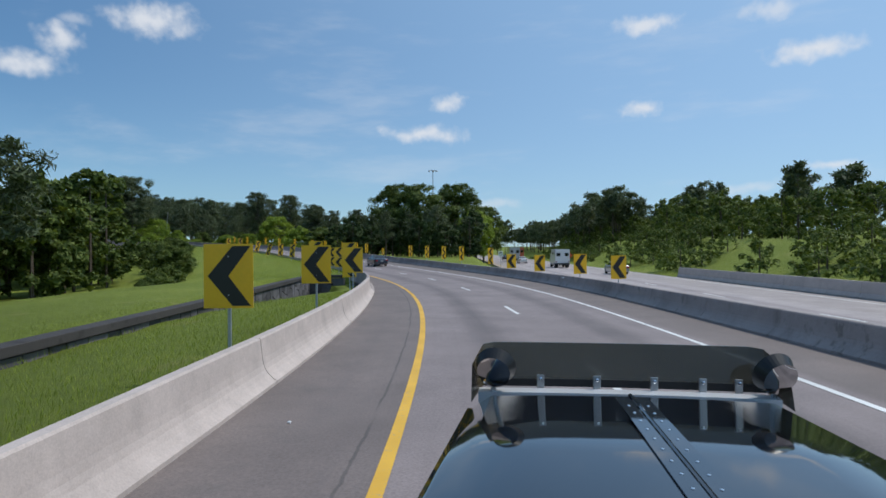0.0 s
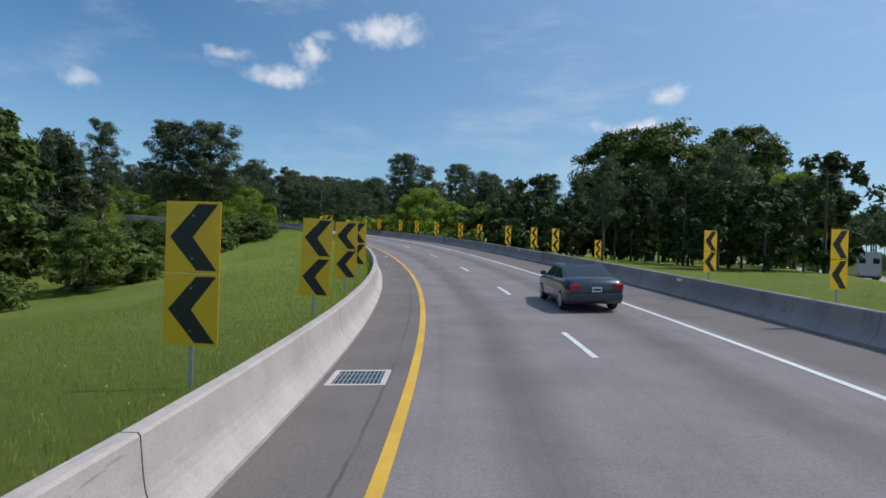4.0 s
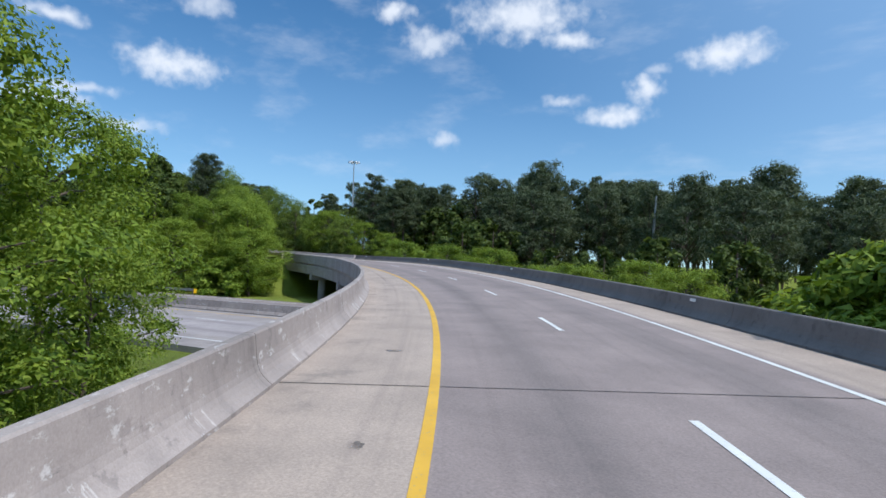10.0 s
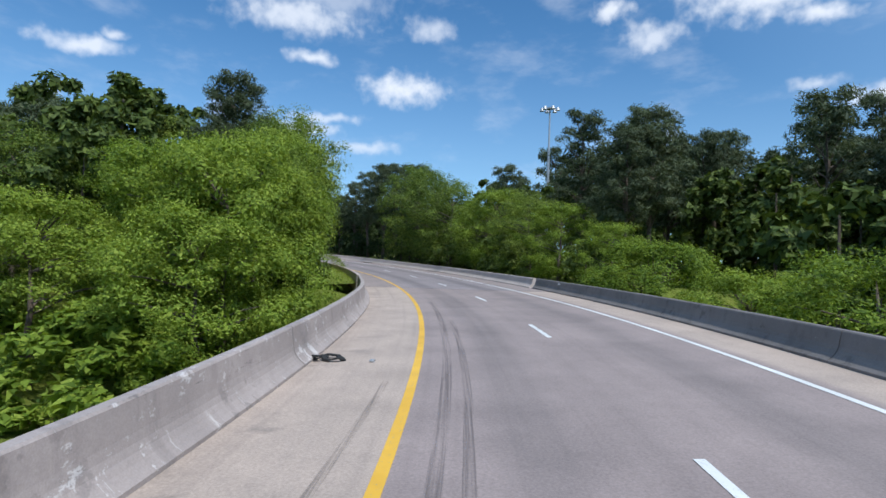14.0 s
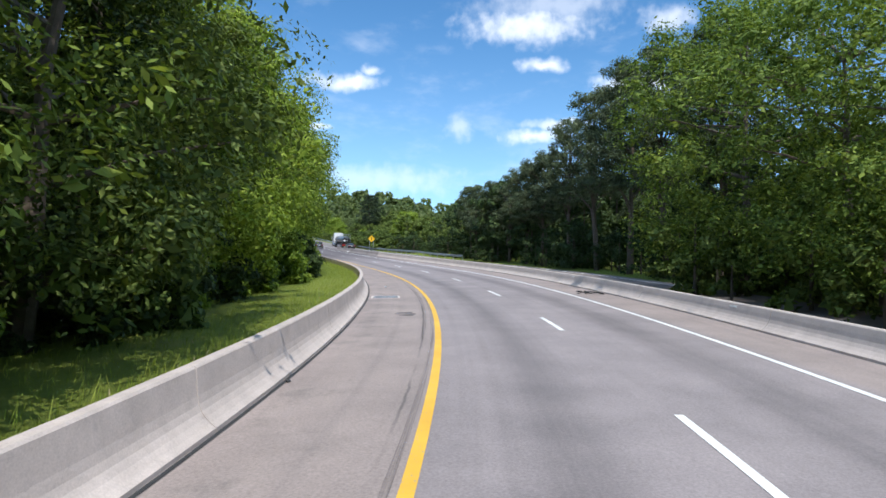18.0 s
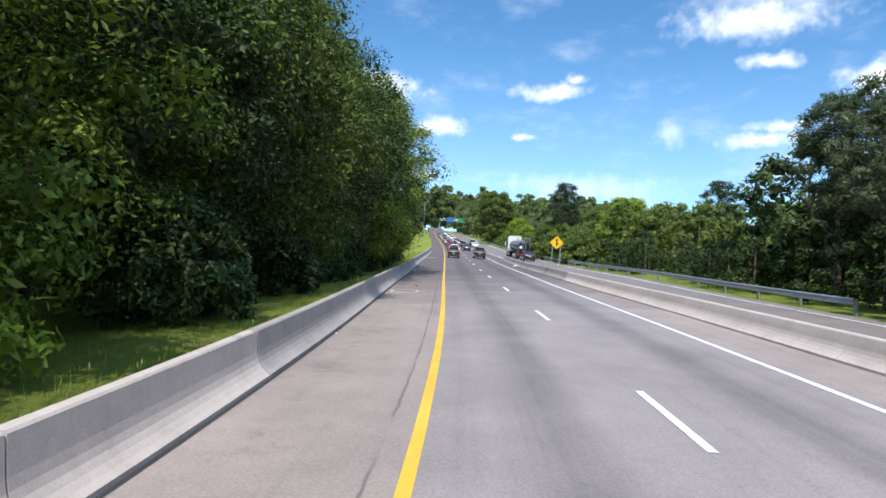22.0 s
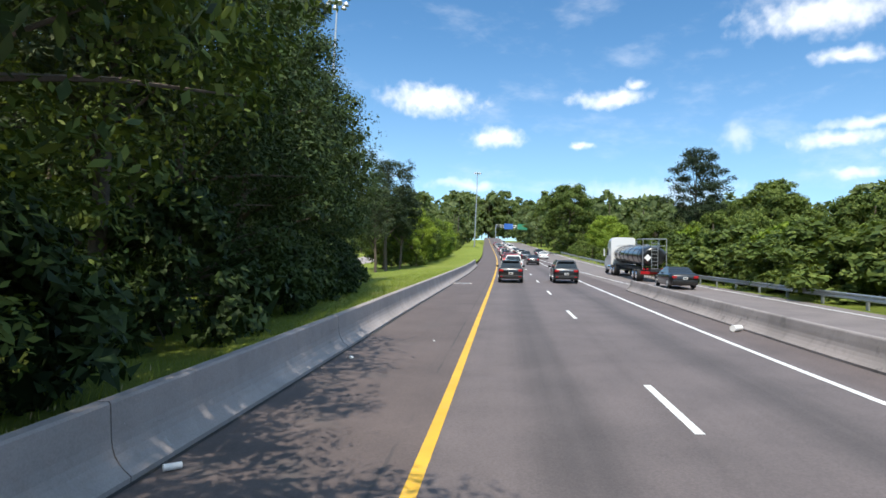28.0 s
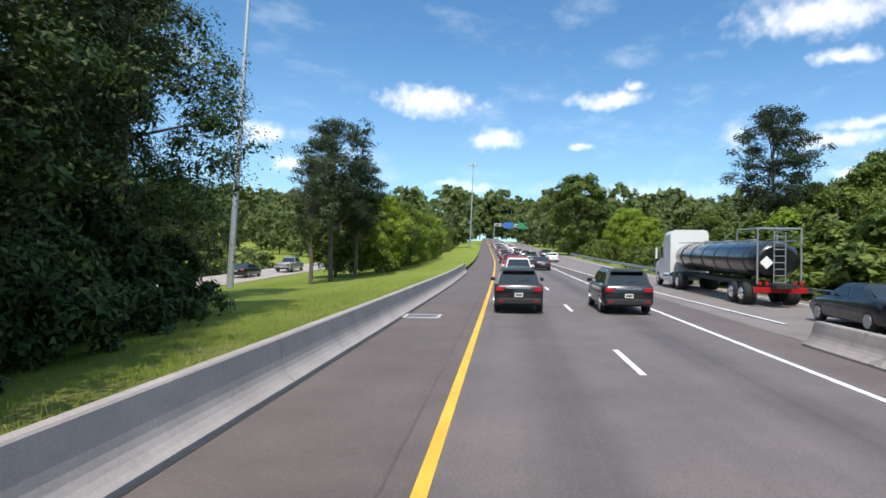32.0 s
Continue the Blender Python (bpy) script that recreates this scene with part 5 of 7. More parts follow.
def guardrail(name, place, n, step, label, side=1):
    """W-beam rail on posts; place(i) gives the frame of post i, rail facing local +x times side."""
    top = tagged(empty(name), label, "guardrail", "guardrails along the roads")
    prof = [(0.0, 0.44), (0.05, 0.47), (0.05, 0.52), (0.0, 0.56), (0.0, 0.62), (0.05, 0.66), (0.05, 0.71), (0.0, 0.75)]
    bm = bmesh.new()
    box(bm, -side * 0.09, 0, 0.30, 0.10, 0.14, 0.86)
    pm = bpy.data.meshes.new("post")
    bm.to_mesh(pm)
    bm.free()
    pm.materials.append(M_STEEL)
    for i in range(n):
        o = new("post", pm)
        o.parent = top
        o.matrix_world = place(i)
    for i in range(n - 1):
        a, b = place(i), place(i + 1)
        v = [q @ Vector((side * x + dx, 0, z)) for q in (a, b) for dx in (0.0, -side * 0.012) for x, z in prof]
        k = len(prof)
        f = [(j, j + 1, 2 * k + j + 1, 2 * k + j) for j in range(k - 1)] + [(k + j, 3 * k + j, 3 * k + j + 1, k + j + 1) for j in range(k - 1)]
        f += [(k - 1, 2 * k - 1, 4 * k - 1, 3 * k - 1), (0, 2 * k, 3 * k, k)]
        mesh_thing("rail", v, f, M_STEEL, top)
    return top


def place_low(i):
    return LOW @ pose(0.2, 1.5 + i * 3.8, -0.05, 0, 0, 0)


rail_low = guardrail("guardrail", place_low, 24, 3.8, "galvanised steel guardrail ending before the bridge thicket", -1)
bm = bmesh.new()
box(bm, 0, 0, 0, 0.5, 0.05, 0.55, 0.01)
pd = part("end_marker", bm, M_SIGN, rail_low, "yellow striped end plate")
pd.matrix_world = LOW @ pose(0.1, 0.9, 0.45, 0, 0, 0)
guardrail("guardrail", lambda i: on_road(352 + i * 3.8, 16.9 + 0.0 * i, -0.12), 48, 3.8, "long galvanised guardrail beside the merging lane", -1)
# merging road on the far side of the divider
sweep("road_merge_lane", lambda s: [(right_edge(s) + 0.47 if s < 419 else right_edge(s) + 0.31, -0.02 - 0.02 * (s < 419)), (12.0, -0.03), (16.3, -0.04), (16.3, -0.5), (right_edge(s) + 0.47, -0.5)], 262, 700, 2.0, M_MERGE)
tagged(bpy.data.objects["road_merge_lane"], "pale merging lane beyond the divider wall", "road", kind="structure")
mg = tagged(empty("merge_markings"), "white edge line of the merging lane", "road marking", kind="structure")
sweep("stripe", lambda s: [(float(np.interp(s, [419, 520], [10.4, 7.4])), 0.008), (float(np.interp(s, [419, 520], [10.55, 7.55])), 0.008)], 421, 520, 3.0, M_WHITE, mg, closed=False)
sweep("stripe", lambda s: [(15.2, -0.022), (15.35, -0.022)], 300, 700, 3.0, M_WHITE, mg, closed=False)

# ---------------------------------------------------------------- sunken yard and retaining wall beside the ramp
def retaining_wall():
    top = tagged(empty("retaining_wall"), "dark retaining wall of irregular stone-like panels with sooty coping", "wall", kind="structure")
    pts = [(-11.4, 7.0), (-12.4, 14.0), (-13.9, 23.9), (-15.7, 34.7), (-17.6, 45.6), (-19.4, 56.1), (-16.1, 56.6)]
    tz, bz = -2.2, -7.6
    rng = random.Random(5)
    for k in range(len(pts) - 1):
        a, b = Vector((*pts[k], 0)), Vector((*pts[k + 1], 0))
        d = (b - a).normalized()
        n = Vector((d.y, -d.x, 0))                # towards the ramp
        L = (b - a).length
        m = Matrix(((d.x, n.x, 0, a.x), (d.y, n.y, 0, a.y), (0, 0, 1, 0), (0, 0, 0, 1)))
        bm = bmesh.new()
        box(bm, L / 2, -0.22, (tz + bz) / 2 - 0.2, L + 0.1, 0.36, tz - bz - 0.3)
        bm.transform(m)
        part("core", bm, M_DARKWALL, top)
        bm = bmesh.new()
        box(bm, L / 2, -0.12, tz - 0.13, L + 0.16, 0.62, 0.28, 0.03)
        bm.transform(m)
        part("coping", bm, M_COPING, top, "soot-black concrete coping")
        # uneven panels, wedge-cut like big stones
        cols = max(1, int(L / 0.95))
        xs = [L * i / cols for i in range(cols + 1)]
        def seam(i, z):
            return xs[i] + (0.13 * math.sin(2.3 * z + 1.9 * i) if 0 < i < cols else 0.0)

        for i in range(cols):
            z, first, tilt = tz - 0.29, True, 0.0
            while z > bz + 0.2:
                hgt = rng.uniform(0.55, 1.35)
                if first and i % 2:
                    hgt *= 0.6
                first = False
                z2, t2 = max(z - hgt, bz), rng.choice((-1, 1)) * rng.uniform(0.04, 0.2)
                zt, zb, mid = (z + tilt, z - tilt), (z2 + t2, z2 - t2), (z + z2) / 2
                q = [(seam(i, zt[0]) + 0.011, zt[0] - 0.011), (seam(i + 1, zt[1]) - 0.011, zt[1] - 0.011), (seam(i + 1, mid) - 0.011, mid),
                     (seam(i + 1, zb[1]) - 0.011, zb[1] + 0.011), (seam(i, zb[0]) + 0.011, zb[0] + 0.011), (seam(i, mid) + 0.011, mid)]
                tilt = t2
                o = rng.uniform(0.03, 0.07)
                c = [sum(p[0] for p in q) / 6, sum(p[1] for p in q) / 6]
                v = [m @ Vector((x, -0.05, zz)) for x, zz in q] + [m @ Vector((x + (c[0] - x) * 0.06, o, zz + (c[1] - zz) * 0.06)) for x, zz in q]
                f = [tuple(range(6, 12))] + [(e, (e + 1) % 6, (e + 1) % 6 + 6, e + 6) for e in range(6)]
                mesh_thing("panel", v, f, M_PANEL, top, [(p[0], p[1]) for p in q] * 2)
                z = z2
    return top


retaining_wall()
bm = bmesh.new()
for u0, u1, s0, s1, z0, z1 in ((-2.4, 10.0, 36.5, 37.3, -7.6, -3.0), (-2.4, 10.0, 57.3, 58.0, -7.6, -3.0)):
    vs = [Vector(at(s, u)) for s, u in ((s0, u0), (s0, u1), (s1, u1), (s1, u0))]
    lo = [bm.verts.new((v.x, v.y, z0)) for v in vs]
    hi = [bm.verts.new((v.x, v.y, z1)) for v in vs]
    bm.faces.new(lo[::-1])
    bm.faces.new(hi)
    for i in range(4):
        bm.faces.new((lo[i], lo[(i + 1) % 4], hi[(i + 1) % 4], hi[i]))
tagged(part("wall_culvert_abutment", bm, M_DARKWALL), "dark concrete abutments under the ramp", "wall", kind="structure")

# bridge girders and piers
gd = tagged(empty("bridge_structure"), "concrete girders and round piers carrying the deck", "bridge", kind="structure")
for u in (-2.6, 0.6, 3.8, 7.0, 9.6):
    sweep("girder", lambda s: [(u - 0.25, -0.5), (u + 0.25, -0.5), (u + 0.25, -1.7), (u - 0.25, -1.7)], 152, 250, 4.0, M_BARRIER_OLD, gd)
for s in (172, 194, 214, 233):
    bm = bmesh.new()
    a, b = at(s, -3.0, -1.75), at(s, 9.8, -1.75)
    d = Vector(b) - Vector(a)
    box(bm, 0, 0, 0, d.length, 1.1, 0.9, 0.03, None)
    bm.transform(Matrix.Translation((Vector(a) + Vector(b)) / 2 - Vector((0, 0, 0.42))) @ Euler((0, 0, math.atan2(d.y, d.x))).to_matrix().to_4x4())
    part("pier_cap", bm, M_BARRIER_OLD, gd)
    for u in (-1.4, 3.4, 8.2):
        p = at(s, u, -2.3)
        bm = bmesh.new()
        tube(bm, (p[0], p[1], p[2]), (p[0], p[1], -1.6), 0.5, None, 20)
        part("pier", bm, M_BARRIER_OLD, gd)
for s in (151.8, 250.6):
    bm = bmesh.new()
    vs = [Vector(at(q, u)) for q, u in ((s - 0.5, -3.2), (s - 0.5, 10.0), (s + 0.5, 10.0), (s + 0.5, -3.2))]
    lo, hi = [bm.verts.new((v.x, v.y, -2.0)) for v in vs], [bm.verts.new((v.x, v.y, v.z - 0.52)) for v in vs]
    bm.faces.new(lo[::-1])
    bm.faces.new(hi)
    for i in range(4):
        bm.faces.new((lo[i], lo[(i + 1) % 4], hi[(i + 1) % 4], hi[i]))
    part("abutment", bm, M_BARRIER_OLD, gd)
# dark sealed joints across the pavement
jt = tagged(empty("pavement_joints"), "dark sealed joints across the pavement", "road joint", kind="structure")
for s, skew, u0, u1 in ((58.6, 0.0, -1.5, 9.2), (150.9, 0.02, -2.5, 9.4), (160.9, 0.0, -2.6, 9.2), (188.2, -0.1, -2.3, -0.35), (205.0, -0.1, -2.5, -0.7), (251.3, -0.5, -2.3, 9.0)):
    sweep_u = [u0 + i * (u1 - u0) / 6 for i in range(7)]
    v = [at(s + u * skew + e, u, 0.006) for u in sweep_u for e in (-0.016, 0.016)]
    mesh_thing("joint", v, [(2 * i, 2 * i + 2, 2 * i + 3, 2 * i + 1) for i in range(6)], M_TAR, jt)


# ---------------------------------------------------------------- chevron signs
def chevron_outline(w, h):
    t = w * 0.40
    return [(-w * 0.42, 0.0), (w * 0.08, h * 0.5), (w * 0.08 + t * 0.92, h * 0.5), (-w * 0.42 + t * 1.05, 0.0), (w * 0.08 + t * 0.92, -h * 0.5), (w * 0.08, -h * 0.5)]


SIGN_MODELS = {}


def chevron_sign(panels, w, h, lift):
    """A post with one or two stacked plates; the base stands at the origin, the face looks along -y."""
    top = empty("chevron_sign")
    bm = bmesh.new()
    box(bm, 0, 0.04, (lift + h * panels) / 2 - 0.4, 0.06, 0.035, lift + h * panels + 0.7, 0.004)
    part("post", bm, M_STEEL, top, "galvanised steel post")
    for k in range(panels):
        zc = lift + h * (k + 0.5) + 0.015 * k
        bm = bmesh.new()
        box(bm, 0, 0, zc, w, 0.012, h, 0.003)
        pl = part("panel", bm, M_SIGN, top)
        bm = bmesh.new()
        o = chevron_outline(w, h * 0.93)
        f0 = [bm.verts.new((x, -0.0095, zc + z)) for x, z in o]
        f1 = [bm.verts.new((x, -0.0068, zc + z)) for x, z in o]
        for a, b, c, d in ((0, 1, 2, 3), (0, 3, 4, 5)):
            bm.faces.new((f0[a], f0[b], f0[c], f0[d]))
        for i in range(6):
            j = (i + 1) % 6
            bm.faces.new((f0[i], f1[i], f1[j], f0[j]))
        bmesh.ops.recalc_face_normals(bm, faces=bm.faces)
        part("chevron", bm, M_BLACK, pl, "black chevron arrow")
        for dz in (-0.3 * h, 0.3 * h):
            bm = bmesh.new()
            tube(bm, (0, -0.013, zc + dz), (0, -0.005, zc + dz), 0.012, None, 8)
            part("bolt", bm, M_STEEL, pl)
    return top


def put_sign(kind, s, u, h_mid, lean=0.0, turn=0.0, label="yellow chevron sign with black arrow on steel post"):
    panels, w, h = kind
    base = float(ground_z([at(s, u)[0]], [at(s, u)[1]])[0])
    lift = float(at(s, u, h_mid)[2]) - base - panels * h / 2
    key = (kind, round(lift, 1))
    m = on_road(s, u) @ pose(0, 0, 0, 0, lean, 0) @ pose(0, 0, 0, 0, 0, turn)
    m.translation = (*at(s, u)[:2], base)
    if key in SIGN_MODELS:
        ob = copy_thing(SIGN_MODELS[key], m)
    else:
        ob = SIGN_MODELS[key] = chevron_sign(panels, w, h, lift)
        ob.matrix_world = m
    return tagged(ob, label, "road sign", "chevron signs along the curve")


ONE, TWO, TWO_S, ONE_R = (1, 0.88, 1.15), (2, 0.80, 1.0), (2, 0.60, 0.76), (1, 0.95, 1.2)
for s, u in ((10.6, -3.25), (18.1, -3.2), (27.2, -2.95)):
    put_sign(ONE, s, u, 2.03, 0, 2)
for s, u, mid, lean in ((35.3, -3.45, 1.98, -1), (35.4, -5.4, 2.1, 0), (62.3, -3.1, 2.06, 0), (69.5, -3.0, 2.04, 0), (76.8, -2.9, 1.95, 2), (82.8, -2.8, 1.92, 0), (90.0, -2.9, 1.92, 0), (105.7, -3.12, 1.76, 3), (120.9, -3.2, 1.72, 15), (135.6, -3.35, 1.74, 4)):
    put_sign(TWO, s, u, mid, lean, -4, "yellow double chevron sign leaning on its steel post" if lean > 4 else "yellow double chevron sign on steel post")
put_sign(TWO, 97.4, -3.45, 2.0, 6, -20, "yellow double chevron sign leaning on its steel post")
put_sign(TWO, 127.3, -3.9, 1.97, 2, -17)
put_sign(TWO, 112.4, -3.8, 1.56, 17, -52, "yellow double chevron sign twisted edge-on on its post")
for s, mid in ((29.6, 1.4), (35.0, 1.38), (42.4, 1.25), (48.9, 1.22)):
    put_sign(ONE_R, s, 10.4, mid, 0, 16)
for s in (55.0, 63.9, 70.1, 76.3, 82.8, 101.4, 105.8, 111.9, 119.7, 125.5, 133.3, 140.2, 146.2, 154.3, 159.9):
    put_sign(TWO_S, s, 10.6, 1.60 if s < 60 else 1.76, 0, 18)
put_sign((2, 0.45, 0.5), 94.3, 10.6, 1.42, 0, 18)


# ---------------------------------------------------------------- other signs, masts, poles
def mast(x, y, top_z, lamps, label, name="high_mast_light"):
    z = float(ground_z([x], [y])[0])
    ob = empty(name, pose(x, y, z))
    h = top_z - z
    bm = bmesh.new()
    tube(bm, (0, 0, -0.2), (0, 0, h * 0.5), 0.26, 0.18, 12, False)
    tube(bm, (0, 0, h * 0.5), (0, 0, h), 0.18, 0.10, 12)
    part("pole", bm, M_STEEL, ob)
    if lamps:
        bm = bmesh.new()
        bmesh.ops.create_cone(bm, cap_ends=True, segments=16, radius1=0.55, radius2=0.55, depth=0.12, matrix=Matrix.Translation((0, 0, h - 0.1)))
        part("ring", bm, M_STEEL, ob)
        for k in range(lamps):
            a = k * 2 * math.pi / lamps
            bm = bmesh.new()
            tube(bm, (0, 0, h - 0.1), (math.cos(a) * 0.9, math.sin(a) * 0.9, h - 0.1), 0.04, None, 6)
            bmesh.ops.create_cone(bm, cap_ends=True, segments=12, radius1=0.34, radius2=0.20, depth=0.4, matrix=Matrix.Translation((math.cos(a) * 1.05, math.sin(a) * 1.05, h - 0.2)))
            part("luminaire", bm, M_STEEL, ob, "round floodlight head")
    return tagged(ob, label, "light mast", "light masts")


mast(-196.2, 187.0, 28.5, 6, "tall steel high-mast light above the pines")
mast(-22.1, 170.4, 23.3, 4, "tall steel high-mast light above the trees")
mast(-325.3, 73.7, 43.5, 6, "very tall steel high-mast light behind the trees")
mast(-449.3, 15.0, 49.3, 6, "far high-mast light over the woods")
p = mast(-119.3, 195.4, 14.4, 0, "leaning bare steel pole beyond the parapet", "steel_pole")
p.matrix_world = p.matrix_world @ pose(0, 0, 0, 0, 2, 0) @ pose(0, 0, 0, -1.0, 1.5, 0)


def merge_sign():
    ob = empty("merge_sign", on_road(383.5, 10.4, -0.3, 0))
    for x in (-0.38, 0.38):
        bm = bmesh.new()
        box(bm, x, 0.05, 1.4, 0.06, 0.05, 3.0, 0.004)
        part("post", bm, M_STEEL, ob, "square steel post")
    bm = bmesh.new()
    box(bm, 0, 0, 3.15, 0.92, 0.014, 0.92, 0.04, Euler((0, radians(45), 0)).to_matrix().to_4x4())
    pl = part("panel", bm, M_SIGN, ob)
    bm = bmesh.new()

    def poly(*pts):
        f = [bm.verts.new((x * 0.8, -0.0105, 3.15 + z * 0.8)) for x, z in pts]
        bm.faces.new(f)
    poly((-0.06, -0.46), (0.06, -0.46), (0.06, 0.22), (-0.06, 0.22))
    poly((-0.19, 0.20), (0.19, 0.20), (0.0, 0.50))
    poly((0.06, -0.12), (0.19, -0.30), (0.26, -0.26), (0.06, 0.04))
    part("symbol", bm, M_BLACK, pl, "black merge arrow")
    return tagged(ob, "yellow diamond merge sign on two steel posts", "road sign")


merge_sign()
M_WHITESIGN = plain("white_sign_sheet", (0.75, 0.75, 0.73), 0.4, 0, 0.06, 3)
M_GREENSIGN = plain("green_sign_sheet", (0.03, 0.22, 0.12), 0.4, 0, 0.1, 3)
M_BLUESIGN = plain("blue_sign_sheet", (0.03, 0.12, 0.40), 0.4, 0, 0.1, 3)


def small_sign(x, y, z, w, h, lift, material, turn, label, name="road_sign"):
    ob = empty(name, pose(x, y, z, 0, 0, turn))
    bm = bmesh.new()
    box(bm, 0, 0.03, lift / 2 + h / 2 - 0.2, 0.06, 0.04, lift + h + 0.4, 0.004)
    part("post", bm, M_STEEL, ob)
    bm = bmesh.new()
    box(bm, 0, 0, lift + h / 2, w, 0.012, h, 0.003)
    pl = part("panel", bm, material, ob)
    return ob, pl


ob, pl = small_sign(-1.4, 82.1, -2.92, 0.6, 0.75, 2.1, M_WHITESIGN, 8, "")
bm = bmesh.new()
bmesh.ops.create_circle(bm, cap_ends=True, segments=24, radius=0.24, matrix=Matrix.Translation((0, -0.009, 2.5)) @ Matrix.Rotation(radians(90), 4, "X"))
part("ring", bm, M_BLACK, pl, "black prohibition ring")
bm = bmesh.new()
bmesh.ops.create_circle(bm, cap_ends=True, segments=24, radius=0.19, matrix=Matrix.Translation((0, -0.012, 2.5)) @ Matrix.Rotation(radians(90), 4, "X"))
part("ring_field", bm, M_WHITESIGN, pl)
txt = bpy.data.curves.new("letter", "FONT")
txt.body, txt.size, txt.align_x, txt.align_y, txt.extrude = "P", 0.32, "CENTER", "CENTER", 0.001
txt.materials.append(M_BLACK)
lt = new("letter", txt)
lt.parent = pl
lt.matrix_basis = pose(0, -0.015, 2.5, 90, 0, 0)
tagged(ob, "white no-parking sign on a thin post in the gore", "road sign")
ob, pl = small_sign(-0.0, 175.6, -2.77, 0.75, 0.75, 2.2, M_SIGN, 0, "")
pl.matrix_basis = Matrix.Translation((0, 0, 2.58)) @ Matrix.Rotation(radians(45), 4, "Y") @ Matrix.Translation((0, 0, -2.58))
tagged(ob, "small yellow warning diamond beside the straight highway", "road sign")
# orange work notice on the brush slope
ob, pl = small_sign(12.3, 129.4, -2.67, 1.1, 1.1, 1.0, plain("orange_sheet", (0.75, 0.12, 0.03), 0.5, 0, 0.1, 3), 0, "")
pl.matrix_basis = Matrix.Translation((0, 0, 1.55)) @ Matrix.Rotation(radians(45), 4, "Y") @ Matrix.Translation((0, 0, -1.55))
tagged(ob, "orange road-work diamond sign on the brushy slope", "road sign")
# overhead guide signs far down the road
g = empty("gantry", on_road(640, 7, 0))
for x in (-5.0, 15.0):
    bm = bmesh.new()
    tube(bm, (x, 0, -0.5), (x, 0, 8.6), 0.22, 0.18, 10)
    part("post", bm, M_STEEL, g)
bm = bmesh.new()
for z in (7.6, 8.5):
    tube(bm, (-5.0, 0, z), (15.0, 0, z), 0.10, None, 8)
for i in range(11):
    tube(bm, (-5 + i * 2, 0, 7.6), (-4 + i * 2, 0, 8.5), 0.05, None, 5)
part("truss", bm, M_STEEL, g)
for x, w, mt in ((0.5, 3.8, M_BLUESIGN), (6.5, 4.2, M_GREENSIGN)):
    bm = bmesh.new()
    box(bm, x, -0.25, 8.0, w, 0.05, 2.4, 0.02)
    part("panel", bm, mt, g)
tagged(g, "steel sign gantry with blue and green panels over the far lanes", "gantry")

# ---------------------------------------------------------------- vehicles
def car_paint(name, color, metal=0.3):
    k = Nodes(name, 0.28, metal, 0.6)
    k.bsdf.inputs["Coat Weight"].default_value = 0.7
    k.bsdf.inputs["Coat Roughness"].default_value = 0.06
    dust = k.step(k.noise(1.6, 5), 0.45, 0.8, 0.0, 0.07)
    return k.done(k.mix(dust, color, (0.32, 0.30, 0.27)))


P_BLACK = car_paint("black_car_paint", (0.006, 0.0065, 0.008), 0.1)
P_DARK = car_paint("dark_blue_grey_paint", (0.02, 0.028, 0.042))
P_WHITE = car_paint("white_car_paint", (0.72, 0.72, 0.71), 0.0)
P_SILVER = car_paint("silver_car_paint", (0.38, 0.39, 0.40), 0.6)
P_RED = car_paint("red_car_paint", (0.38, 0.02, 0.025))
P_TEAL = car_paint("dark_teal_paint", (0.02, 0.06, 0.07))
P_ORANGE = car_paint("orange_red_paint", (0.42, 0.09, 0.03), 0.0)
M_RUBBER = plain("tyre_rubber", (0.018, 0.018, 0.018), 0.85, 0, 0.3, 8)
M_RIM = plain("wheel_alloy", (0.42, 0.43, 0.44), 0.35, 0.8, 0.15, 8)
M_CHROME = plain("chrome", (0.75, 0.76, 0.78), 0.12, 1.0, 0.05, 6)
M_TRIM = plain("black_trim", (0.02, 0.02, 0.021), 0.55, 0, 0.2, 6)
M_PLATE = plain("plate_white", (0.6, 0.6, 0.58), 0.5, 0, 0.05, 6)


def lamp_red():
    k = Nodes("tail_lamp_red", 0.15)
    return k.done((0.35, 0.012, 0.015))


def brake_glow():
    k = Nodes("brake_lamp_lit", 0.2)
    k.bsdf.inputs["Emission Color"].default_value = (1.0, 0.06, 0.04, 1)
    k.bsdf.inputs["Emission Strength"].default_value = 1.4
    return k.done((0.5, 0.02, 0.02))


M_RED, M_BRAKE = lamp_red(), brake_glow()


def car_glass():
    k = Nodes("car_glass", 0.04, 0.0, 0.8)
    return k.done((0.012, 0.015, 0.017))


M_GLASS = car_glass()
M_HEAD = plain("head_lamp", (0.7, 0.72, 0.74), 0.1, 0.2, 0.05, 4)


def loft(bm, rings):
    """Rings of equal count joined into a closed skin."""
    vs = [[bm.verts.new(p) for p in r] for r in rings]
    n = len(vs[0])
    for a, b in zip(vs, vs[1:]):
        for i in range(n):
            bm.faces.new((a[i], a[(i + 1) % n], b[(i + 1) % n], b[i]))
    bm.faces.new(vs[0][::-1])
    bm.faces.new(vs[-1])
    bmesh.ops.recalc_face_normals(bm, faces=bm.faces)
    return vs


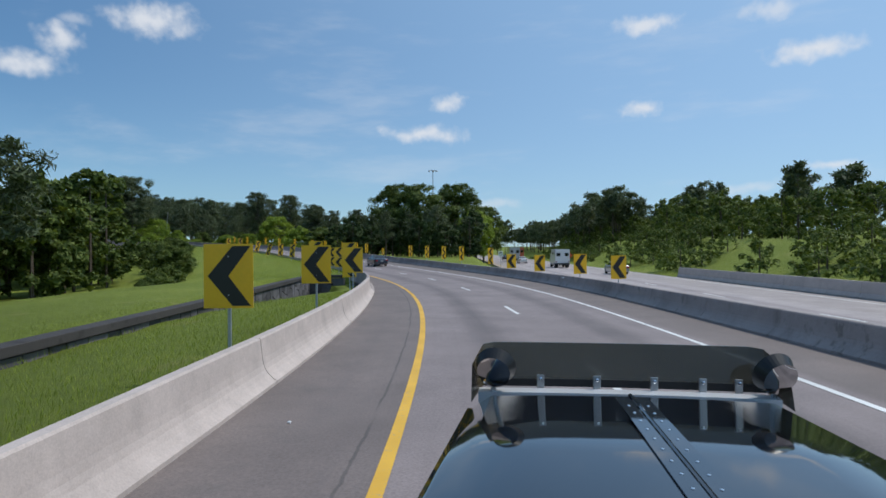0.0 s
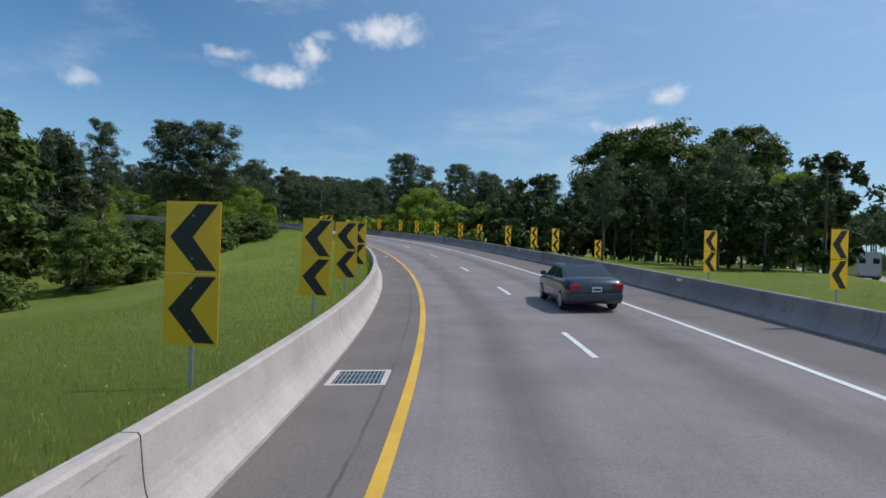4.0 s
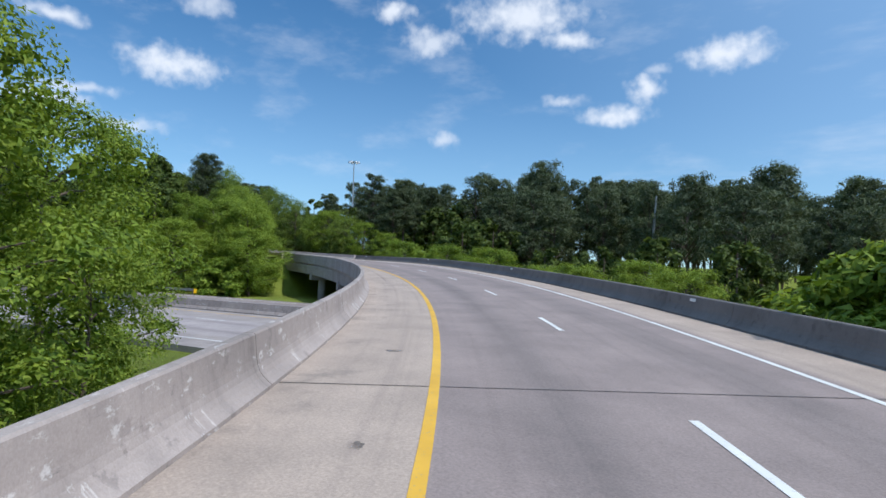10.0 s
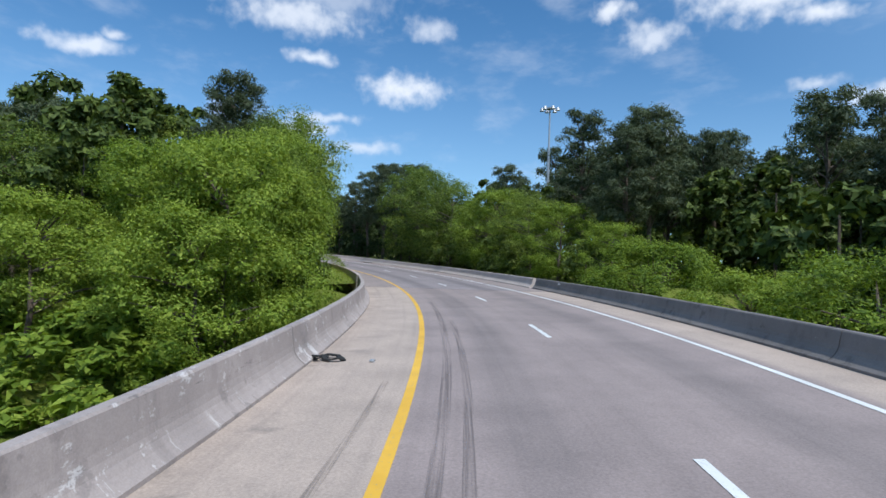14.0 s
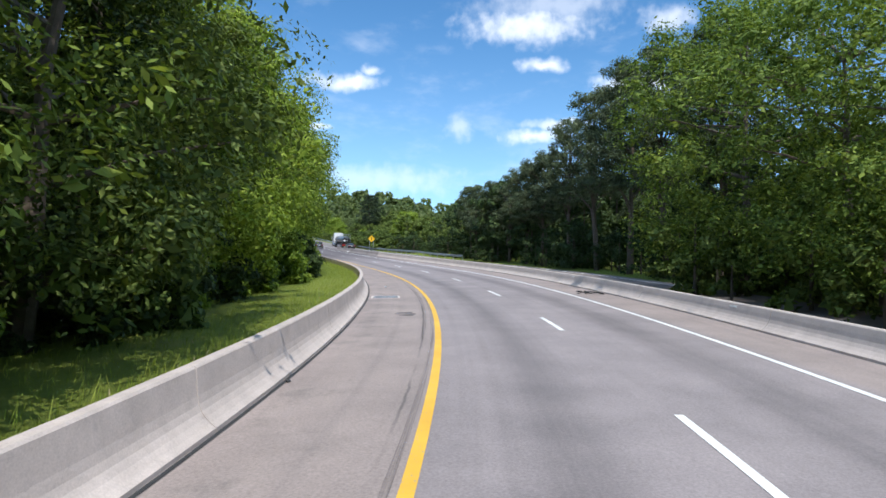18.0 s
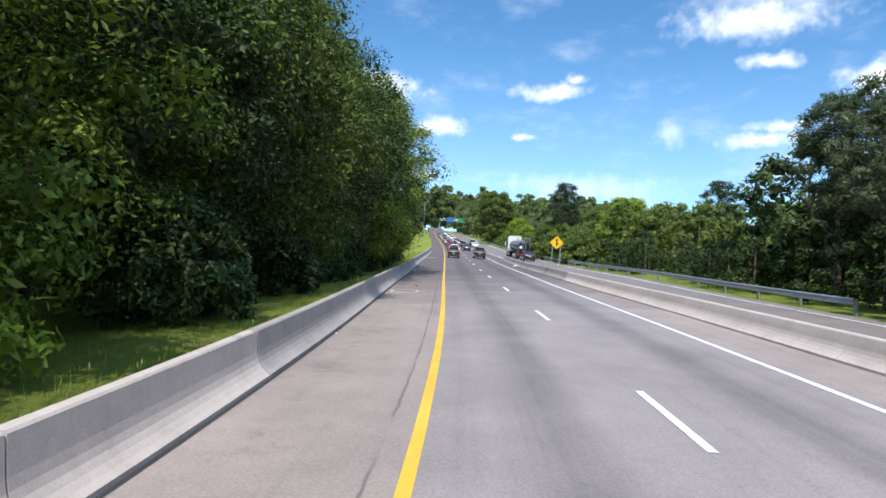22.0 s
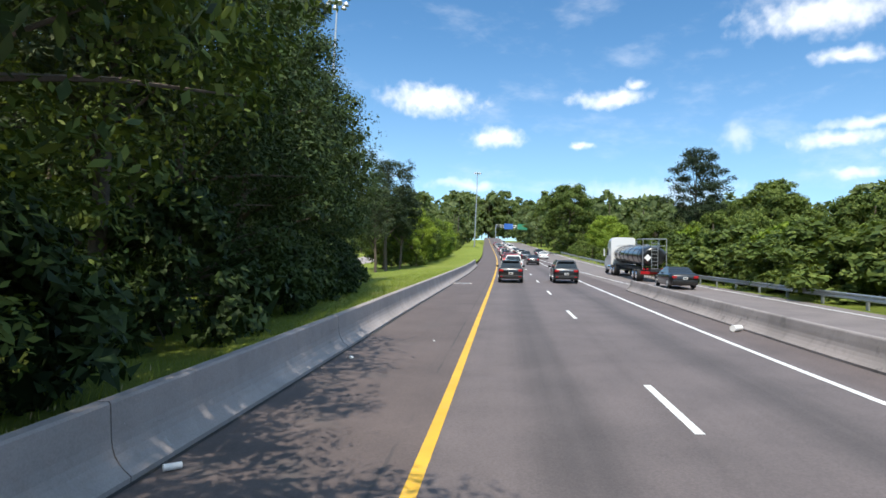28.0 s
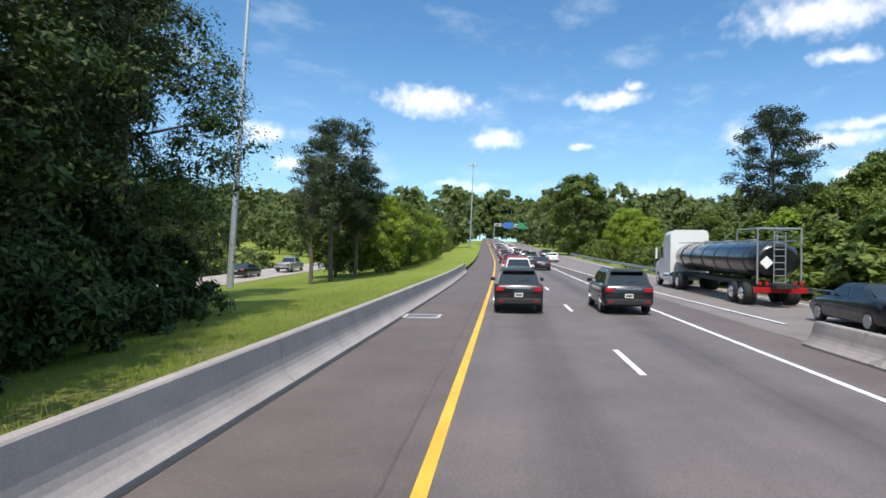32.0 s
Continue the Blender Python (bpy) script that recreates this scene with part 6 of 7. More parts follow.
def section(y, hw, z0, z1, soft=0.12, crown=0.0):
    """A rounded body section across the car at y."""
    return [(-hw * 0.94, y, z0), (hw * 0.94, y, z0), (hw, y, z0 + 0.12), (hw, y, z1 - soft * 1.3), (hw - soft * 0.5, y, z1 - soft * 0.35), (hw - soft * 1.6, y, z1 + crown * 0.6), (0, y, z1 + crown),
            (-hw + soft * 1.6, y, z1 + crown * 0.6), (-hw + soft * 0.5, y, z1 - soft * 0.35), (-hw, y, z1 - soft * 1.3), (-hw, y, z0 + 0.12)]


CAR_SHAPES = {
    # length, width, body stations (y, half width factor, bottom, top), cabin (y0 base, y0 top, y1 top, y1 base, roof), belt height
    "sedan": dict(L=4.8, W=1.82, belt=0.98, roof=1.45, cab=(-1.75, -0.95, 0.35, 1.15), st=((-2.4, 0.86, 0.42, 0.80), (-2.3, 0.95, 0.28, 1.02), (-1.7, 1.0, 0.22, 1.06), (1.0, 1.0, 0.22, 0.98), (2.0, 0.97, 0.22, 0.86), (2.38, 0.84, 0.34, 0.66)), wr=0.33),
    "suv": dict(L=4.75, W=1.90, belt=1.12, roof=1.72, cab=(-2.2, -1.95, 0.45, 1.20), st=((-2.37, 0.92, 0.50, 0.95), (-2.3, 0.98, 0.36, 1.16), (-1.7, 1.0, 0.28, 1.18), (1.05, 1.0, 0.28, 1.12), (2.0, 0.97, 0.28, 1.02), (2.36, 0.86, 0.42, 0.80)), wr=0.37),
    "pickup": dict(L=5.7, W=1.98, belt=1.18, roof=1.85, cab=(-0.55, -0.40, 0.85, 1.45), st=((-2.85, 0.96, 0.60, 1.16), (-2.8, 1.0, 0.46, 1.20), (-0.6, 1.0, 0.36, 1.20), (1.4, 1.0, 0.36, 1.20), (2.4, 0.98, 0.38, 1.12), (2.84, 0.88, 0.50, 0.95)), wr=0.40),
}


def make_car(kind, paint, label, brake=False, name="car"):
    d = CAR_SHAPES[kind]
    hw, wr = d["W"] / 2, d["wr"]
    top = empty(name)
    bm = bmesh.new()
    loft(bm, [section(y, hw * f, a, b, 0.10, 0.02) for y, f, a, b in d["st"]])
    body = part("body", bm, paint, top)
    body.data.polygons.foreach_set("use_smooth", [True] * len(body.data.polygons))
    y0, y1, y2, y3 = d["cab"]
    zb, zr = d["belt"] - 0.02, d["roof"]
    tw = hw * 0.76
    bm = bmesh.new()
    loft(bm, [[(-hw * 0.93, y0, zb), (hw * 0.93, y0, zb), (hw * 0.93, y3, zb), (-hw * 0.93, y3, zb)],
              [(-tw * 1.02, y1, zr - 0.07), (tw * 1.02, y1, zr - 0.07), (tw * 1.02, y2, zr - 0.07), (-tw * 1.02, y2, zr - 0.07)],
              [(-tw * 0.9, y1 + 0.10, zr), (tw * 0.9, y1 + 0.10, zr), (tw * 0.9, y2 - 0.12, zr), (-tw * 0.9, y2 - 0.12, zr)]])
    bmesh.ops.bevel(bm, geom=[e for e in bm.edges if max(v.co.z for v in e.verts) > zb + 0.05], offset=0.045, segments=2, affect="EDGES")
    part("cabin", bm, paint, top)

    def pane(pname, pts, out):
        c = sum((Vector(p) for p in pts), Vector()) / 4
        n = (Vector(pts[1]) - Vector(pts[0])).cross(Vector(pts[3]) - Vector(pts[0])).normalized()
        if n.dot(Vector(out)) < 0:
            n = -n
        q = [c + (Vector(p) - c) * 0.90 for p in pts]
        b = bmesh.new()
        a = [b.verts.new(v + n * 0.006) for v in q]
        e = [b.verts.new(v - n * 0.01) for v in q]
        b.faces.new(a)
        for i in range(4):
            b.faces.new((a[i], e[i], e[(i + 1) % 4], a[(i + 1) % 4]))
        bmesh.ops.recalc_face_normals(b, faces=b.faces)
        return part(pname, b, M_GLASS, top)
    zt = zr - 0.08
    bw, t2 = hw * 0.93, tw * 1.02
    pane("rear_window", [(-bw, y0, zb + 0.05), (bw, y0, zb + 0.05), (t2, y1, zt), (-t2, y1, zt)], (0, -1, 0.4))
    pane("windshield", [(-bw, y3, zb), (bw, y3, zb), (t2, y2, zt), (-t2, y2, zt)], (0, 1, 0.4))
    for s in (-1, 1):
        m0, m1 = (y0 + y3) / 2, (y1 + y2) / 2
        pane("side_window", [(s * bw, y0 + 0.12, zb + 0.02), (s * bw, m0 - 0.03, zb + 0.02), (s * t2, m1 - 0.03, zt), (s * t2, y1 + 0.08, zt)], (s, 0, 0))
        pane("side_window", [(s * bw, m0 + 0.03, zb + 0.02), (s * bw, y3 - 0.25, zb + 0.02), (s * t2, y2 - 0.05, zt), (s * t2, m1 + 0.03, zt)], (s, 0, 0))
        bm = bmesh.new()
        box(bm, s * (hw + 0.10), y3 - 0.45, zb + 0.10, 0.20, 0.10, 0.15, 0.03)
        part("door_mirror", bm, paint, top)
    yb, yf = d["st"][0][0], d["st"][-1][0]
    for s in (-1, 1):
        bm = bmesh.new()
        box(bm, s * hw * 0.76, yb + 0.01, d["st"][1][3] - 0.20, hw * 0.34, 0.10, 0.17, 0.03)
        part("tail_lamp", bm, M_BRAKE if brake else M_RED, top, "lit red brake lamp" if brake else "red tail lamp")
        bm = bmesh.new()
        box(bm, s * hw * 0.68, yf - 0.06, d["st"][-1][3] - 0.06, hw * 0.36, 0.16, 0.14, 0.03)
        part("head_lamp", bm, M_HEAD, top)
        for yw in (yb * 0.60, yf * 0.64):
            bm = bmesh.new()
            bmesh.ops.create_cone(bm, cap_ends=True, segments=24, radius1=wr, radius2=wr, depth=0.22, matrix=Matrix.Translation((s * (hw - 0.11), yw, wr)) @ Matrix.Rotation(radians(90), 4, "Y"))
            es = [e for e in bm.edges if len(e.link_faces) == 2 and e.calc_face_angle(0) > 1]
            bmesh.ops.bevel(bm, geom=es, offset=0.03, segments=2, affect="EDGES")
            w = part("wheel", bm, M_RUBBER, top)
            bm = bmesh.new()
            bmesh.ops.create_cone(bm, cap_ends=True, segments=20, radius1=wr * 0.66, radius2=wr * 0.66, depth=0.03, matrix=Matrix.Translation((s * (hw + 0.006), yw, wr)) @ Matrix.Rotation(radians(90), 4, "Y"))
            for a in range(5):
                an = a * 1.2566
                box(bm, s * (hw + 0.022), yw + math.cos(an) * wr * 0.33, wr + math.sin(an) * wr * 0.33, 0.012, wr * 0.55, 0.06, 0, Matrix.Rotation(an, 4, "X"))
            part("rim", bm, M_RIM, w)
    bm = bmesh.new()
    box(bm, 0, yb + 0.02, 0.50, d["W"] * 0.90, 0.16, 0.22, 0.04)
    part("rear_bumper", bm, paint if kind == "sedan" else M_TRIM, top)
    bm = bmesh.new()
    box(bm, 0, yb - 0.062, 0.74 if kind != "pickup" else 0.66, 0.32, 0.01, 0.16, 0.003)
    pl = part("number_plate", bm, M_PLATE, top)
    bm = bmesh.new()
    box(bm, 0, yb - 0.069, 0.74 if kind != "pickup" else 0.66, 0.24, 0.004, 0.06)
    part("plate_bar", bm, M_TRIM, pl)
    if kind == "pickup":
        bm = bmesh.new()
        box(bm, 0, (yb + y0) / 2 - 0.02, 1.205, d["W"] * 0.80, abs(yb - y0) - 0.25, 0.03)
        part("bed", bm, M_TRIM, top)
    if kind == "suv":
        bm = bmesh.new()
        box(bm, 0, yb - 0.01, d["st"][1][3] - 0.16, d["W"] * 0.50, 0.09, 0.045, 0.01)
        part("tailgate_bar", bm, M_CHROME, top, "chrome bar across the tailgate")
        bm = bmesh.new()
        box(bm, 0, y1 - 0.06, zr - 0.055, tw * 1.7, 0.26, 0.035, 0.012)
        part("roof_spoiler", bm, paint, top)
        bm = bmesh.new()
        tube(bm, (0.0, y0 + 0.02, zb + 0.14), (0.38, y0 + 0.06, zb + 0.20), 0.012, None, 6)
        part("rear_wiper", bm, M_TRIM, top)
        for s in (-1, 1):
            bm = bmesh.new()
            box(bm, s * hw * 0.72, yb - 0.065, 0.50, 0.20, 0.02, 0.05, 0.005)
            part("reflector", bm, M_RED, top)
        for s in (-1, 1):
            bm = bmesh.new()
            tube(bm, (s * tw * 0.9, y1 + 0.2, zr + 0.04), (s * tw * 0.9, y2 - 0.3, zr + 0.04), 0.02, None, 8)
            part("roof_rail", bm, M_TRIM, top)
    return tagged(top, label, "car", "cars on the highway")


CAR_MODELS = {}


def car(kind, paint, m, label, brake=False):
    key = (kind, paint.name, brake)
    if key in CAR_MODELS:
        return tagged(copy_thing(CAR_MODELS[key], m), label)
    ob = CAR_MODELS[key] = make_car(kind, paint, label, brake, {"sedan": "sedan", "suv": "suv", "pickup": "pickup_truck"}[kind])
    ob.matrix_world = m
    return ob


def slope(s):
    return pose(0, 0, 0, float(np.interp(s, LINE_S, LINE_G)), 0, 0) @ pose(0, 0, 0, 0, float(np.interp(s, LINE_S, LINE_B)), 0)


def road_car(kind, paint, s, u, label, brake=False):
    return car(kind, paint, on_road(s, u, 0.01) @ slope(s), label, brake)


# ahead in the queue
road_car("sedan", P_DARK, 82.0, 5.4, "dark blue-grey sedan on the ramp ahead")
road_car("suv", P_BLACK, 425.0, 1.4, "black compact suv with red tail lamps in the yellow-line lane")
road_car("pickup", P_WHITE, 443.5, 1.9, "white pickup truck ahead of the black suv")
road_car("suv", P_BLACK, 425.3, 5.6, "black suv with chrome-trimmed tailgate in the middle lane")
rng = random.Random(11)
paints = [P_DARK, P_WHITE, P_SILVER, P_BLACK, P_SILVER, P_WHITE, P_RED]
for i in range(15):
    s = 452 + i * 11.5
    road_car(rng.choice(["sedan", "suv", "suv", "pickup"]), rng.choice(paints), s + rng.uniform(-1.5, 1.5), 1.75 + rng.uniform(-0.2, 0.2), "car queuing in the yellow-line lane of the far road", i < 2)
for i in range(10):
    s = 470 + i * 17
    road_car(rng.choice(["sedan", "suv", "suv"]), rng.choice(paints), s + rng.uniform(-4, 4), 5.3 + rng.uniform(-0.2, 0.2), "car in the second lane of the far road")
for s, kind, pt in ((497, "sedan", P_WHITE), (508, "suv", P_DARK)):
    road_car(kind, pt, s, 9.2, "car in the merging lane of the far road")
road_car("sedan", P_BLACK, 420.5, 12.9, "black sedan on the merging lane beside the guardrail")
# straight highway beside the ramp
car("sedan", P_SILVER, HWY @ pose(11.6, 160, 0.01), "silver sedan on the straight highway")
car("sedan", P_BLACK, HWY @ pose(10.9, 199, 0.01), "dark sedan on the straight highway")
car("sedan", P_WHITE, HWY @ pose(7.0, 222, 0.01), "white sedan on the straight highway")
car("sedan", P_DARK, HWY @ pose(6.8, 270, 0.01), "dark sedan far along the straight highway")
# highway under the bridge
car("sedan", P_RED, LOW @ pose(-8.6, 26.0, 0.01, 0, 0, 180), "dark red sedan on the far lanes of the crossing highway")
car("pickup", P_SILVER, LOW @ pose(-26.5, -22.0, 0.01, 0, 0, 180), "silver pickup truck on the near lanes under the bridge")
# seen past the trees beside the last stretch
tagged(sweep("road_frontage", lambda s: [(-30.6, -1.0), (-23.6, -1.0), (-23.6, -1.5), (-30.6, -1.5)], 426, 640, 4.0, M_PALE), "pale frontage road beyond the grass slope", "road", kind="structure")
for s, u, kind, paint, note in ((461.5, -26.6, "sedan", P_BLACK, "dark sedan on the frontage road behind the trees"), (473.0, -25.8, "pickup", P_SILVER, "silver pickup truck on the frontage road behind the trees")):
    car(kind, paint, on_road(s, u, -0.985) @ slope(s), note)


def wheel_pair(bm_list, y, hw, r, top, dual=True):
    for s in (-1, 1):
        bm = bmesh.new()
        bmesh.ops.create_cone(bm, cap_ends=True, segments=24, radius1=r, radius2=r, depth=0.56 if dual else 0.3, matrix=Matrix.Translation((s * (hw - (0.28 if dual else 0.15)), y, r)) @ Matrix.Rotation(radians(90), 4, "Y"))
        es = [e for e in bm.edges if len(e.link_faces) == 2 and e.calc_face_angle(0) > 1]
        bmesh.ops.bevel(bm, geom=es, offset=0.05, segments=2, affect="EDGES")
        w = part("wheel", bm, M_RUBBER, top)
        bm = bmesh.new()
        bmesh.ops.create_cone(bm, cap_ends=True, segments=20, radius1=r * 0.58, radius2=r * 0.45, depth=0.06, matrix=Matrix.Translation((s * (hw + 0.02), y, r)) @ Matrix.Rotation(radians(90 * s), 4, "Y"))
        part("rim", bm, M_CHROME, w)


def tanker():
    """White cab with a long black tank trailer, nose along +y."""
    top = empty("tanker_truck", on_road(431.0, 13.3, 0.01) @ slope(431.0))
    bm = bmesh.new()
    loft(bm, [section(14.6, 1.10, 0.55, 1.35, 0.15), section(14.3, 1.18, 0.45, 1.75, 0.18), section(12.9, 1.2, 0.45, 2.0, 0.15)])
    part("hood", bm, P_WHITE, top)
    bm = bmesh.new()
    loft(bm, [section(13.0, 1.2, 0.5, 2.3, 0.15), section(12.4, 1.22, 0.5, 3.3, 0.2), section(11.6, 1.24, 0.5, 3.85, 0.25), section(10.2, 1.24, 0.5, 3.9, 0.2)])
    part("cab", bm, P_WHITE, top, "white sleeper cab")
    for s in (-1, 1):
        bm = bmesh.new()
        box(bm, s * 1.235, 12.2, 2.35, 0.02, 0.9, 0.8, 0.005)
        part("side_window", bm, M_GLASS, top)
        bm = bmesh.new()
        box(bm, s * 1.5, 12.9, 2.3, 0.12, 0.2, 0.8, 0.03)
        part("door_mirror", bm, P_WHITE, top)
        bm = bmesh.new()
        tube(bm, (s * 1.05, 10.2, 0.75), (s * 1.05, 11.6, 0.75), 0.32, None, 16)
        part("fuel_tank", bm, M_CHROME, top)
    bm = bmesh.new()
    box(bm, 0, 12.75, 2.75, 2.1, 0.06, 0.75, 0.01, Euler((radians(-20), 0, 0)).to_matrix().to_4x4())
    part("windshield", bm, M_GLASS, top)
    bm = bmesh.new()
    box(bm, 0, 5.2, 0.95, 0.9, 18.0, 0.22, 0.02)
    part("chassis", bm, M_TRIM, top)
    bm = bmesh.new()
    rings = []
    for y, r in ((-2.9, 0.75), (-2.7, 0.98), (-2.2, 1.05), (3.0, 1.05), (9.3, 1.05), (9.7, 0.98), (9.9, 0.75)):
        rings.append([(math.cos(a * math.pi / 12) * r * 1.08, y, 2.12 + math.sin(a * math.pi / 12) * r * 0.82) for a in range(24)])
    loft(bm, rings)
    t = part("tank", bm, P_BLACK, top, "long black elliptical tank")
    t.data.polygons.foreach_set("use_smooth", [len(p.vertices) == 4 for p in t.data.polygons])
    for y in (-1.8, 0.2, 2.2, 4.2, 6.2, 8.2):
        bm = bmesh.new()
        ring = [[(math.cos(a * math.pi / 12) * q * 1.08, yy, 2.12 + math.sin(a * math.pi / 12) * q * 0.82) for a in range(24)] for yy, q in ((y - 0.04, 1.052), (y - 0.03, 1.075), (y + 0.03, 1.075), (y + 0.04, 1.052))]
        loft(bm, ring)
        part("band", bm, M_TRIM, top)
    for y in (0.0, 3.2, 6.4):
        bm = bmesh.new()
        tube(bm, (0, y, 2.9), (0, y, 3.12), 0.26, None, 16)
        part("hatch", bm, M_STEEL, top)
    bm = bmesh.new()
    for s in (-1, 1):
        tube(bm, (s * 0.9, -2.6, 3.0), (s * 0.9, 9.4, 3.0), 0.03, None, 6)
        tube(bm, (s * 0.95, -3.0, 1.0), (s * 0.95, -3.0, 3.55), 0.04, None, 6)
        tube(bm, (s * 0.95, -0.6, 2.9), (s * 0.95, -0.6, 3.55), 0.04, None, 6)
        tube(bm, (s * 0.95, -3.0, 3.55), (s * 0.95, -0.6, 3.55), 0.04, None, 6)
    tube(bm, (-0.95, -3.0, 3.55), (0.95, -3.0, 3.55), 0.04, None, 6)
    part("handrail", bm, M_STEEL, top, "grey pipe rail cage")
    bm = bmesh.new()
    for x in (-0.25, 0.25):
        tube(bm, (x, -3.05, 0.7), (x, -3.05, 3.4), 0.025, None, 6)
    for k in range(9):
        tube(bm, (-0.25, -3.05, 0.8 + k * 0.3), (0.25, -3.05, 0.8 + k * 0.3), 0.02, None, 6)
    part("ladder", bm, M_STEEL, top)
    bm = bmesh.new()
    box(bm, -0.55, -3.0, 2.0, 0.42, 0.02, 0.42, 0.004, Euler((0, radians(45), 0)).to_matrix().to_4x4())
    part("placard", bm, M_WHITESIGN, top, "white diamond hazard placard")
    bm = bmesh.new()
    box(bm, 0, -3.1, 0.75, 2.3, 0.14, 0.25, 0.02)
    part("rear_bumper", bm, M_RED, top, "red and white striped bumper")
    for x in (-0.9, -0.6, 0.6, 0.9):
        bm = bmesh.new()
        box(bm, x, -3.18, 1.05, 0.16, 0.04, 0.16, 0.02)
        part("tail_lamp", bm, M_RED, top)
    for y in (-1.9, -0.65, 8.6, 9.9):
        wheel_pair(None, y, 1.25, 0.52, top)
    wheel_pair(None, 13.6, 1.2, 0.52, top, False)
    return tagged(top, "white sleeper-cab truck pulling a long black tank trailer", "truck")


tanker()


def box_truck(m, wide, long, high, paint, label, name):
    top = empty(name, m)
    bm = bmesh.new()
    box(bm, 0, 0, 0.75 + high / 2, wide, long, high, 0.05)
    part("cargo_box", bm, paint, top)
    bm = bmesh.new()
    loft(bm, [section(long / 2 + 0.05, wide * 0.48, 0.5, 2.5, 0.12), section(long / 2 + 1.0, wide * 0.48, 0.5, 2.4, 0.15), section(long / 2 + 1.3, wide * 0.47, 0.5, 1.5, 0.12), section(long / 2 + 2.0, wide * 0.45, 0.5, 1.3, 0.12)])
    part("cab", bm, P_WHITE, top)
    for s in (-1, 1):
        for k in range(3):
            bm = bmesh.new()
            box(bm, s * (wide / 2 + 0.003), -long / 4 + k * long / 4, 0.75 + high * 0.7, 0.02, 0.5, 0.35, 0.004)
            part("side_window", bm, M_GLASS, top)
        bm = bmesh.new()
        box(bm, s * wide * 0.28, -long / 2 - 0.01, 0.75 + high * 0.62, wide * 0.26, 0.03, high * 0.22, 0.01)
        part("rear_window", bm, M_GLASS, top)
        bm = bmesh.new()
        box(bm, s * wide * 0.42, -long / 2 - 0.02, 1.0, 0.14, 0.04, 0.2, 0.01)
        part("tail_lamp", bm, M_RED, top)
    bm = bmesh.new()
    box(bm, 0, 0.6, 0.65, wide * 0.7, long + 1.5, 0.2, 0.02)
    part("chassis", bm, M_TRIM, top)
    bm = bmesh.new()
    box(bm, 0, -long / 2 - 0.12, 0.62, wide * 0.95, 0.2, 0.22, 0.03)
    part("rear_bumper", bm, M_TRIM, top)
    for y in (-long / 2 + 1.1, long / 2 + 1.1):
        wheel_pair(None, y, wide / 2 - 0.02, 0.46, top, y < 0)
    return tagged(top, label, "truck", "trucks on the straight highway")


box_truck(HWY @ pose(9.6, 187, 0.01), 2.3, 4.2, 2.2, P_WHITE, "white armoured box truck on the straight highway", "armoured_truck")
box_truck(HWY @ pose(6.6, 240, 0.01), 2.5, 9.0, 2.9, P_SILVER, "grey box truck far along the straight highway", "box_truck")
box_truck(HWY @ pose(9.8, 262, 0.01), 2.5, 10.0, 2.9, P_ORANGE, "orange-red box trailer far along the straight highway", "box_truck")


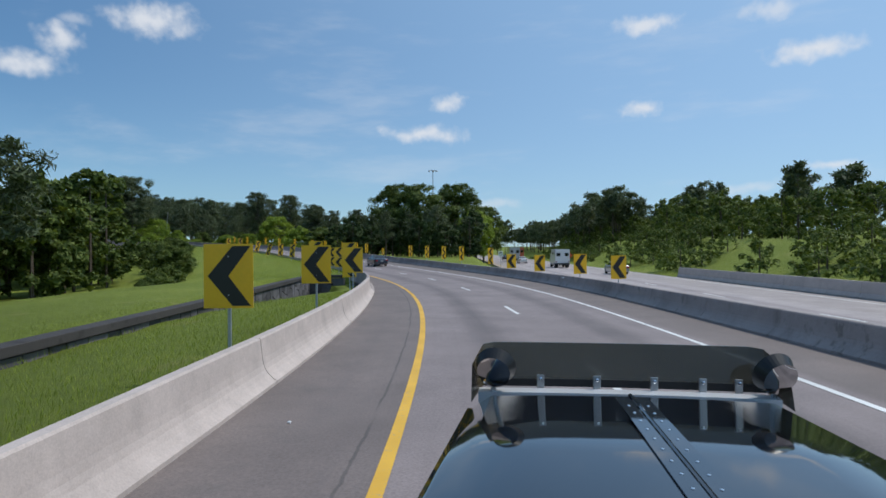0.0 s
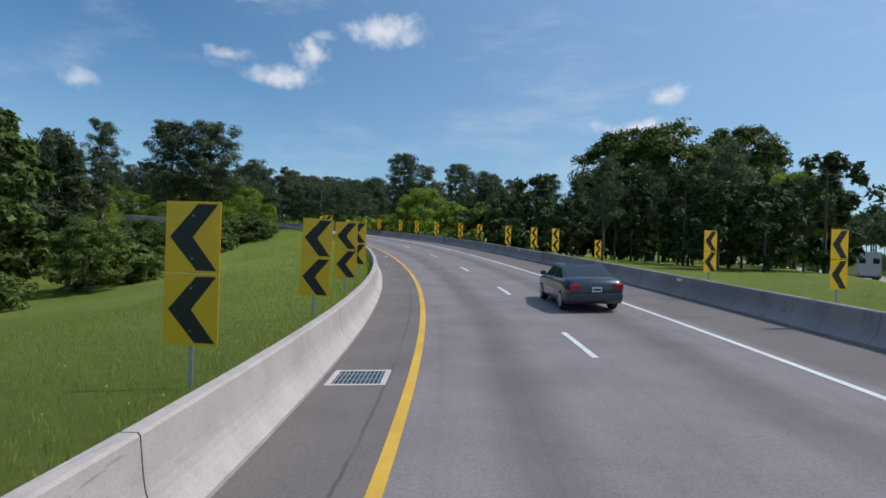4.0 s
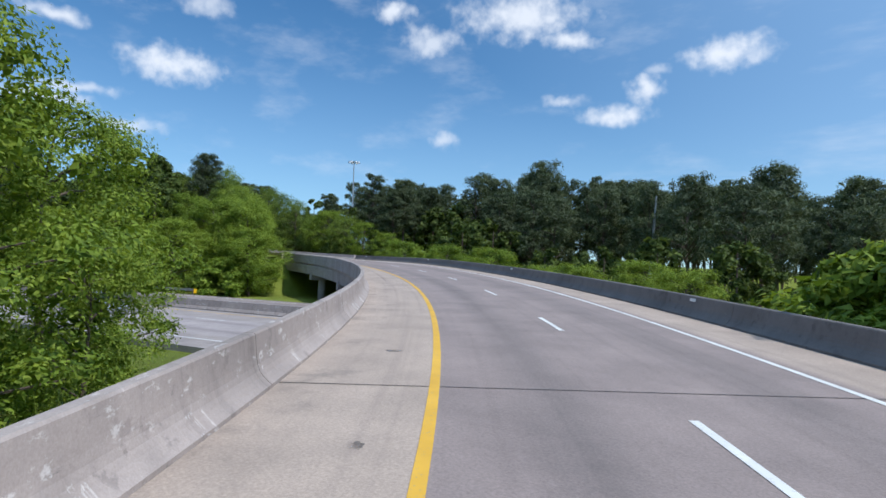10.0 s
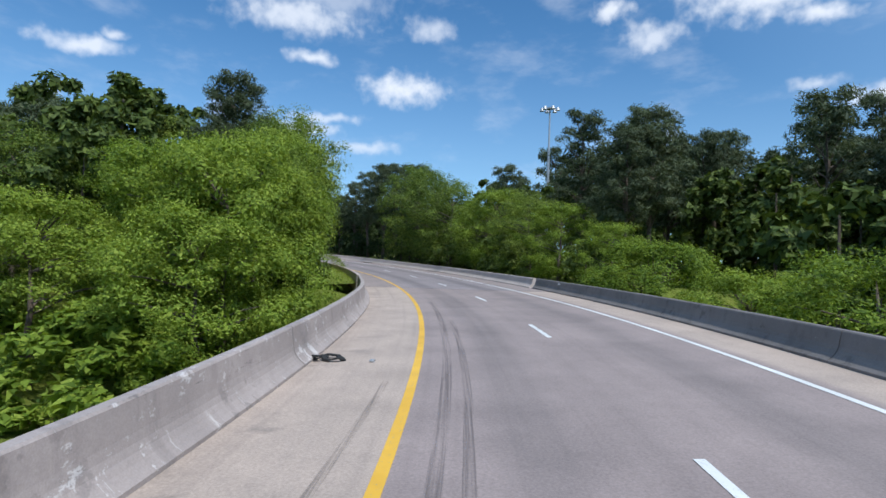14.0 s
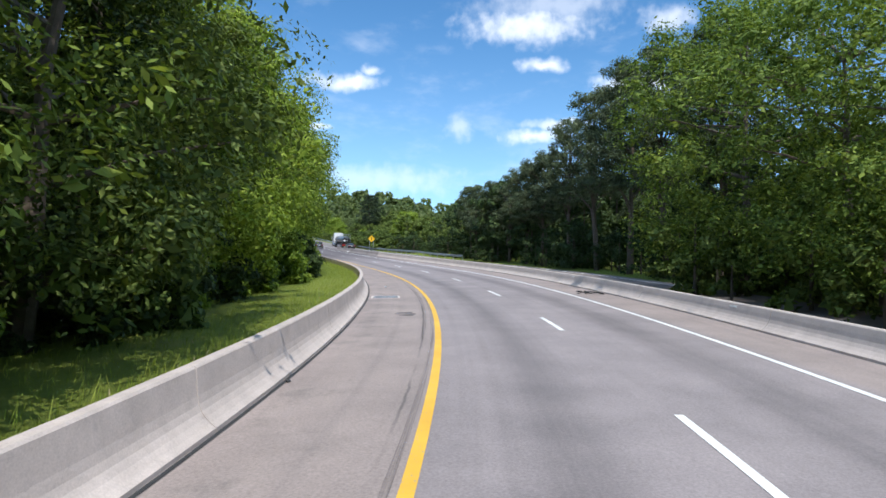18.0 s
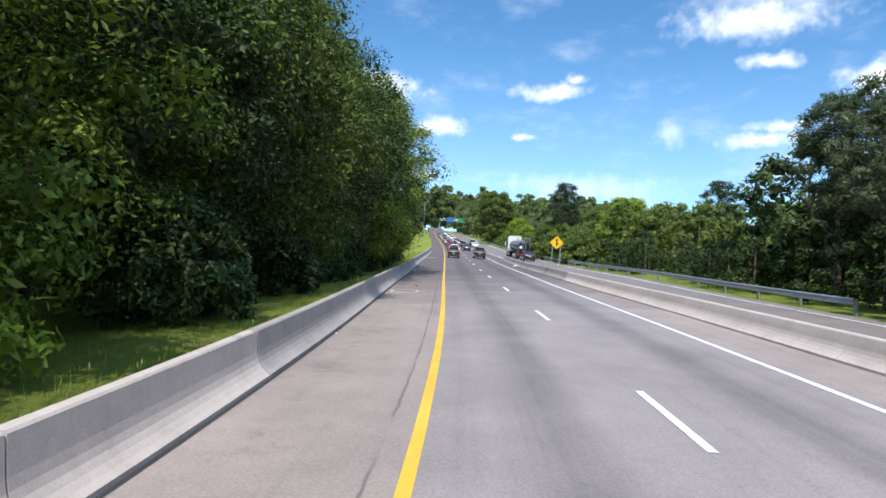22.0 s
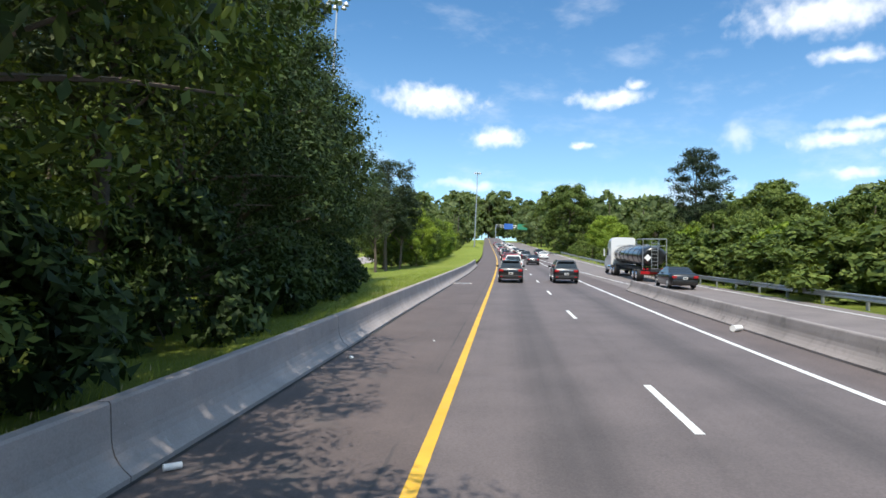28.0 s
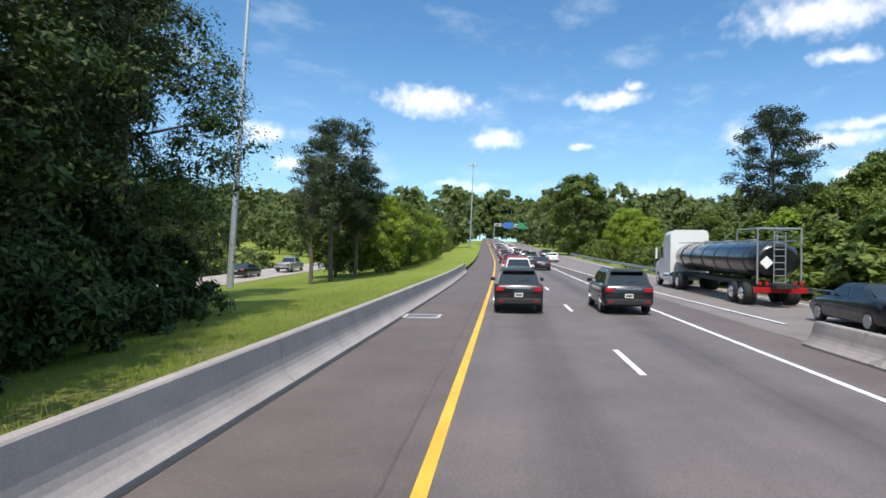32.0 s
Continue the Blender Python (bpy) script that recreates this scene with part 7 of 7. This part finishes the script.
# ---------------------------------------------------------------- the truck that carries the view, standing at the start of the walk
def lead_truck():
    yaw0 = CAMERA[0][6] -5.60
    cx, cy, cz = CAMERA[0][1:4]
    m = pose(cx -0.051, cy +0.020, cz -2.459, 0.49, 0.78, yaw0)
    top = empty("tractor_truck", m)
    P_HOOD = car_paint("polished_black_hood", (0.006, 0.008, 0.012), 0.0)
    P_HOOD.node_tree.nodes["Principled BSDF"].inputs["Roughness"].default_value = 0.05
    xc, hw = 0.53, 0.66
    bm = bmesh.new()
    prof = [(-1.0, 0.10), (-0.97, 0.02), (-0.85, -0.012), (-0.5, 0.0), (0.0, 0.012), (0.5, 0.0), (0.85, -0.012), (0.97, 0.02), (1.0, 0.10)]
    rings = []
    for y, zt, k in ((0.25, 1.81, 1.30), (1.0, 1.825, 1.20), (1.8, 1.835, 1.08), (2.45, 1.84, 0.985), (2.52, 1.80, 0.97)):
        r = [(xc + a * hw * k, y, zt - (abs(a) > 0.96) * 0.05 + (0.016 * (1 - a * a))) for a, b in prof]
        r += [(xc + hw * k, y, 1.25), (xc - hw * k, y, 1.25)]
        rings.append(r)
    loft(bm, rings)
    hd = part("hood", bm, P_HOOD, top, "polished black riveted hood")
    for pl in hd.data.polygons:
        pl.use_smooth = pl.normal.z > 0.5
    # riveted hinge strips down the middle
    for dx in (-0.035, 0.035):
        bm = bmesh.new()
        r = []
        for y, z in ((0.26, 1.8285), (1.0, 1.8430), (1.8, 1.8528), (2.42, 1.8575)):
            r.append([(xc + dx - 0.028, y, z), (xc + dx + 0.028, y, z), (xc + dx + 0.028, y, z + 0.004), (xc + dx - 0.028, y, z + 0.004)])
        loft(bm, r)
        st = part("hinge_strip", bm, P_HOOD, hd)
        for i in range(22):
            y = 0.32 + i * 0.094
            z = float(np.interp(y, [0.26, 1.0, 1.8, 2.42], [1.8285, 1.8430, 1.8528, 1.8575])) + 0.004
            bm = bmesh.new()
            bmesh.ops.create_uvsphere(bm, u_segments=8, v_segments=5, radius=0.0065, matrix=Matrix.Translation((xc + dx, y, z)) @ Matrix.Diagonal((1, 1, 0.6, 1)))
            o = part("rivet", bm, M_CHROME, st)
    bm = bmesh.new()
    tube(bm, (xc, 0.26, 1.834), (xc, 2.44, 1.862), 0.010, None, 8)
    part("hinge_rod", bm, P_HOOD, hd)
    # chrome nose strip
    bm = bmesh.new()
    v = []
    for a in np.linspace(-0.92, 0.92, 12):
        v.append([(xc + a * hw, 2.50 + 0.03 * (1 - a * a), 1.845), (xc + a * hw, 2.56 + 0.03 * (1 - a * a), 1.85), (xc + a * hw, 2.56 + 0.03 * (1 - a * a), 1.80), (xc + a * hw, 2.50 + 0.03 * (1 - a * a), 1.80)])
    loft(bm, v)
    part("nose_strip", bm, plain("polished_aluminium", (0.88, 0.89, 0.9), 0.32, 0.55, 0.04, 6), top, "bright chrome strip along the hood's nose")
    # smoked deflector, curved back at its ends
    k = Nodes("smoked_acrylic", 0.06, 0.0, 0.6)
    k.done((0.085, 0.068, 0.036))
    k.bsdf.inputs["Alpha"].default_value = 0.80
    bm = bmesh.new()
    v = []
    for a in np.linspace(-1.0, 1.0, 25):
        bend = max(0.0, abs(a) - 0.86) / 0.14
        y = 2.62 - 0.16 * bend ** 2 + 0.03 * (1 - a * a)
        x = xc + a * (hw - 0.005) - math.copysign(0.02 * bend, a)
        zt = 2.028 - 0.07 * bend ** 3
        zb = 1.872 - 0.06 * bend
        v.append([(x, y, zb), (x, y + 0.05, zt), (x, y + 0.056, zt), (x, y + 0.006, zb)])
    loft(bm, v)
    df = part("deflector", bm, k.mat, top, "smoked brown acrylic wind deflector")
    # black strip added for the dark gap between deflector and nose strip
    bm = bmesh.new()
    v = []
    for a in np.linspace(-0.9, 0.9, 12):
        y = 2.615 + 0.03 * (1 - a * a)
        v.append([(xc + a * hw, y, 1.845), (xc + a * hw, y + 0.012, 1.845), (xc + a * hw, y + 0.012, 1.878), (xc + a * hw, y, 1.878)])
    loft(bm, v)
    part("seal", bm, M_TRIM, df, "black strip standing in for the dark gap under the deflector")
    for a in (-0.52, -0.16, 0.2, 0.5, 0.72):
        bm = bmesh.new()
        box(bm, xc + a * hw, 2.60, 1.873, 0.032, 0.012, 0.062, 0.004)
        br = part("bracket", bm, M_RIM, df, "small steel bracket")
        bm = bmesh.new()
        bmesh.ops.create_uvsphere(bm, u_segments=8, v_segments=5, radius=0.009, matrix=Matrix.Translation((xc + a * hw, 2.592, 1.888)))
        part("bolt", bm, M_CHROME, br)
    k2 = Nodes("mirror_glass", 0.02, 1.0)
    mg2 = k2.done((0.5, 0.5, 0.51))
    for a in (-0.80, 0.86):
        x = xc + a * (hw + 0.02)
        bm = bmesh.new()
        rim = Matrix.Translation((x, 2.47, 1.935)) @ Matrix.Rotation(radians(a * 14), 4, "Z") @ Matrix.Rotation(radians(112), 4, "X")
        bmesh.ops.create_cone(bm, cap_ends=True, segments=32, radius1=0.086, radius2=0.060, depth=0.05, matrix=rim @ Matrix.Translation((0, 0, -0.03)))
        hs = part("spot_mirror", bm, M_BLACK, top, "round convex hood mirror in a black housing")
        bm = bmesh.new()
        bmesh.ops.create_uvsphere(bm, u_segments=28, v_segments=14, radius=0.16, matrix=Matrix())
        bmesh.ops.delete(bm, geom=[q for q in bm.verts if q.co.z < 0.136], context="VERTS")
        bm.transform(rim @ Matrix.Translation((0, 0, 0.012 - 0.155)))
        gl = part("mirror_face", bm, mg2, hs, "shiny convex mirror face")
        gl.data.polygons.foreach_set("use_smooth", [True] * len(gl.data.polygons))
        bm = bmesh.new()
        tube(bm, (x, 2.52, 1.90), (x, 2.54, 1.80), 0.012, None, 8)
        part("mirror_stem", bm, M_RIM, hs)
    # nose, fenders, bumper, wheels
    bm = bmesh.new()
    box(bm, xc, 2.50, 1.25, 1.15, 0.10, 1.0, 0.03)
    gr = part("grille", bm, M_CHROME, top, "chrome radiator grille")
    for i in range(9):
        bm = bmesh.new()
        box(bm, xc - 0.48 + i * 0.12, 2.556, 1.25, 0.05, 0.02, 0.86, 0.004)
        part("grille_bar", bm, M_TRIM, gr)
    bm = bmesh.new()
    box(bm, xc, 2.85, 0.55, 2.3, 0.22, 0.42, 0.06)
    part("bumper", bm, M_CHROME, top)
    for s in (-1, 1):
        bm = bmesh.new()
        rings = []
        for i in range(9):
            an = math.pi * i / 8
            c, q = math.cos(an), math.sin(an)
            rings.append([(xc + s * 0.64, 1.9 + c * 0.68, 0.5 + q * 0.68), (xc + s * 1.12, 1.9 + c * 0.68, 0.5 + q * 0.66), (xc + s * 1.12, 1.9 + c * 0.63, 0.5 + q * 0.61), (xc + s * 0.64, 1.9 + c * 0.63, 0.5 + q * 0.63)])
        loft(bm, rings)
        part("fender", bm, P_HOOD, top)
        bm = bmesh.new()
        box(bm, xc + s * 0.88, 2.62, 1.0, 0.3, 0.14, 0.24, 0.04)
        part("head_lamp", bm, M_HEAD, top)
        for y, r in ((1.9, 0.52), (-3.2, 0.52), (-4.5, 0.52)):
            bm = bmesh.new()
            bmesh.ops.create_cone(bm, cap_ends=True, segments=24, radius1=r, radius2=r, depth=0.3, matrix=Matrix.Translation((xc + s * 0.95, y, r)) @ Matrix.Rotation(radians(90), 4, "Y"))
            w = part("wheel", bm, M_RUBBER, top)
            bm = bmesh.new()
            bmesh.ops.create_cone(bm, cap_ends=True, segments=20, radius1=r * 0.55, radius2=r * 0.4, depth=0.06, matrix=Matrix.Translation((xc + s * 1.11, y, r)) @ Matrix.Rotation(radians(90 * s), 4, "Y"))
            part("rim", bm, M_CHROME, w)
    bm = bmesh.new()
    box(bm, xc, -1.3, 0.85, 0.9, 8.0, 0.25, 0.02)
    part("chassis", bm, M_TRIM, top)
    bm = bmesh.new()
    loft(bm, [section(-0.32, 1.02, 0.95, 2.05, 0.1), section(-0.62, 1.03, 0.95, 2.95, 0.14), section(-2.4, 1.03, 0.95, 3.0, 0.14)])
    bm.transform(Matrix.Translation((xc, 0, 0)))
    part("cab", bm, P_HOOD, top, "black cab behind the hood")
    bm = bmesh.new()
    box(bm, xc, -0.42, 2.50, 1.7, 0.03, 0.62, 0.01, Euler((radians(18), 0, 0)).to_matrix().to_4x4())
    part("windshield", bm, M_GLASS, top)
    return tagged(top, "black conventional tractor truck with riveted hood and smoked deflector", "truck")


lead_truck()


# ---------------------------------------------------------------- small things on the road
def drain(s, u0, u1, lng=1.15):
    top = empty("storm_drain", on_road(s, (u0 + u1) / 2, 0.0) @ slope(s))
    w = u1 - u0
    bm = bmesh.new()
    for x, y, a, b in ((0, -lng / 2 + 0.05, w, 0.10), (0, lng / 2 - 0.05, w, 0.10), (-w / 2 + 0.05, 0, 0.10, lng - 0.2), (w / 2 - 0.05, 0, 0.10, lng - 0.2)):
        box(bm, x, y, 0.006, a, b, 0.02, 0.003)
    part("frame", bm, M_PALE_CONC, top, "pale concrete collar")
    # flat black sheet in place of the hollow's shade
    bm = bmesh.new()
    box(bm, 0, 0, 0.004, w - 0.2, lng - 0.2, 0.006)
    part("pit", bm, M_BLACK, top, "black sheet standing in for the dark hollow below the grate")
    n = int((w - 0.2) / 0.075)
    bars = bmesh.new()
    box(bars, 0, 0, 0.014, 0.028, lng - 0.2, 0.012)
    me = bpy.data.meshes.new("bar")
    bars.to_mesh(me)
    bars.free()
    me.materials.append(M_STEEL)
    for i in range(n):
        o = new("bar", me)
        o.parent = top
        o.location = (-(w - 0.2) / 2 + 0.04 + i * 0.075, 0, 0)
    for y in (-0.18, 0.18):
        bm = bmesh.new()
        box(bm, 0, y, 0.0135, w - 0.2, 0.03, 0.011)
        part("cross_bar", bm, M_STEEL, top)
    return tagged(top, "steel storm-drain grate in a concrete collar on the shoulder", "drain", "storm drains on the shoulder")


M_PALE_CONC = concrete_material("pale_collar", (0.55, 0.54, 0.51), (0.25, 0.24, 0.22), 0.4)
for s, u0, u1 in ((71.7, -1.45, -0.42), (109.1, -1.72, -0.44), (299.2, -2.62, -1.27), (358.6, -2.75, -1.32), (421.4, -2.85, -1.5)):
    drain(s, u0, u1)


def litter(name, s, u, h, size, material, label, cat, kind="box", seed=0):
    rng = random.Random(seed)
    bm = bmesh.new()
    if kind == "roll":
        tube(bm, (-size, 0, size * 0.42), (size, 0, size * 0.42), size * 0.42, size * 0.38, 16)
    elif kind == "strip":
        pts = [(math.cos(a * 0.7) * size * (0.6 + 0.1 * a), math.sin(a * 0.7) * size * (0.5 + 0.06 * a), 0.05 + 0.04 * math.sin(a * 1.9)) for a in range(12)]
        rings = []
        for k, c in enumerate(pts):
            d = Vector(pts[min(k + 1, 11)]) - Vector(pts[max(k - 1, 0)])
            n = Vector((-d.y, d.x, 0)).normalized()
            rings.append([bm.verts.new(Vector(c) + n * a + Vector((0, 0, b))) for a, b in ((-0.07, -0.02), (0.07, -0.02), (0.06, 0.02), (-0.06, 0.02))])
        for a, b in zip(rings, rings[1:]):
            for k in range(4):
                bm.faces.new((a[k], a[(k + 1) % 4], b[(k + 1) % 4], b[k]))
        bm.faces.new(rings[0][::-1])
        bm.faces.new(rings[-1])
    else:
        bmesh.ops.create_icosphere(bm, subdivisions=2, radius=size)
        for v in bm.verts:
            v.co *= rng.uniform(0.7, 1.15)
            v.co.z = v.co.z * 0.6 + size * 0.5
    ob = part(name, bm, material)
    ob.matrix_world = on_road(s, u, h, rng.uniform(0, 180)) @ slope(s)
    return tagged(ob, label, cat)


M_PAPER = plain("white_paper", (0.75, 0.75, 0.74), 0.8, 0, 0.08, 6)
litter("bucket", 396.5, 8.2, 0.005, 0.24, M_PAPER, "white plastic bucket lying against the divider wall", "bucket", "roll", 3)
litter("paper_cup", 383.4, -2.8, 0.005, 0.10, M_PAPER, "crushed white paper cup on the shoulder", "cup", "roll", 4)
litter("tyre_shred", 299.6, 8.4, 0.005, 0.55, M_RUBBER, "curled shred of tyre rubber on the outer shoulder", "tyre piece", "strip", 5)
litter("tyre_shred", 224.3, -1.95, 0.005, 0.28, M_RUBBER, "small shred of tyre rubber on the bridge shoulder", "tyre piece", "strip", 6)
for i, (s, u) in enumerate(((8.5, -1.6), (53.5, -1.4), (100.5, -1.2), (143.0, -2.6), (146.5, -1.2), (158.2, -2.8), (171.5, -2.9), (203, -2.3), (224, -1.0), (262, -2.3), (281, -2.6), (306, -1.8), (343.5, -2.8), (362.5, -1.6), (390.6, -2.6), (393.5, -1.0))):
    litter("debris", s, u, 0.0, 0.03 + 0.02 * (i % 3), [M_PAPER, M_TRIM, M_STEEL][i % 3], "small piece of litter on the shoulder", "litter", "box", 20 + i)


# reflector plates on the outer wall
def plate(s, side):
    u = right_edge(s) + 0.18 if side > 0 else -left_edge(s) - 0.18
    h = wall_height(s, side) - 0.14
    bm = bmesh.new()
    box(bm, 0, 0, 0, 0.025, 0.42, 0.11, 0.004)
    ob = part("wall_plate", bm, M_WHITESIGN)
    ob.matrix_world = on_road(s, u, h)
    return tagged(ob, "small pale reflector plate fixed to the barrier", "plate", "reflector plates on the barrier")


for s in (36, 60, 84, 108, 128, 150, 172, 196, 221, 246, 270, 289, 305, 330):
    plate(s, 1)


# crash-broken hole in the left barrier, lighter rubble below
def chip_patch(s, seed):
    rng = random.Random(seed)
    bm = bmesh.new()
    bmesh.ops.create_grid(bm, x_segments=14, y_segments=12, size=0.5)
    u = -left_edge(s)
    for v in list(bm.verts):
        r = math.hypot(v.co.x, v.co.y * 1.1)
        if r > 0.40 + 0.10 * noise.noise(Vector((v.co.x * 5, v.co.y * 5, seed))):
            bm.verts.remove(v)
    for v in bm.verts:
        h = 0.42 + v.co.y * 0.72
        out = float(np.interp(h, [0.06, 0.12, 0.19, 0.27, 0.36, 0.47, 0.83], [-0.10, -0.02, 0.05, 0.105, 0.14, 0.162, 0.20]))
        p = at(s + v.co.x * 1.3, u - out + 0.012 + 0.02 * noise.noise(v.co * 9), h)
        v.co = Vector(p)
    k = part("broken_patch", bm, M_CHIP)
    return tagged(k, "rough patch of broken concrete with dark stains on the barrier", "damage")


kc = Nodes("broken_concrete", 0.95)
fc = kc.noise(7.0, 6, 0.75)
kc.bump(fc, 1.0, 0.08)
M_CHIP = kc.done(kc.ramp(fc, (0.38, (0.05, 0.045, 0.04)), (0.5, (0.45, 0.43, 0.40)), (0.66, (0.70, 0.68, 0.64))))
chip_patch(146.4, 3)


# ---------------------------------------------------------------- grass blades and flowers
def blades(name, spans, n, h0, h1, w, material, seed, label, lift=0.0):
    rng = np.random.default_rng(seed)
    P, AX, AY = [], [], []
    for s0, s1, d0, d1, share in spans:
        k = int(n * share)
        s, d = rng.uniform(s0, s1, k), d0 + (d1 - d0) * rng.uniform(0, 1, k) ** 1.6
        u = -np.interp(s, LINE_S[::5], [left_edge(v) for v in LINE_S[::5]]) - 0.55 - d
        xy = at(s, u)
        z = xy[:, 2] + _table(LEFT_GROUND, s, np.maximum(d, 0)) + 0.02
        hh = rng.uniform(h0, h1, (k, 1))
        lean = rng.normal(size=(k, 2)) * 0.25
        ay = np.concatenate([lean * hh * 0.5, hh * 0.5], 1)
        a = rng.uniform(0, 6.28, k)
        ax = np.stack([np.cos(a) * w, np.sin(a) * w, 0 * a], 1)
        P.append(np.stack([xy[:, 0], xy[:, 1], z + lift], 1) + ay)
        AX.append(ax)
        AY.append(ay)
    ob = new(name, leaves_mesh(name, np.concatenate(P), np.concatenate(AX), np.concatenate(AY), material))
    return tagged(ob, label, "grass", kind="stuff")


M_BLADE = leaf_material("grass_blades", (0.17, 0.225, 0.030), (0.26, 0.335, 0.048), (0.40, 0.44, 0.095), 0.4)
M_FLOWER = plain("yellow_petals", (0.80, 0.62, 0.03), 0.7, 0, 0.1, 5)
M_SEED = plain("dry_seed_heads", (0.40, 0.33, 0.18), 0.9, 0, 0.3, 6)
blades("grass_blades", [(-5, 36, 0, 9, 0.22), (58, 158, 0, 10, 0.45), (252, 440, 0, 5, 0.38)], 90000, 0.06, 0.19, 0.012, M_BLADE, 3, "green grass blades along the barrier")
blades("tall_grass", [(250, 440, 0, 1.2, 0.7), (100, 157, 0, 3, 0.3)], 4200, 0.22, 0.48, 0.010, M_BLADE, 4, "tall wild grass stems behind the barrier")
blades("seed_heads", [(260, 440, 0, 1.0, 0.8), (100, 146, 0, 3, 0.2)], 420, 0.06, 0.11, 0.014, M_SEED, 5, "dry seed heads of tall grass", 0.36)
blades("yellow_flowers", [(92, 116, 0, 9, 0.28), (116, 126, 1.0, 5.0, 0.5), (127, 146, 0, 6, 0.3), (132, 138, 0.5, 3, 0.2), (58, 92, 0, 8, 0.1)], 4200, 0.03, 0.05, 0.02, M_FLOWER, 6, "small yellow wild flowers in the grass", 0.2)

# tyre marks on the bridge
k = Nodes("tyre_marks", 0.7)
mk = k.done((0.05, 0.048, 0.047))
s_, u_ = k.uv()
k.l(k.math("MULTIPLY", k.step(k.noise(1.0, 5, 0.7, "UV", (0.25, 30.0, 1.0)), 0.38, 0.70), 0.40), k.bsdf.inputs["Alpha"])
tm = tagged(empty("tyre_marks"), "dark rubber tyre marks curving along the lane", "tyre marks", kind="structure")
for u0, u1, s0, s1, w in ((0.45, 0.75, 196, 240, 0.20), (0.85, 1.05, 198, 232, 0.16), (-1.4, -0.5, 190, 222, 0.12), (-0.42, -0.25, 286, 316, 0.13), (-0.25, -0.1, 270, 300, 0.10)):
    sweep("mark", lambda s: [(u0 + (u1 - u0) * (s - s0) / (s1 - s0) - w / 2, 0.0045), (u0 + (u1 - u0) * (s - s0) / (s1 - s0) + w / 2, 0.0045)], s0, s1, 2.0, mk, tm, closed=False)
# old dark oil and water stains on the shoulder
ko = Nodes("oil_patch", 0.6)
ko.l(ko.math("MULTIPLY", ko.step(ko.noise(2.2, 5, 0.7), 0.30, 0.56), 0.5), ko.bsdf.inputs["Alpha"])
M_OIL = ko.done((0.085, 0.08, 0.075))


def stain(s, u, long, wide, seed, label):
    bm = bmesh.new()
    ring = []
    for i in range(40):
        a = i * 2 * math.pi / 40
        r = 1.0 + 0.55 * noise.noise(Vector((math.cos(a) * 1.9, math.sin(a) * 1.9, seed))) + 0.2 * noise.noise(Vector((math.cos(a) * 6, math.sin(a) * 6, seed)))
        ring.append(bm.verts.new(Vector(at(s + math.sin(a) * long * r, u + math.cos(a) * wide * r, 0.0045))))
    bm.faces.new(ring)
    tagged(part("oil_stain", bm, M_OIL), label, "stain", kind="structure")


for s, u, long, wide, seed in ((291.9, -1.05, 0.62, 0.36, 4.2), (128.9, -1.3, 0.5, 0.75, 1.3), (130.6, -1.75, 0.9, 0.25, 2.1), (142.2, -1.75, 1.6, 0.55, 7.7), (136.5, -2.0, 1.2, 0.3, 5.1), (157.9, -0.8, 0.14, 0.1, 3.3), (164.2, -0.95, 0.12, 0.2, 8.2)):
    stain(s, u, long, wide, seed, "dark dried stain on the shoulder pavement")


# leafy branches that hang over the barrier just past the bridge
def hanging_branch(s, reach, seed):
    rng = np.random.default_rng(seed)
    u = -left_edge(s)
    top = tagged(empty("hanging_branch"), "leafy green branch hanging over the top of the barrier", "branch", "branches hanging over the barrier")
    f = np.linspace(0, 1, 9)
    line = [Vector(at(s + 0.5 * v * math.sin(seed), u - 1.5 + (1.35 + reach) * v, 1.75 - 1.15 * v ** 2.2)) for v in f]
    bm = bmesh.new()
    for a, b in zip(line, line[1:]):
        tube(bm, a, b, 0.012, 0.010, 5)
    part("twig", bm, M_BARK, top)
    k = rng.uniform(0.15, 1, 130)
    P = np.array([np.interp(k, f, [q[i] for q in line]) for i in range(3)]).T + rng.normal(size=(130, 3)) * (0.16, 0.16, 0.10)
    ax, ay = leaf_axes(rng, np.tile((0.2, 0.1, 1.0), (130, 1)), 0.075, 0.6, 0.7)
    lv = new("leaves", leaves_mesh("leaves", P, ax, ay, M_LEAF_B, 4))
    lv.parent = top
    tagged(lv, kind="stuff")


for i, (s, reach) in enumerate(((264.6, 0.05), (266.4, 0.28), (267.5, 0.12), (268.6, 0.30), (270.2, 0.22), (271.6, 0.10), (273.0, 0.2))):
    hanging_branch(s, reach, 60 + i)
